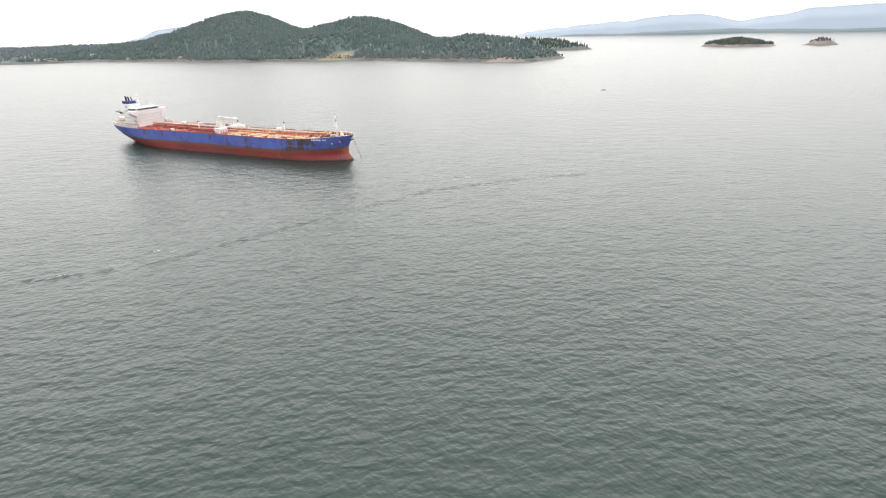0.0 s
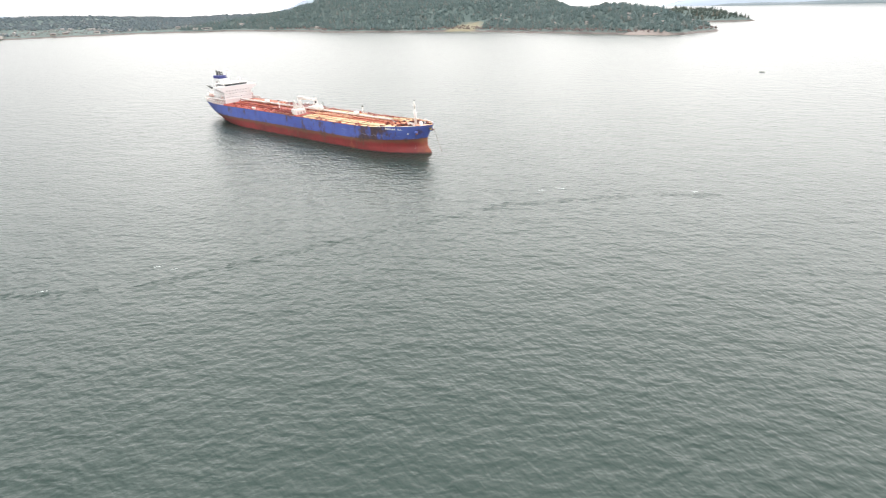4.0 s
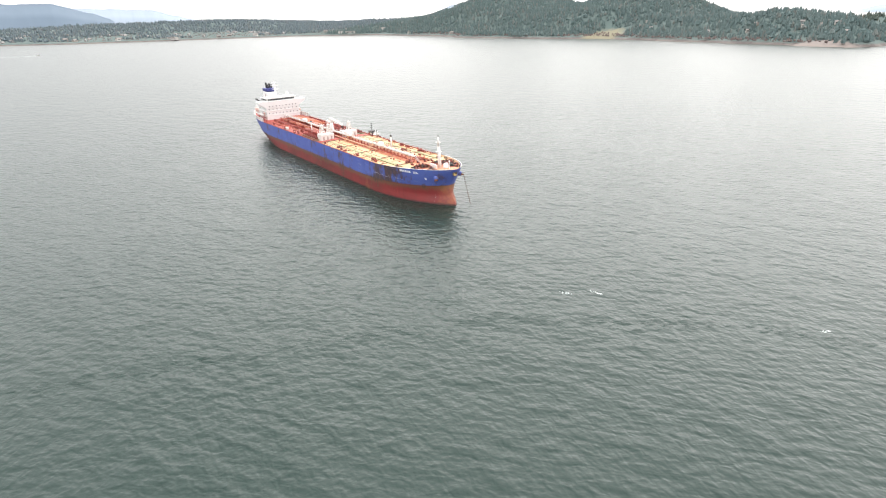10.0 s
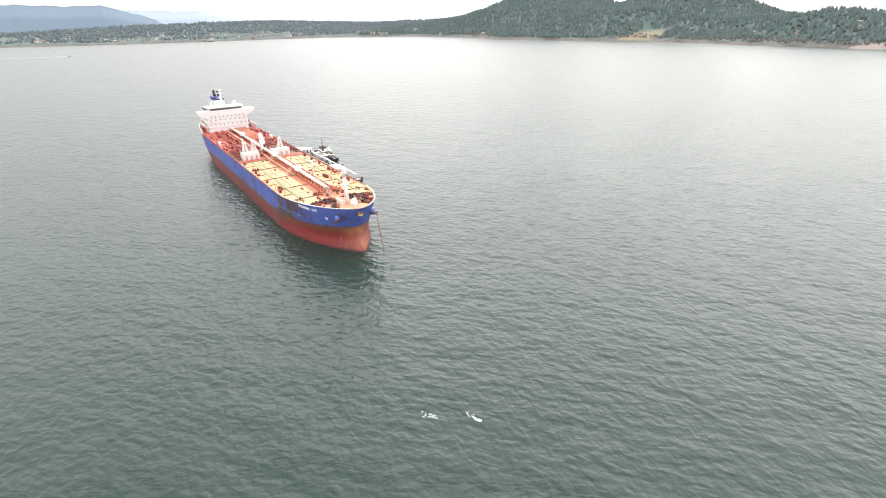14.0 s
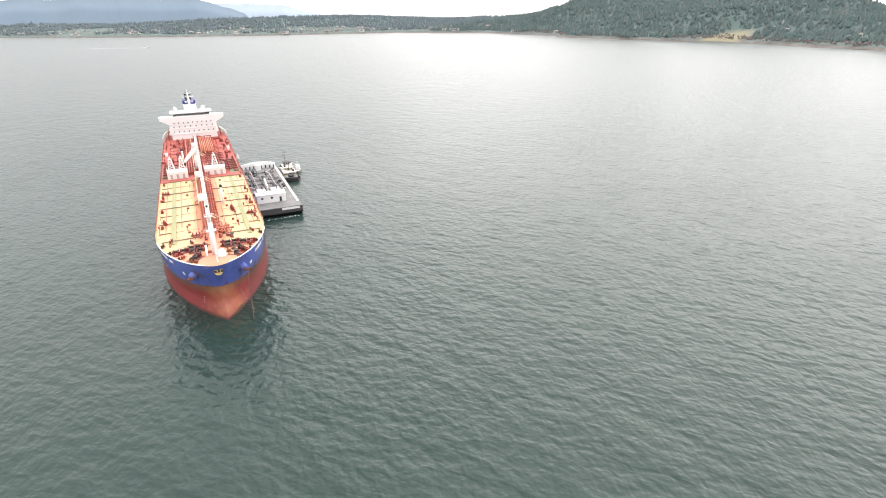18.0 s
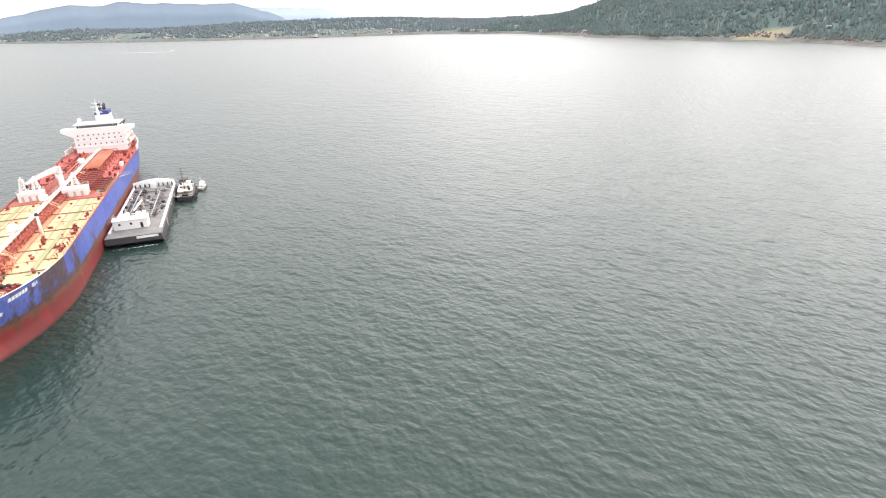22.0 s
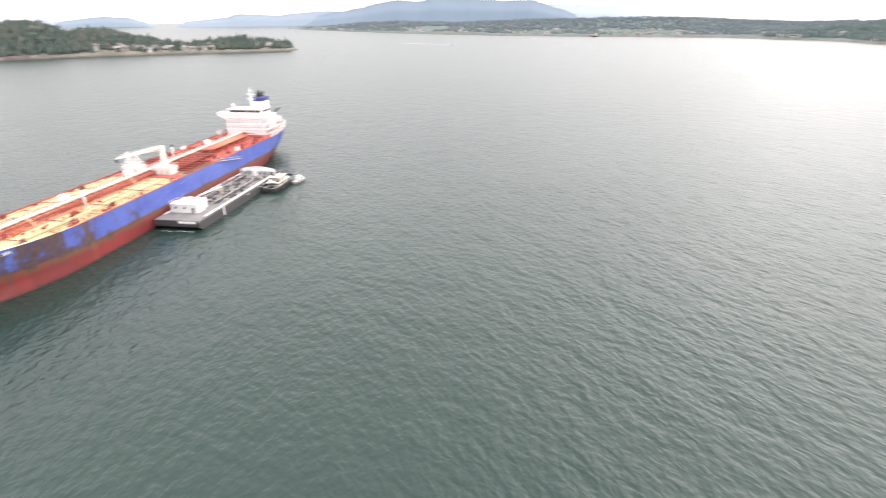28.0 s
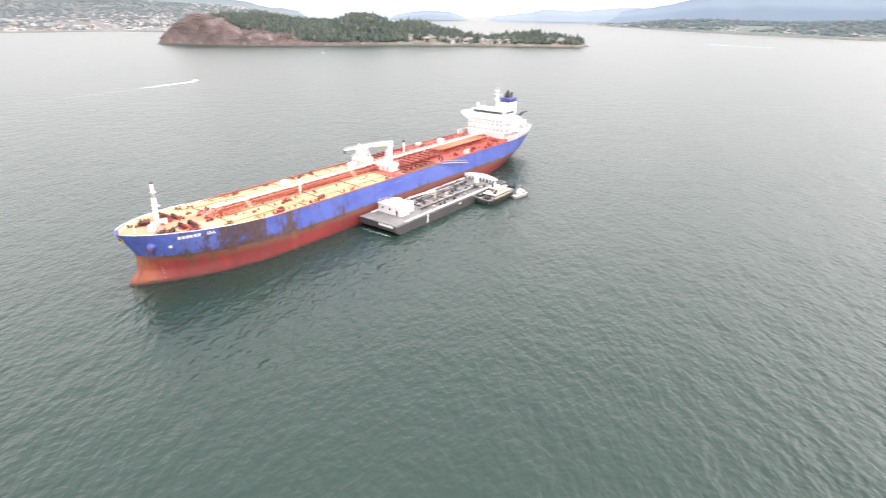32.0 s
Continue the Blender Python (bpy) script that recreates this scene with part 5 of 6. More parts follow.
# starboard lines aft, with risers, loops and cross-overs
for k, (y, z, r) in enumerate(((-3.4, 15.0, 0.26), (-4.3, 14.7, 0.2), (-5.1, 15.1, 0.3), (-7.4, 14.6, 0.16), (-9.0, 14.8, 0.24), (-11.6, 14.5, 0.14))):
    part("stripping_pipe", tube(B(), (-181 + 2 * (k % 3), y, z), (-131 - 3 * (k % 2), y, z), r, n=8), (m_red_pipe, m_dark_red, m_orange)[k % 3], tanker, "dark red stripping line" if k == 0 else "", True)
for k in range(13):
    x = -178 + 3.9 * k
    bm = B()
    tube(bm, (x, -2.8, DECK + 0.3), (x, -12.4 if k % 2 else -9.6, DECK + 0.3), 0.13, n=6)
    for y in (-3.2, -5.4, -9.2):
        tube(bm, (x, y, DECK), (x, y, 15.0), 0.11, n=5)
    if k % 3 == 0:
        tube(bm, (x, -6.2, DECK), (x, -6.2, 16.4), 0.2, n=7)
        tube(bm, (x, -6.2, 16.4), (x + 1.5, -6.2, 16.4), 0.2, n=7)
        tube(bm, (x + 1.5, -6.2, 16.4), (x + 1.5, -6.2, DECK), 0.2, n=7)
    part("cross_over", bm, m_dark_red if k % 2 else m_red_pipe, tanker, "dark red cross-over pipe on the aft deck" if k == 0 else "")
for k in range(9):
    x = -136 + 3.6 * k
    bm = B()
    tube(bm, (x, 2.6, 15.7), (x, 10.4, 15.7), 0.18, n=7)
    for y in (3.4, 5.9, 8.6):
        tube(bm, (x, y, DECK), (x, y, 16.3 + 0.4 * (k % 2)), 0.16, n=6)
        tube(bm, (x - 0.45, y, 16.3), (x + 0.45, y, 16.3), 0.08, n=5)
        tube(bm, (x, y, 15.0), (x, y, 15.25), 0.5, n=9)
    part("valve_bridge", bm, m_dark_red, tanker, "dark red valve bridge over the cargo lines" if k == 0 else "")
for a, b in (((-139, 6.9, 16.2), (-134, 8.4, 14.8)), ((-139, 3.1, 16.2), (-134, 3.1, 15.2)), ((-150, 7.4, 16.0), (-154, 11.0, 14.2))):
    part("drop_pipe", tube(B(), a, b, 0.24, n=8), m_red_pipe, tanker, "red sloping drop pipe", True)

# manifold: crossing pipes, flanges and drip trays
for k in range(6):
    x = -107 - 3.2 * k
    bm = B()
    tube(bm, (x, -14.3, 14.9), (x, 14.3, 14.9), 0.32, n=10)
    for s in (-1, 1):
        tube(bm, (x, s * 13.2, 14.9), (x, s * 13.4, 14.9), 0.55, n=12)
        tube(bm, (x, s * 14.2, 14.9), (x, s * 14.5, 14.9), 0.55, n=12)
        tube(bm, (x, s * 11.2, 14.0), (x, s * 11.2, 16.2), 0.22, n=8)
        tube(bm, (x - 0.5, s * 11.2, 16.2), (x + 0.5, s * 11.2, 16.2), 0.09, n=6)
    part("manifold_pipe", bm, m_dark_red, tanker, "dark red crossing manifold pipe" if k == 0 else "", False)
for s in (-1, 1):
    bm = B()
    block(bm, -126, -105, s * 13.9 - 1.0, s * 13.9 + 1.0, DECK + 0.25, DECK + 0.6)
    part("drip_tray", bm, m_rust, tanker)

# crane tower houses, port and starboard
for s, y0, y1 in ((1, 1.2, 9.4), (-1, -12.9, -5.2)):
    t = thing("pump_house", "white box-shaped deck house with a lattice tower on top", "deck house", (-105, (y0 + y1) / 2, DECK))
    w = (y1 - y0) / 2
    body = part("body", block(B(), -2.6, 2.6, -w, w, 0, 3.3, 0.08), m_white, t)
    part("roof_rail", rail([(-2.5, -w, 3.3), (2.5, -w, 3.3), (2.5, w, 3.3), (-2.5, w, 3.3), (-2.5, -w, 3.3)], 1.5, 0.04, 1.0, 2), m_white, t)
    for yy in ((-0.5 * w, 0.55 * w) if s < 0 else (0.1 * w,)):
        bm = B()
        for dx in (-1.3, 1.3):
            for dy in (-1.2, 1.2):
                tube(bm, (dx, yy + dy, 3.2), (dx * 0.35, yy + dy * 0.35, 8.0), 0.2, n=6)
        for z, k in ((4.2, 0.82), (5.3, 0.66), (6.4, 0.5)):
            for a, b in (((-1, -1), (1, -1)), ((1, -1), (1, 1)), ((1, 1), (-1, 1)), ((-1, 1), (-1, -1))):
                tube(bm, (a[0] * 1.25 * k, yy + a[1] * 1.15 * k, z), (b[0] * 1.25 * k, yy + b[1] * 1.15 * k, z + 1.0), 0.13, n=5)
        block(bm, -0.7, 0.7, yy - 0.7, yy + 0.7, 7.9, 8.2, 0.05)
        tube(bm, (0, yy, 8.1), (0, yy, 9.0), 0.3, n=8)
        part("lattice_tower", bm, m_white, t)
    for k in range(3):
        part("door" if k == 1 else "vent", block(B(), 2.6, 2.66, -w * 0.6 + k * w * 0.6 - 0.45, -w * 0.6 + k * w * 0.6 + 0.45, 0.3, 2.2, 0.02), m_catwalk, body)

crane = thing("deck_crane", "white hose-handling deck crane with its jib lowered on a rest", "crane", (-113.5, -0.8, DECK))
bm = B()
tube(bm, (0, 0, 0), (0, 0, 7.4), 1.15, 0.95, 14)
part("pedestal", bm, m_white, crane, "", True)
bm = B()
tube(bm, (0, 0, 7.4), (0, 0, 7.9), 1.35, n=14)
block(bm, -1.2, 1.0, -0.8, 0.8, 7.9, 9.9, 0.15)
part("slewing_house", bm, m_white, crane)
tip = Vector((22.3, -4.4, 9.4))
d = tip - Vector((0.8, -0.5, 9.4))
bm = B()
side = Vector((-d.y, d.x, 0)).normalized()
a0 = Vector((0.8, -0.5, 9.4))
rings = []
for t, w, h in ((0, 0.5, 0.5), (0.25, 0.5, 0.65), (0.7, 0.42, 0.5), (1.0, 0.3, 0.3)):
    c = a0 + d * t
    rings.append([bm.verts.new(c + side * sx * w + Vector((0, 0, sz * h))) for sx, sz in ((-1, -1), (1, -1), (1, 1), (-1, 1))])
for r0, r1 in zip(rings, rings[1:]):
    for i in range(4):
        bm.faces.new((r0[i], r0[(i + 1) % 4], r1[(i + 1) % 4], r1[i]))
bm.faces.new(rings[0][::-1]), bm.faces.new(rings[-1])
jib = part("jib", bm, m_white, crane, "white box-girder jib")
part("jib_walkway_rail", rail([tuple(a0 + d * t + side * 0.7 + Vector((0, 0, 0.3))) for t in (0.05, 0.35, 0.7, 0.97)], 1.6, 0.04, 1.0, 2), m_white, jib)
bm = B()
tube(bm, (1.0, -0.2, 8.2), tuple(a0 + d * 0.35 + Vector((0, 0, -0.8))), 0.22, n=8)
part("luffing_ram", bm, m_cream, crane)
part("hook_block", block(B(), tip.x - 0.35, tip.x + 0.35, tip.y - 0.35, tip.y + 0.35, tip.z - 1.6, tip.z - 0.3, 0.1), m_black, jib)

# kingposts and risers
for x, y, top in ((-59.2, 5.4, 20.9), (-129, -6.5, 20.5)):
    k = thing("vent_post", "white vent post with a dark head standing on the deck", "vent post", (x, y, DECK))
    part("post", tube(B(), (0, 0, 0), (0, 0, top - DECK - 0.7), 0.42, 0.36, 12), m_white, k, "", True)
    bm = B()
    tube(bm, (0, 0, top - DECK - 0.7), (0, 0, top - DECK - 0.2), 0.62, n=12)
    tube(bm, (0, 0, top - DECK - 0.2), (0, 0, top - DECK + 0.15), 0.3, n=10)
    part("head", bm, m_black, k)


def valve_set(x, y, turn):
    v = thing("valve_cluster", "dark red valves and flanges grouped on the deck", "valves", (x, y, deck_z(x) + 0.2), turn, "deck valve groups")
    bm = B()
    tube(bm, (-1.5, 0, 0.5), (1.5, 0, 0.5), 0.3, n=8)
    part("pipe", bm, m_dark_red, v)
    for k in (-0.9, 0.1, 1.0):
        bm = B()
        tube(bm, (k, 0, 0.0), (k, 0, 1.3), 0.2, n=8)
        tube(bm, (k, -0.5, 1.35), (k, 0.5, 1.35), 0.07, n=6)
        tube(bm, (k - 0.12, 0, 0.5), (k + 0.12, 0, 0.5), 0.5, n=10)
        part("valve", bm, m_dark_red if k else m_red_pipe, v)
    return v


v0 = valve_set(-50.4, 7.7, 20)
rng = random.Random(4)
for k, (x, y) in enumerate([(-45, 13.2), (-45, -13.2), (-62, 13.4), (-80, -13.4), (-29, 3.2), (-29, -4.4), (-52, 7.5),
                            (-133, 12), (-133, -11), (-143, 13), (-146, -9), (-158, 12.5), (-160, -6), (-168, -10.5), (-172, 12), (-180, 10.5), (-181, -9)]):
    copy_thing(v0, pose(x, y, deck_z(x) + 0.2, 0, 0, rng.choice((0, 90, 20, 70))))

# cross lines on the tank deck: pipes and frames athwart
for x in (-27.5, -36, -45, -53.5, -62, -71, -80, -89, -97.5):
    for s in (-1, 1):
        w = half_beam(x, DECK) - 1.2
        bm = B()
        if x in (-27.5, -45, -62, -80, -97.5):
            tube(bm, (x, s * 2.6, deck_z(x) + 0.6), (x, s * w, deck_z(x) + 0.4), 0.1, n=6)
            tube(bm, (x + 0.4, s * 2.6, deck_z(x) + 0.55), (x + 0.4, s * w, deck_z(x) + 0.36), 0.07, n=6)
            for k in range(5):
                y = s * (3 + (w - 3.5) * k / 4)
                tube(bm, (x, y, deck_z(x)), (x, y, deck_z(x) + 0.5), 0.08, n=5)
            part("cross_pipe", bm, m_line, tanker, "dark cross-deck pipe" if x == -45 and s > 0 else "")
        else:
            block(bm, x - 0.05, x + 0.05, min(s * 3.2, s * w), max(s * 3.2, s * w), deck_z(x) - 0.1, deck_z(x) + 0.36)
            part("deck_seam", bm, m_line, tanker)

# tank hatches and small vents scattered in order
h0 = thing("tank_hatch", "round dark red tank hatch low on the deck", "hatch", (-40.5, 7.0, DECK + 0.3), 0, "tank hatches")
part("coaming", tube(B(), (0, 0, -0.1), (0, 0, 0.45), 0.4, n=12), m_red_pipe, h0)
part("lid", tube(B(), (0, 0, 0.45), (0, 0, 0.56), 0.46, n=12), m_dark_red, h0)
for x in (-33, -40.5, -57.5, -75.5, -93):
    for y in (6.2, -6.2):
        if (x, y) != (-40.5, 6.2):
            copy_thing(h0, pose(x + 1.3 * math.sin(x * y), y, DECK + 0.25, 0, 0, 0))
for x in (-110, -128, -140, -152, -164, -176):
    for y in (-8.0, -12.4, 12.0):
        copy_thing(h0, pose(x, y, DECK + 0.2, 0, 0, 0))

# small fittings along the deck: vents, boxes, posts and hose reels
kinds = []
for n, (label, cat) in enumerate((("small red mushroom vent on the deck", "vent"), ("small dark red deck box", "box"), ("thin red sounding pipe with a cap", "pipe"), ("red fire hydrant box by the rail", "hydrant"))):
    f = thing(("deck_vent", "deck_box", "sounding_pipe", "hydrant_box")[n], label, cat, (-34.0 - 4 * n, 8.2, DECK + 0.2), 0, "small deck fittings")
    if n == 0:
        part("pipe", tube(B(), (0, 0, 0), (0, 0, 0.9), 0.16, n=8), m_red_pipe, f)
        part("cap", tube(B(), (0, 0, 0.85), (0, 0, 1.1), 0.4, 0.15, 10), m_dark_red, f)
    elif n == 1:
        part("body", block(B(), -0.7, 0.7, -0.35, 0.35, 0, 0.75, 0.05), m_dark_red, f)
        part("lid", block(B(), -0.74, 0.74, -0.39, 0.39, 0.75, 0.84, 0.02), m_red_pipe, f)
    elif n == 2:
        part("pipe", tube(B(), (0, 0, 0), (0, 0, 1.3), 0.09, n=6), m_red_pipe, f)
        part("cap", tube(B(), (0, 0, 1.3), (0, 0, 1.42), 0.18, n=8), m_black, f)
    else:
        part("post", tube(B(), (0, 0, 0), (0, 0, 1.0), 0.12, n=6), m_red_pipe, f)
        part("box", block(B(), -0.3, 0.3, -0.25, 0.25, 0.6, 1.3, 0.04), m_red_pipe, f)
    kinds.append(f)
rng = random.Random(21)
for x in range(-182, -26, 3):
    for s in (-1, 1):
        for lo, hi, chance in ((14.0, 15.0, 0.5 if x < -98 else 0.3), (11.3, 13.2, 0.3 if x < -98 else 0.08), (3.6, 9.0, 0.4 if x < -98 else 0.12)):
            if rng.random() < chance and half_beam(x, DECK) > hi + 0.5 and not (-134 < x < -100):
                copy_thing(rng.choice(kinds), pose(x + rng.uniform(-1, 1), s * rng.uniform(lo, hi), deck_z(x) + 0.1, 0, 0, rng.choice((0, 90))))
# thin service lines along the tank deck
for y, x0, x1 in ((12.9, -98, -34), (-12.9, -98, -34), (7.9, -97, -46), (-8.3, -97, -40), (4.4, -97, -30), (-3.7, -97, -30), (13.4, -182, -130), (-13.0, -182, -108), (11.2, -181, -142), (-9.4, -181, -136), (-6.3, -181, -140)):
    part("service_line", tube(B(), (x0, y, DECK + 0.55), (x1, y, DECK + 0.55), 0.09, n=6), m_red_pipe, tanker)
# red frames of the aft pipe rack
for k, x in enumerate(np.arange(-182, -140, 5.2)):
    bm = B()
    for y in (1.0, 4.2, 7.6):
        tube(bm, (x, y, DECK), (x, y, 15.9), 0.17, n=6)
    tube(bm, (x, 0.9, 15.75), (x, 7.8, 15.75), 0.16, n=6)
    tube(bm, (x, 7.6, 15.7), (x + 2.4, 7.6, DECK + 0.3), 0.1, n=5)
    part("rack_frame", bm, m_red_pipe, tanker)

# accommodation ladder stowed outboard to port
lad = thing("accommodation_ladder", "grey aluminium gangway slung outside the port rail", "gangway")
a, b = Vector((-127, 16.7, 14.0)), Vector((-146, 17.6, 10.9))
bm = B()
for o in (-0.45, 0.45):
    tube(bm, a + Vector((0, o, 0)), b + Vector((0, o, 0)), 0.12, n=6)
    tube(bm, a + Vector((0, o, 1)), b + Vector((0, o, 1)), 0.06, n=6)
part("stringers", bm, m_catwalk, lad)
for k in range(24):
    p = a.lerp(b, (k + 0.5) / 24)
    part("tread", block(B(), p.x - 0.25, p.x + 0.25, p.y - 0.45, p.y + 0.45, p.z - 0.03, p.z + 0.05), m_catwalk, lad)
part("davit", tube(B(), (-127, 15.4, DECK), (-127, 16.6, 16.3), 0.15, n=6), m_white, lad)
# life raft cradle and white locker by the rail aft
part("rail_locker", block(B(), -152, -148.5, 13.4, 14.6, DECK, DECK + 1.8, 0.1), m_white, tanker)
part("rail_locker", block(B(), -150, -147, -14.6, -13.4, DECK, DECK + 1.6, 0.1), m_white, tanker)

# ---- accommodation block ----
acc = thing("accommodation_block", "white deckhouse with rows of square windows and bridge wings", "superstructure", (0, 0, 0))
HX = -188.0
part("lower_block", block(B(), -203, HX, -11.4, 11.4, DECK, 23.2, 0.12), m_white_clean, acc)
part("aft_block", block(B(), -215.5, -203, -8.6, 8.6, DECK, 20.2, 0.12), m_white_clean, acc)
for z, ext in ((16.6, 12.6), (19.5, 11.9)):
    part("deck_ledge", block(B(), -210.5, HX + 0.35, -ext, ext, z, z + 0.18), m_white, acc)
# bridge wings: tapered underside
bm = B()
prof = ((-16.1, 24.4), (-11.4, 21.8), (11.4, 21.8), (16.1, 24.4), (16.1, 25.9), (-16.1, 25.9))
for x in (HX + 0.3, HX - 5.2):
    [bm.verts.new((x, y, z)) for y, z in prof]
bm.verts.ensure_lookup_table()
bm.faces.new(bm.verts[:6][::-1]), bm.faces.new(bm.verts[6:])
for i in range(6):
    bm.faces.new((bm.verts[i], bm.verts[(i + 1) % 6], bm.verts[6 + (i + 1) % 6], bm.verts[6 + i]))
bmesh.ops.recalc_face_normals(bm, faces=bm.faces)
part("bridge_wing_front", bm, m_white_clean, acc, "white bridge front spreading into open wings")
wh = part("wheelhouse", block(B(), -199, HX - 1.2, -9.8, 9.8, 23.2, 27.4, 0.12), m_white_clean, acc)
part("wheelhouse_roof", block(B(), -199.6, HX - 0.7, -10.4, 10.4, 27.4, 27.65), m_white, acc)
for k in range(17):
    y = -9.0 + 1.07 * k
    part("bridge_window", block(B(), HX - 1.2, HX - 1.14, y, y + 0.88, 26.0, 27.1), m_glass, wh)
for s in (-1, 1):
    for k in range(6):
        x = HX - 2.4 - 1.5 * k
        part("bridge_window", block(B(), x - 1.1, x, s * 9.83 - 0.03, s * 9.83 + 0.03, 26.0, 27.1), m_glass, wh)
for z, n, w in ((22.6, 9, 9.2), (20.6, 8, 9.6), (18.0, 9, 9.8)):
    for k in range(n):
        y = -w + 2 * w * k / (n - 1)
        win = part("window", block(B(), HX + (0.3 if z > 21.8 else 0.0), HX + (0.36 if z > 21.8 else 0.06), y - 0.26, y + 0.26, z - 0.33, z + 0.33), m_glass, acc)
for s in (-1, 1):
    for z in (15.4, 18.1, 20.8):
        for k in range(6):
            x = HX - 1.8 - 2.3 * k
            part("window", block(B(), x - 0.26, x + 0.26, s * 11.43 - 0.03, s * 11.43 + 0.03, z - 0.4, z + 0.4), m_glass, acc)
    part("side_rail", rail([(-188.2, s * 12.4, 16.75), (-210.4, s * 12.4, 16.75)], 2.0, 0.05, 1.1, 3), m_white, acc)
    part("wing_rail", rail([(-203, s * 11.2, 23.2), (-193.4, s * 15.8, 23.6)], 2.0, 0.05, 1.1, 3), m_white, acc)
    bm = B()
    for z0, z1, x0, x1 in ((13.7, 16.7, -186.5, -188.5), (16.8, 19.6, -188.3, -191.0)):
        for k in range(9):
            t = k / 8
            block(bm, x0 + (x1 - x0) * t - 0.15, x0 + (x1 - x0) * t + 0.15, s * 12.6 - 0.5, s * 12.6 + 0.5, z0 + (z1 - z0) * t, z0 + (z1 - z0) * t + 0.06)
    part("outside_stair", bm, m_red_pipe, acc, "red outside stair")
    for k in range(5):
        x = -189.0 - 2.2 * k
        part("side_post", tube(B(), (x, s * 13.2, DECK), (x, s * 13.2, 16.6), 0.16, n=6), m_red_pipe, acc)
    # lifeboat in davits
    bm = B()
    ball(bm, (-206, s * 11.3, 18.6), 1.3, 2.6, 1.0, 0.95, 16, 10)
    block(bm, -209, -203.2, s * 11.3 - 0.8, s * 11.3 + 0.8, 19.0, 20.1, 0.4)
    part("lifeboat", bm, m_orange_boat, acc, "faded orange enclosed lifeboat in davits", True)
    bm = B()
    for x in (-209.5, -203.0):
        tube(bm, (x, s * 9.8, 16.6), (x, s * 10.6, 21.2), 0.2, n=6)
        tube(bm, (x, s * 10.6, 21.2), (x, s * 11.6, 20.6), 0.16, n=6)
    part("davit", bm, m_white, acc)
# red gear before the house
for s in (-1, 1):
    bm = B()
    ball(bm, (-189.6, s * 12.6, 18.4), 0.7, 1.2, 0.8, 1.0)
    part("float_drum", bm, m_orange_boat, acc, "faded red drum beside the house front", True)

fun = thing("funnel", "white funnel with a navy blue top and black exhaust pipes", "funnel", (-209, 0.0, 20.2))
bm = B()
block(bm, -4.5, 3.8, -3.3, 3.3, 0.0, 9.6, 0.4)
casing = part("casing", bm, m_white_clean, fun)
band = part("blue_band", block(B(), -4.55, 3.85, -3.35, 3.35, 9.6, 11.8, 0.35), m_navy, fun, "navy blue funnel top")
for x, y, h, r in ((-1.5, -1.2, 3.2, 0.7), (-1.7, 1.1, 2.6, 0.6), (1.2, -1.0, 2.2, 0.45), (1.3, 1.2, 2.4, 0.4), (-3.2, 0, 1.8, 0.4)):
    bm = B()
    tube(bm, (x, y, 11.6), (x, y, 11.8 + h * 0.7), r, n=12)
    tube(bm, (x, y, 11.8 + h * 0.7), (x - 0.8, y, 11.8 + h), r, n=12)
    part("exhaust_pipe", bm, m_black, band, "", True)
for s in (-1, 1):
    bm = B()
    tube(bm, (-0.3, s * 3.3, 7.2), (-0.3, s * 3.42, 7.2), 1.0, n=18)
    tube(bm, (-0.3, s * 3.42, 7.2), (-0.3, s * 3.45, 7.2), 0.55, n=18)
    part("funnel_mark", bm, m_catwalk, casing, "round grey mark on the funnel side")
    part("louvre", block(B(), -2.8, 1.8, s * 3.33 - 0.04, s * 3.33 + 0.04, 2.8, 4.6), m_catwalk, casing)
for k in range(3):
    bm = B()
    y = (k - 1) * 2.5
    tube(bm, (-5.6, y, 0), (-5.6, y, 2.3), 0.6, n=10)
    tube(bm, (-5.6, y, 2.3), (-4.8, y, 2.9), 0.75, n=10)
    part("cowl_vent", bm, m_black, fun, "dark cowl vent", True)

mast = thing("radar_mast", "white radar mast with yards, scanners and aerials on the wheelhouse", "mast", (-198.4, 0.0, 27.6))
bm = B()
tube(bm, (0, 0, 0), (0, 0, 7.6), 0.75, 0.5, 10)
tube(bm, (0, 0, 7.6), (0, 0, 10.9), 0.25, 0.1, 8)
pole = part("pole", bm, m_white_clean, mast)
bm = B()
for z, w in ((4.2, 2.0), (7.0, 2.6), (8.9, 1.6)):
    tube(bm, (0, -w, z), (0, w, z), 0.14, n=6)
    tube(bm, (0, -w, z), (0, -w, z + 0.8), 0.07, n=5)
    tube(bm, (0, w, z), (0, w, z + 0.8), 0.07, n=5)
    block(bm, -0.5, 1.2, -0.6, 0.6, z - 0.35, z - 0.2)
part("yards", bm, m_white_clean, pole)
for z, w in ((4.7, 1.9), (7.4, 1.4)):
    part("radar_scanner", block(B(), 0.6, 0.9, -w, w, z, z + 0.3, 0.05), m_white, pole)
rad = thing("radome", "white satellite dome on a stalk over the wheelhouse", "aerial", (-191, -7.5, 27.6))
part("stalk", tube(B(), (0, 0, 0), (0, 0, 1.3), 0.25, n=8), m_white, rad)
part("dome", ball(B(), (0, 0, 2.0), 0.95, 1, 1, 1.1, 14, 10), m_white_clean, rad, "", True)
copy_thing(rad, pose(-193.5, 6.4, 27.4))
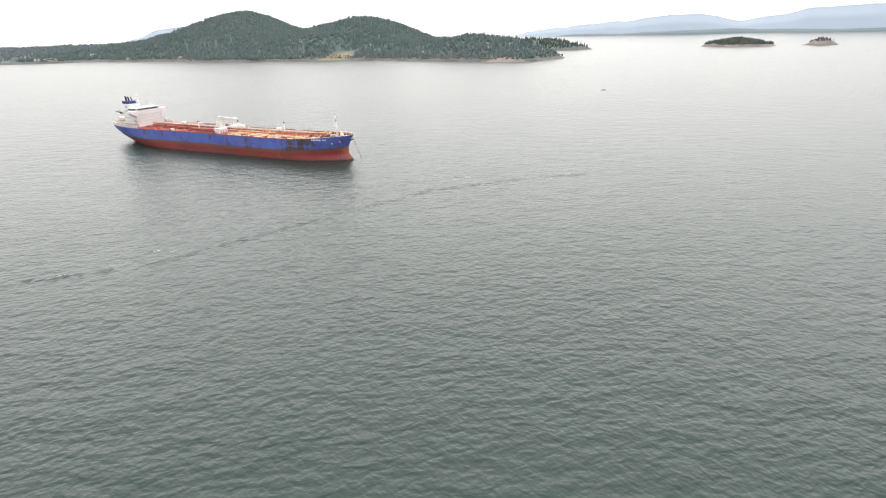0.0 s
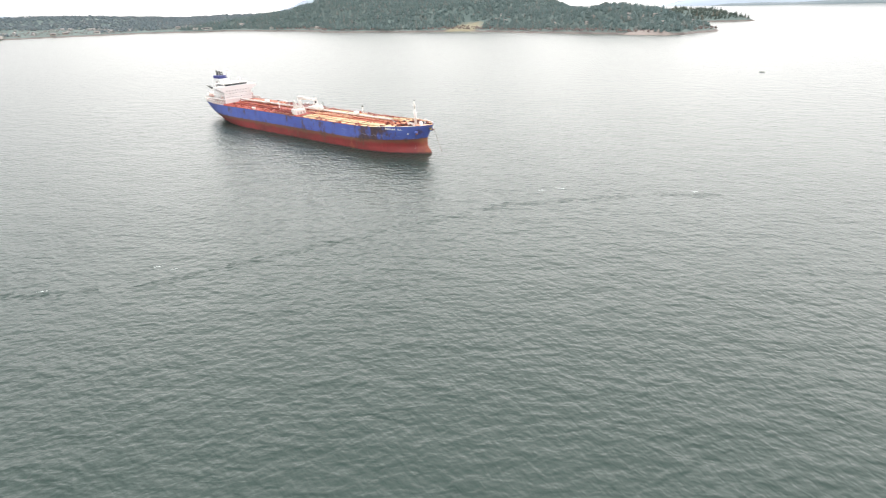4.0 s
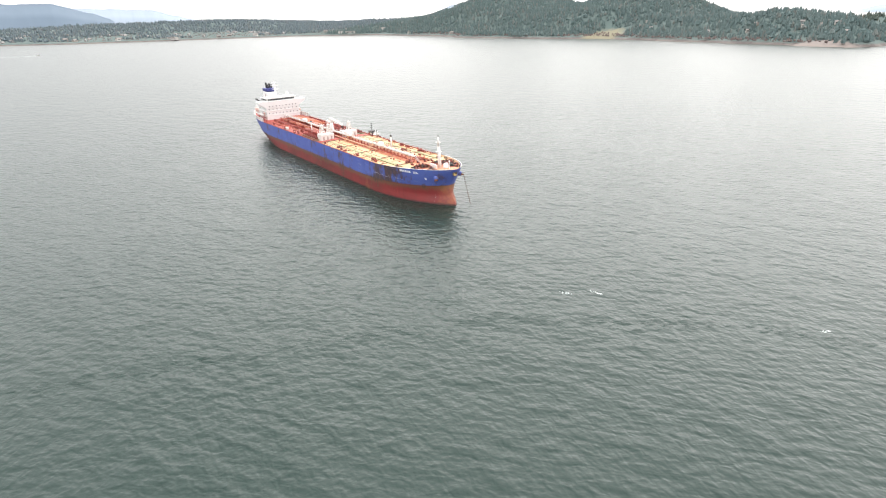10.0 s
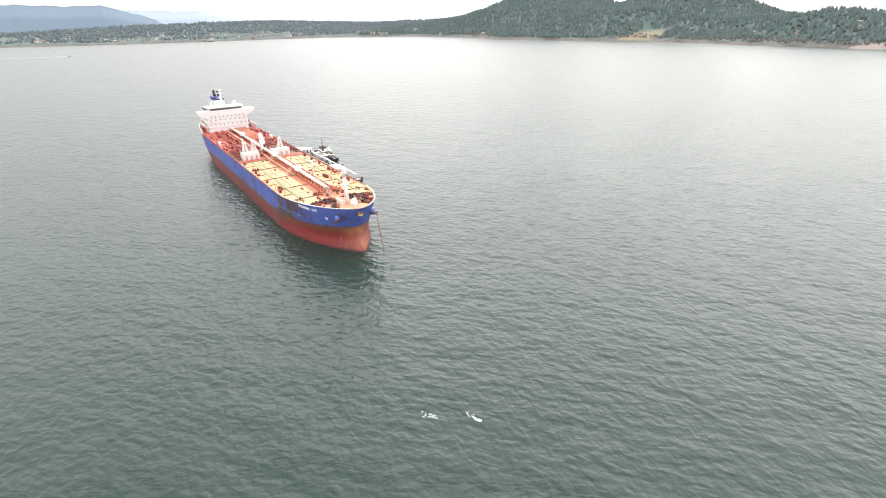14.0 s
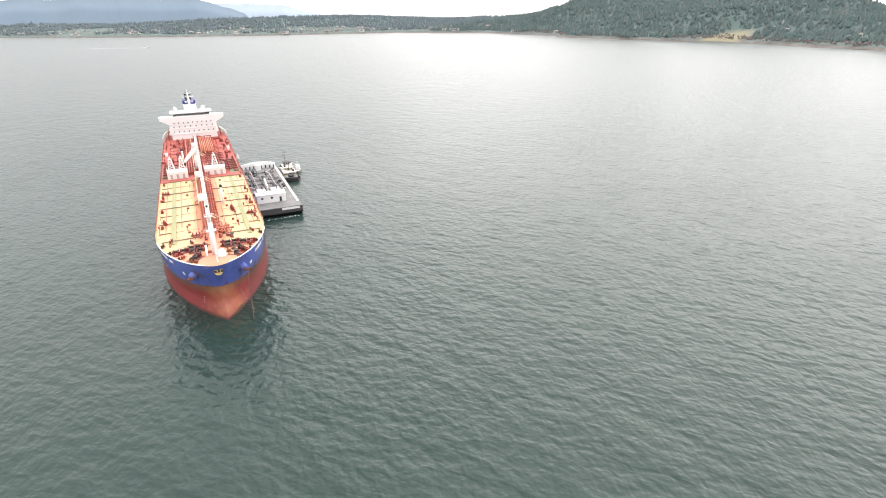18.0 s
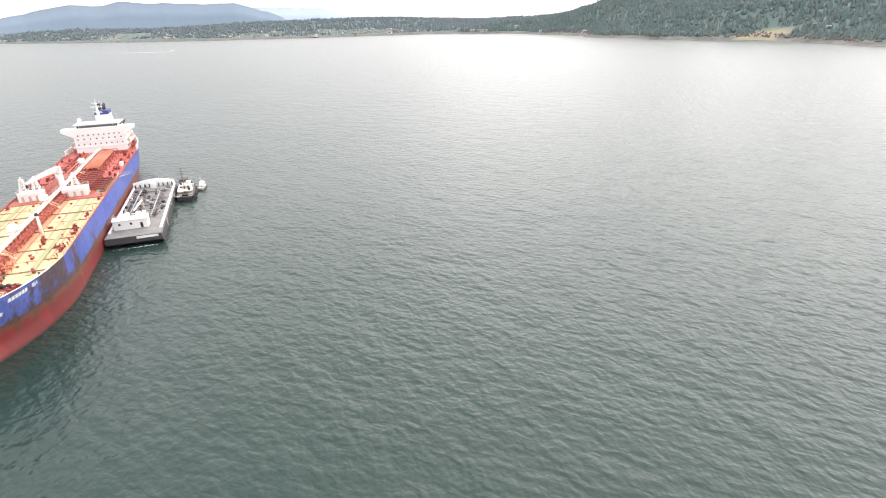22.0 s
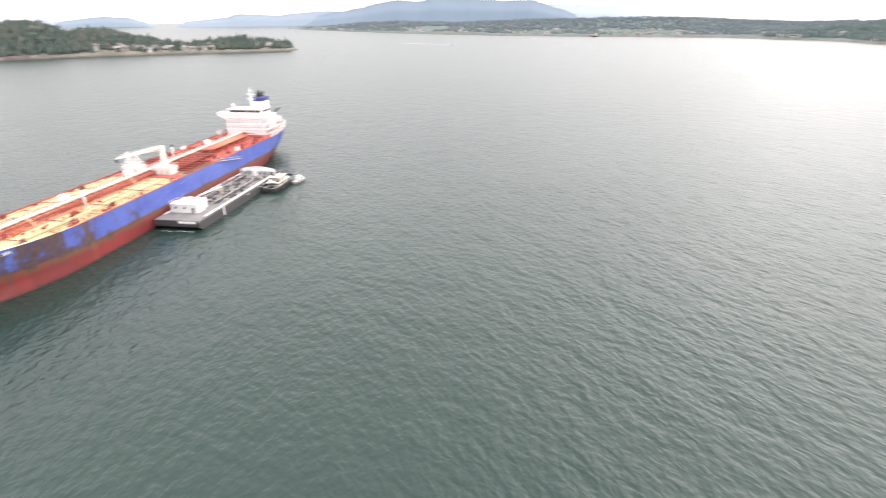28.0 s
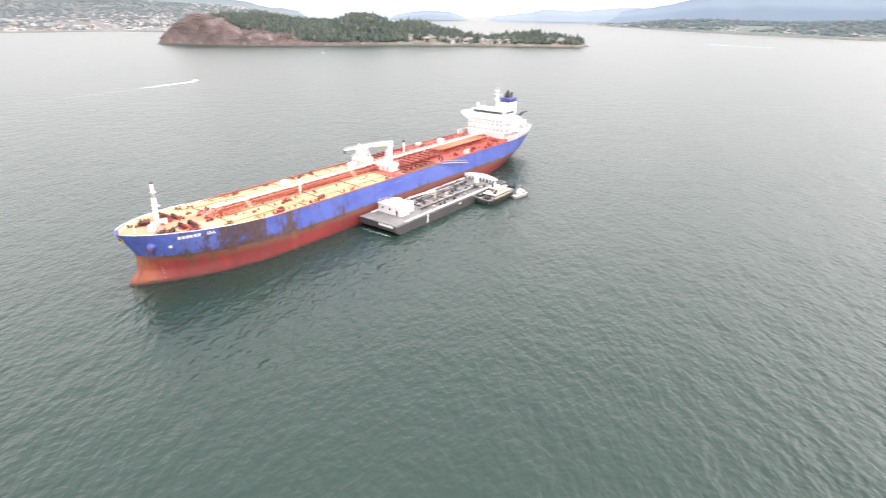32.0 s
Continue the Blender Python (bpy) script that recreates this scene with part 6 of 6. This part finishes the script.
for x, y, h in ((-190, 4, 3.2), (-190, -3, 2.6), (-197.5, 8, 3.4), (-197.5, -8, 3.8)):
    ae = thing("whip_aerial", "thin white whip aerial on the wheelhouse roof", "aerial", (x, y, 27.6), 0, "aerials")
    part("rod", tube(B(), (0, 0, 0), (0, 0, h), 0.06, 0.03, 5), m_white, ae)

for s in (-1, 1):
    c = thing("stores_crane", "dark jib crane folded down behind the bridge", "crane", (-211, s * 7.6, 20.2), 0, "stores cranes")
    part("post", tube(B(), (0, 0, 0), (0, 0, 3.2), 0.4, 0.35, 10), m_white, c)
    bm = B()
    tube(bm, (0, 0, 3.3), (-5.0, s * 0.8, 4.6), 0.5, 0.3, 6)
    tube(bm, (0.4, 0, 3.6), (0.2, s * 1.6, 5.4), 0.3, 0.2, 6)
    block(bm, -0.8, 1.2, -0.5, 0.5, 2.6, 3.8, 0.15)
    part("jib", bm, m_black, c)

# ---- the bunker barge alongside ----
BX = -111.6
barge = thing("tank_barge", "grey flat-decked tank barge with black hull alongside the tanker", "barge", (BX, 26.0, 0))
L2, W2, BD = 35.4, 9.2, 3.8
bm = B()
prof = ((-L2, -1.0), (-L2, BD), (L2, BD), (L2, 1.6), (L2 - 1.2, 0.8), (L2 - 4.5, -1.0))
for y in (-W2, W2):
    [bm.verts.new((x, y, z)) for x, z in prof]
bm.verts.ensure_lookup_table()
n = len(prof)
bm.faces.new(bm.verts[:n]), bm.faces.new(bm.verts[n:][::-1])
for i in range(n):
    bm.faces.new((bm.verts[i], bm.verts[n + i], bm.verts[n + (i + 1) % n], bm.verts[(i + 1) % n]))
bmesh.ops.recalc_face_normals(bm, faces=bm.faces)
part("hull", bm, m_bargehull, barge, "black box hull with a raked head")
part("deck", block(B(), -L2 + 0.3, L2 - 0.3, -W2 + 0.3, W2 - 0.3, BD - 0.2, BD + 0.05), m_bargedeck, barge, "worn grey steel deck")
for s in (-1, 1):
    part("side_coaming", block(B(), -L2 + 1, L2 - 6, s * (W2 - 0.75) - 0.45, s * (W2 - 0.75) + 0.45, BD, BD + 0.3, 0.05), m_white, barge, "white painted side strip")
    part("sheer_strip", block(B(), -L2, L2, s * W2 - 0.06, s * W2 + 0.06, BD - 0.5, BD + 0.02), m_bargedeck, barge, "grey sheer strake")
part("side_mark", block(B(), 16.6, 17.4, W2 + 0.06, W2 + 0.12, 0.2, BD - 0.1), m_white, barge, "white vertical stripe on the side")
part("head_plate", block(B(), L2 - 0.1, L2 + 0.08, 1.0, W2 - 1.2, BD - 1.0, BD - 0.1), m_white, barge)
part("head_deck", block(B(), L2 - 6, L2 - 0.2, -W2 + 0.5, W2 - 0.5, BD + 0.05, BD + 0.12), m_bargedeck, barge, "worn grey head deck")
dh = thing("barge_deckhouse", "low white deckhouse across the barge's forward deck", "deck house", (BX + 24.2, 24.4, BD))
body = part("body", block(B(), -2.4, 2.4, -5.8, 5.8, 0, 3.4, 0.12), m_white, dh)
part("roof", block(B(), -2.6, 2.6, -6.0, 6.0, 3.4, 3.6), m_white, dh)
part("roof_rail", rail([(-2.4, -5.8, 3.6), (2.4, -5.8, 3.6), (2.4, 5.8, 3.6), (-2.4, 5.8, 3.6), (-2.4, -5.8, 3.6)], 1.3, 0.04, 1.0, 2), m_white, dh)
for y in (-2.6, 2.2):
    part("roof_vent", tube(B(), (0, y, 3.6), (0, y, 4.4), 0.5, 0.4, 10), m_white, dh, "", True)
part("roof_pole", tube(B(), (0.5, -0.6, 3.6), (0.5, -0.6, 7.4), 0.06, n=5), m_white, dh)
part("door", block(B(), 2.4, 2.46, 3.2, 4.1, 0.2, 2.2), m_black, body)
for y in (-3.6, 0.2):
    part("window", block(B(), 2.4, 2.45, y - 0.4, y + 0.4, 1.7, 2.5), m_glass, body)
for y in (-3.0, 2.8):
    g = thing("generator_box", "white machinery housing with a dark grille behind the deckhouse", "machinery", (BX + 19.5, 24.4 + y, BD), 0, "generator housings")
    part("housing", block(B(), -1.9, 1.9, -1.7, 1.7, 0, 3.9, 0.1), m_white, g)
    part("grille", block(B(), -1.94, -1.9, -1.2, 1.2, 1.0, 3.0), m_black, g)
    part("exhaust", tube(B(), (0.6, 0.5, 3.8), (0.6, 0.5, 5.4), 0.18, n=8), m_black, g)
for k, (y, r, x0, x1, mt) in enumerate(((-5.6, 0.25, -25, 16, m_black), (-4.4, 0.22, -25, 16, m_catwalk), (3.6, 0.22, -21, 16, m_catwalk), (5.0, 0.25, -25, 16, m_black), (-1.5, 0.2, -23, 11, m_black))):
    part("deck_pipe", tube(B(), (x0, y, BD + 0.7), (x1, y, BD + 0.7), r, n=8), mt, barge, "", True)
for x in (-22, -15, -8, -1, 6, 13):
    bm = B()
    tube(bm, (x, -6.2, BD + 0.55), (x, 6.0, BD + 0.55), 0.2, n=8)
    for y in (-5.6, -2, 2, 5.0):
        tube(bm, (x, y, BD), (x, y, BD + 1.2), 0.16, n=6)
        tube(bm, (x, y - 0.35, BD + 1.25), (x, y + 0.35, BD + 1.25), 0.06, n=5)
    part("cross_pipe", bm, m_bargehull if x % 3 else m_catwalk, barge)
bc = thing("hose_crane", "slim white knuckle crane lying along the barge deck", "crane", (BX + 0, 25.2, BD))
part("post", tube(B(), (0, 0, 0), (0, 0, 3.2), 0.55, 0.45, 10), m_tughouse, bc)
bm = B()
tube(bm, (0, 0, 3.1), (16.0, -0.6, 3.9), 0.42, 0.28, 8)
part("boom", bm, m_white_clean, bc)
part("ram", tube(B(), (0.4, 0, 1.6), (5.0, -0.2, 2.9), 0.16, n=6), m_tughouse, bc)
rng = random.Random(9)
for k in range(44):
    x, y = rng.uniform(-27, 15), rng.choice((-6.6, -3.0, 0.4, 2.2, 6.4)) + rng.uniform(-0.6, 0.6)
    f = thing("deck_fitting", "small dark deck fitting on the barge", "fitting", (BX + x, 26 + y, BD), rng.uniform(0, 90), "barge deck fittings")
    bm = B()
    if k % 2:
        block(bm, -0.7, 0.7, -0.45, 0.45, 0, 0.9, 0.08)
        tube(bm, (0, 0, 0.9), (0, 0, 1.3), 0.12, n=6)
    else:
        tube(bm, (0, 0, 0), (0, 0, 0.8), 0.5, n=10)
        tube(bm, (0, 0, 0.8), (0, 0, 0.95), 0.6, n=10)
    part("casting", bm, rng.choice((m_black, m_bargehull, m_catwalk)), f)
# white wind wall at the aft end, with hung fenders
ww = thing("wave_wall", "tall white curved bulwark wall across the barge's after end", "bulwark", (BX - 32.0, 26, BD))


def wall_top(y):
    return 2.1 + 1.1 * math.cos(math.pi * y / 19)


bm = B()
for k in range(12):
    y0, y1 = -8.6 + 17.2 * k / 12, -8.6 + 17.2 * (k + 1) / 12
    x0, x1 = 1.2 * math.cos(math.pi * y0 / 20), 1.2 * math.cos(math.pi * y1 / 20)
    v = [bm.verts.new(p) for p in ((-x0, y0, 0), (-x1, y1, 0), (-x1 - 0.7, y1, wall_top(y1)), (-x0 - 0.7, y0, wall_top(y0)))]
    w = [bm.verts.new(p) for p in ((-x0 - 2.2, y0, 0), (-x1 - 2.2, y1, 0), (-x1 - 1.4, y1, wall_top(y1)), (-x0 - 1.4, y0, wall_top(y0)))]
    bm.faces.new(v[::-1]), bm.faces.new(w), bm.faces.new((v[3], v[2], w[2], w[3]))
    if k == 0:
        bm.faces.new((v[0], v[3], w[3], w[0]))
    if k == 11:
        bm.faces.new((v[1], w[1], w[2], v[2]))
bmesh.ops.remove_doubles(bm, verts=bm.verts, dist=0.01)
bmesh.ops.recalc_face_normals(bm, faces=bm.faces)
part("wall", bm, m_white_clean, ww)
for k in range(9):
    y = -7.6 + 1.9 * k
    part("stiffener", block(B(), -1.3 * math.cos(math.pi * y / 20) + 0.1, -1.0 * math.cos(math.pi * y / 20) + 0.5, y - 0.25, y + 0.25, 0, 1.5), m_black, ww)
part("locker", block(B(), 1.6, 3.0, -1.2, 1.2, 0, 2.6, 0.1), m_white, ww)
for x0 in (-22.0, -20.9, -19.6, -5.0, -4.0):
    part("side_lettering", block(B(), x0, x0 + 0.7, W2 + 0.06, W2 + 0.1, BD - 1.5, BD - 0.9), m_white, barge)
for k in range(11):
    y = -8.0 + 1.6 * k
    part("wall_frame", block(B(), -0.2 - 1.2 * math.cos(math.pi * y / 20), 0.12 - 1.2 * math.cos(math.pi * y / 20), y - 0.12, y + 0.12, 0, wall_top(y) + 0.35), m_white, ww)
for k in range(4):
    x = -24 + 16 * k
    t = thing("floating_fender", "large black rubber fender between barge and tanker", "fender", (BX + x, 16.5, 0.9), 0, "floating fenders")
    part("body", tube(B(), (-2, 0, 0), (2, 0, 0), 0.55, n=12), m_rubber, t)


# ---- tug and launch ----
def boat_hull(length, beam, sheer, low, taper=0.62):
    """A boat's hull with a pointed bow ahead (+x) and a square stern."""
    bm = B()
    cols = []
    for k in range(15):
        u = k / 14
        x = -length / 2 + length * u
        w = beam / 2 * (0.82 + 0.18 * min(1, u * 4)) * (1 if u < taper else math.cos((u - taper) / (1 - taper) * math.pi / 2) ** 0.75)
        top = sheer * (0.72 + 0.5 * max(0, u - 0.35) ** 1.5)
        cols.append([bm.verts.new(p) for p in ((x, -max(w, 0.02), top), (x - 0.1 * u, -max(w * 0.93, 0.02), 0.1), (x - 0.6 * u, -max(w * 0.6, 0.01), low), (x - 0.6 * u, max(w * 0.6, 0.01), low), (x - 0.1 * u, max(w * 0.93, 0.02), 0.1), (x, max(w, 0.02), top))])
    for a, b in zip(cols, cols[1:]):
        for i in range(5):
            bm.faces.new((a[i], b[i], b[i + 1], a[i + 1]))
    bm.faces.new(cols[0])
    deck = B()
    dc = [[deck.verts.new((c[0].co.x, c[0].co.y * 0.96, c[0].co.z - 0.45)), deck.verts.new((c[5].co.x, c[5].co.y * 0.96, c[5].co.z - 0.45))] for c in cols]
    for a, b in zip(dc, dc[1:]):
        deck.faces.new((a[0], b[0], b[1], a[1]))
    bmesh.ops.recalc_face_normals(bm, faces=bm.faces)
    return bm, deck


tug = thing("tugboat", "dark-hulled tug with a cream deckhouse moored beside the barge", "tug", (-138.5, 39.6, 0), 180)
hb, dk = boat_hull(24, 7.8, 3.0, -1.2)
part("hull", hb, m_bargehull, tug, "", True)
part("deck", dk, m_bargedeck, tug)
part("lower_house", block(B(), -7.0, 4.6, -2.8, 2.8, 1.6, 3.4, 0.15), m_tughouse, tug)
part("house_band", block(B(), -7.04, 4.64, -2.84, 2.84, 2.5, 2.8), m_black, tug, "dark band round the deckhouse")
part("boat_deck", block(B(), -7.6, 5.2, -3.2, 3.2, 3.4, 3.58), m_white, tug, "white boat deck edge")
part("upper_house", block(B(), -4.2, 3.4, -2.1, 2.1, 3.58, 5.2, 0.15), m_tughouse, tug)
wheel = part("wheelhouse", block(B(), 0.2, 3.0, -1.5, 1.5, 5.3, 7.0, 0.15), m_tughouse, tug)
part("roof", block(B(), -0.1, 3.4, -1.8, 1.8, 7.0, 7.15), m_bargehull, tug, "dark wheelhouse roof")
part("upper_deck", block(B(), -4.6, 3.8, -2.4, 2.4, 5.2, 5.3), m_white, tug)
for s in (-1, 1):
    for k in range(3):
        part("window", block(B(), 0.35 + 0.9 * k, 1.1 + 0.9 * k, s * 1.52 - 0.03, s * 1.52 + 0.03, 5.9, 6.7), m_glass, wheel)
    for k in range(4):
        part("porthole", tube(B(), (-5.2 + 2.2 * k, s * 2.8, 3.1), (-5.2 + 2.2 * k, s * 2.88, 3.1), 0.22, n=10), m_glass, tug)
    part("upper_rail", rail([(-7.4, s * 3.1, 3.58), (-1.0, s * 3.1, 3.58), (5.0, s * 3.1, 3.58)], 1.6, 0.04, 1.0, 2), m_black, tug)
    part("life_ring_box", block(B(), -6.6, -5.2, s * 1.9 - 0.5, s * 1.9 + 0.5, 3.58, 4.5, 0.1), m_white if s > 0 else m_black, tug)
for k in range(3):
    part("window", block(B(), 3.0, 3.06, -1.35 + 0.95 * k, -0.6 + 0.95 * k, 5.9, 6.7), m_glass, wheel)
    part("window", block(B(), 0.14, 0.2, -1.35 + 0.95 * k, -0.6 + 0.95 * k, 5.9, 6.7), m_glass, wheel)
for y in (-1.4, 0.2, 1.6):
    part("house_window", block(B(), -4.26, -4.2, y - 0.35, y + 0.35, 4.1, 4.8), m_glass, tug)
part("house_door", block(B(), -7.07, -7.0, -0.4, 0.4, 1.7, 3.3), m_black, tug)
bm = B()
tube(bm, (0.0, 0.6, 7.1), (0.0, 0.6, 12.4), 0.16, 0.07, 8)
tube(bm, (0.0, -0.6, 10.6), (0.0, 1.8, 10.6), 0.07, n=6)
tube(bm, (0.0, -0.2, 12.0), (0.0, 1.4, 12.0), 0.07, n=6)
block(bm, -0.5, 1.0, 0.0, 1.2, 9.2, 9.35)
part("mast", bm, m_bargehull, tug, "dark signal mast")
part("bow_fender", tube(B(), (10.6, -2.0, 2.6), (10.6, 2.0, 2.6), 0.6, n=10), m_rubber, tug)
part("after_mast", tube(B(), (-5.2, 0, 3.6), (-5.2, 0, 7.8), 0.12, n=6), m_black, tug)
for s in (-1, 1):
    stack = part("exhaust_stack", tube(B(), (-2.6, s * 1.5, 5.2), (-2.6, s * 1.5, 7.2), 0.55, 0.5, 12), m_white if s < 0 else m_bargehull, tug, "", True)
    part("stack_cap", tube(B(), (-2.6, s * 1.5, 7.2), (-2.6, s * 1.5, 7.6), 0.4, 0.4, 10), m_black, stack)
part("tow_winch", tube(B(), (-9.0, -1.2, 2.3), (-9.0, 1.2, 2.3), 0.8, n=14), m_black, tug)
part("tow_bitt", tube(B(), (-10.4, -0.9, 2.7), (-10.4, 0.9, 2.7), 0.2, n=8), m_bargehull, tug)
for s in (-1, 1):
    for k in range(8):
        part("tyre", tube(B(), (-10.6 + 2.2 * k, s * 3.75, 1.2), (-10.6 + 2.2 * k, s * 4.1, 1.2), 0.75, n=12), m_rubber, tug)
for y in (-2.4, -0.8, 0.8, 2.4):
    part("tyre", tube(B(), (-12.0, y, 1.1), (-12.35, y, 1.1), 0.75, n=12), m_rubber, tug)
hw = thing("mooring_line", "pale rope from the tug to the barge", "rope", (0, 0, 0))
bm = B()
rope = [Vector((-127.6, 38.2, 2.5)).lerp(Vector((-124.5, 34.6, BD + 0.25)), u / 6) - Vector((0, 0, 0.35 * math.sin(math.pi * u / 6))) for u in range(7)]
for p, q in zip(rope, rope[1:]):
    tube(bm, tuple(p), tuple(q), 0.09, n=5)
part("rope", bm, m_white, hw)

launch = thing("launch", "small pale grey motor launch tied up beside the tug", "boat", (-146.8, 46.0, 0), 170)
hb, dk = boat_hull(9.5, 3.2, 1.5, -0.5)
part("hull", hb, m_catwalk, launch, "pale grey hull", True)
part("deck", dk, m_white, launch)
part("cabin", block(B(), -1.6, 2.0, -1.1, 1.1, 1.0, 2.5, 0.2), m_white_clean, launch)
part("flybridge", block(B(), -1.4, 0.8, -0.9, 0.9, 2.5, 3.3, 0.15), m_white_clean, launch)
part("window", block(B(), -1.0, 1.7, -1.13, 1.13, 1.7, 2.2), m_glass, launch)
bm = B()
tube(bm, (-0.8, 0, 3.2), (-0.8, 0, 6.2), 0.07, n=6)
tube(bm, (-0.8, -0.7, 5.0), (-0.8, 0.7, 5.0), 0.05, n=5)
part("mast", bm, m_white, launch)

# ---- small craft and foam ----
def speedboat(x, y, turn, size):
    b = thing("speedboat", "small white motor boat under way with a foaming wake", "boat", (x, y, 0), turn, "passing boats")
    hb, dk = boat_hull(size, size * 0.32, size * 0.15, -0.3)
    part("hull", hb, m_white_clean, b, "", True)
    part("deck", dk, m_white, b)
    part("cabin", block(B(), -size * 0.15, size * 0.18, -size * 0.1, size * 0.1, size * 0.1, size * 0.26, 0.15), m_white, b)
    part("windscreen", block(B(), size * 0.18, size * 0.19, -size * 0.09, size * 0.09, size * 0.15, size * 0.24), m_glass, b)
    return b


def foam(name, x, y, turn, long, wide, seed, label):
    """A broken strip of foam: many low uneven flecks just over the water."""
    rng = random.Random(seed)
    bm = B()
    n = int(14 + long * 1.6)
    for k in range(n):
        u = k / n
        cx, cy = -long * u + rng.uniform(-0.5, 0.5), rng.gauss(0, 1) * wide * (0.25 + 0.5 * u) * 0.5
        m = rng.randint(5, 8)
        r = rng.uniform(0.15, 0.6) * (0.3 + wide * 0.18) * (1 - 0.5 * u)
        ring = []
        for i in range(m):
            a = 6.283 * i / m
            q = r * rng.uniform(0.5, 1.3)
            ring.append(bm.verts.new((cx + q * 1.7 * math.cos(a), cy + q * 0.7 * math.sin(a), 0.02)))
        top = bm.verts.new((cx, cy, 0.1 + 0.1 * r))
        for i in range(m):
            bm.faces.new((ring[i], ring[(i + 1) % m], top))
    ob = part(name, bm, m_foam)
    ob.matrix_world = pose(x, y, 0.0, 0, 0, turn)
    return tagged(ob, label, "foam", kind="stuff")


speedboat(-285, -454, 194, 9)
foam("boat_wake", -281, -453, 194, 60, 13.0, 13, "white foaming wake trailing behind a motor boat")
foam("boat_wake", -281, -453, 194, 190, 3.0, 3, "white foaming wake trailing behind a motor boat")
speedboat(-1640, -80, 65, 12)
foam("boat_wake", -1634, -83, 65, 190, 16.0, 4, "long white wake of a distant fast boat")
speedboat(77, 476, 20, 6)
sail = thing("sailing_boat", "small white sailing boat with its mast bare", "boat", (-693, -702, 0), 30)
hb, dk = boat_hull(10, 3.2, 1.3, -0.4)
part("hull", hb, m_white_clean, sail, "", True)
part("deck", dk, m_white, sail)
part("mast", tube(B(), (0.5, 0, 0.8), (0.5, 0, 13), 0.09, n=6), m_white, sail)
part("boom", tube(B(), (0.5, 0, 2.2), (-3.8, 0, 2.2), 0.16, n=6), m_white, sail)
for k, (x, y, turn, long, wide) in enumerate(((86, -24, 40, 3, 1.6), (92, -17, 20, 4, 1.2), (141, 11, 60, 2.5, 1.4), (22, -166, 55, 2.5, 0.8), (10, -196, 60, 2.5, 0.7), (28, -164, 60, 2, 0.6))):
    foam("foam_patch", x, y, turn, long, wide, 20 + k, "small broken patch of white foam on the tide line")
foam("foam_patch", -75.2, 33, 90, 14, 1.6, 40, "foam lapping under the barge's raked head")


def ripple_line():
    """Short steep wavelets crowded along the line where two currents meet."""
    rng = random.Random(12)
    bm = B()
    xs, ys = (-12, 0, 34, 51, 66, 83, 107, 128, 150), (-240, -212, -171, -129, -88, -49, -25, -2, 12)
    for k in range(330):
        u = rng.uniform(0, 8)
        i = min(int(u), 7)
        t = u - i
        x, y = xs[i] + (xs[i + 1] - xs[i]) * t, ys[i] + (ys[i + 1] - ys[i]) * t
        off = rng.gauss(0, 1.3)
        x, y = x - off * 0.86 + rng.uniform(-1, 1), y + off * 0.5
        a = radians(rng.gauss(62, 16))
        l, w, h = rng.uniform(1.0, 2.8), rng.uniform(0.25, 0.5), rng.uniform(0.1, 0.22)
        c, s = math.cos(a), math.sin(a)
        pts = [bm.verts.new((x + c * p * l - s * q * w, y + s * p * l + c * q * w, z)) for p, q, z in ((-1, 0, -0.02), (-0.4, -1, -0.02), (0.4, -1, -0.02), (1, 0, -0.02), (0.4, 1, -0.02), (-0.4, 1, -0.02), (-0.4, 0.2, h), (0.4, 0.2, h))]
        for f in ((0, 1, 6), (1, 2, 7, 6), (2, 3, 7), (3, 4, 7), (4, 5, 6, 7), (5, 0, 6)):
            bm.faces.new([pts[q] for q in f])
    ob = part("ripple_line", bm, m_sea, None, "", True)
    return tagged(ob, "line of short steep ripples where currents meet", "ripples", kind="stuff")


ripple_line()
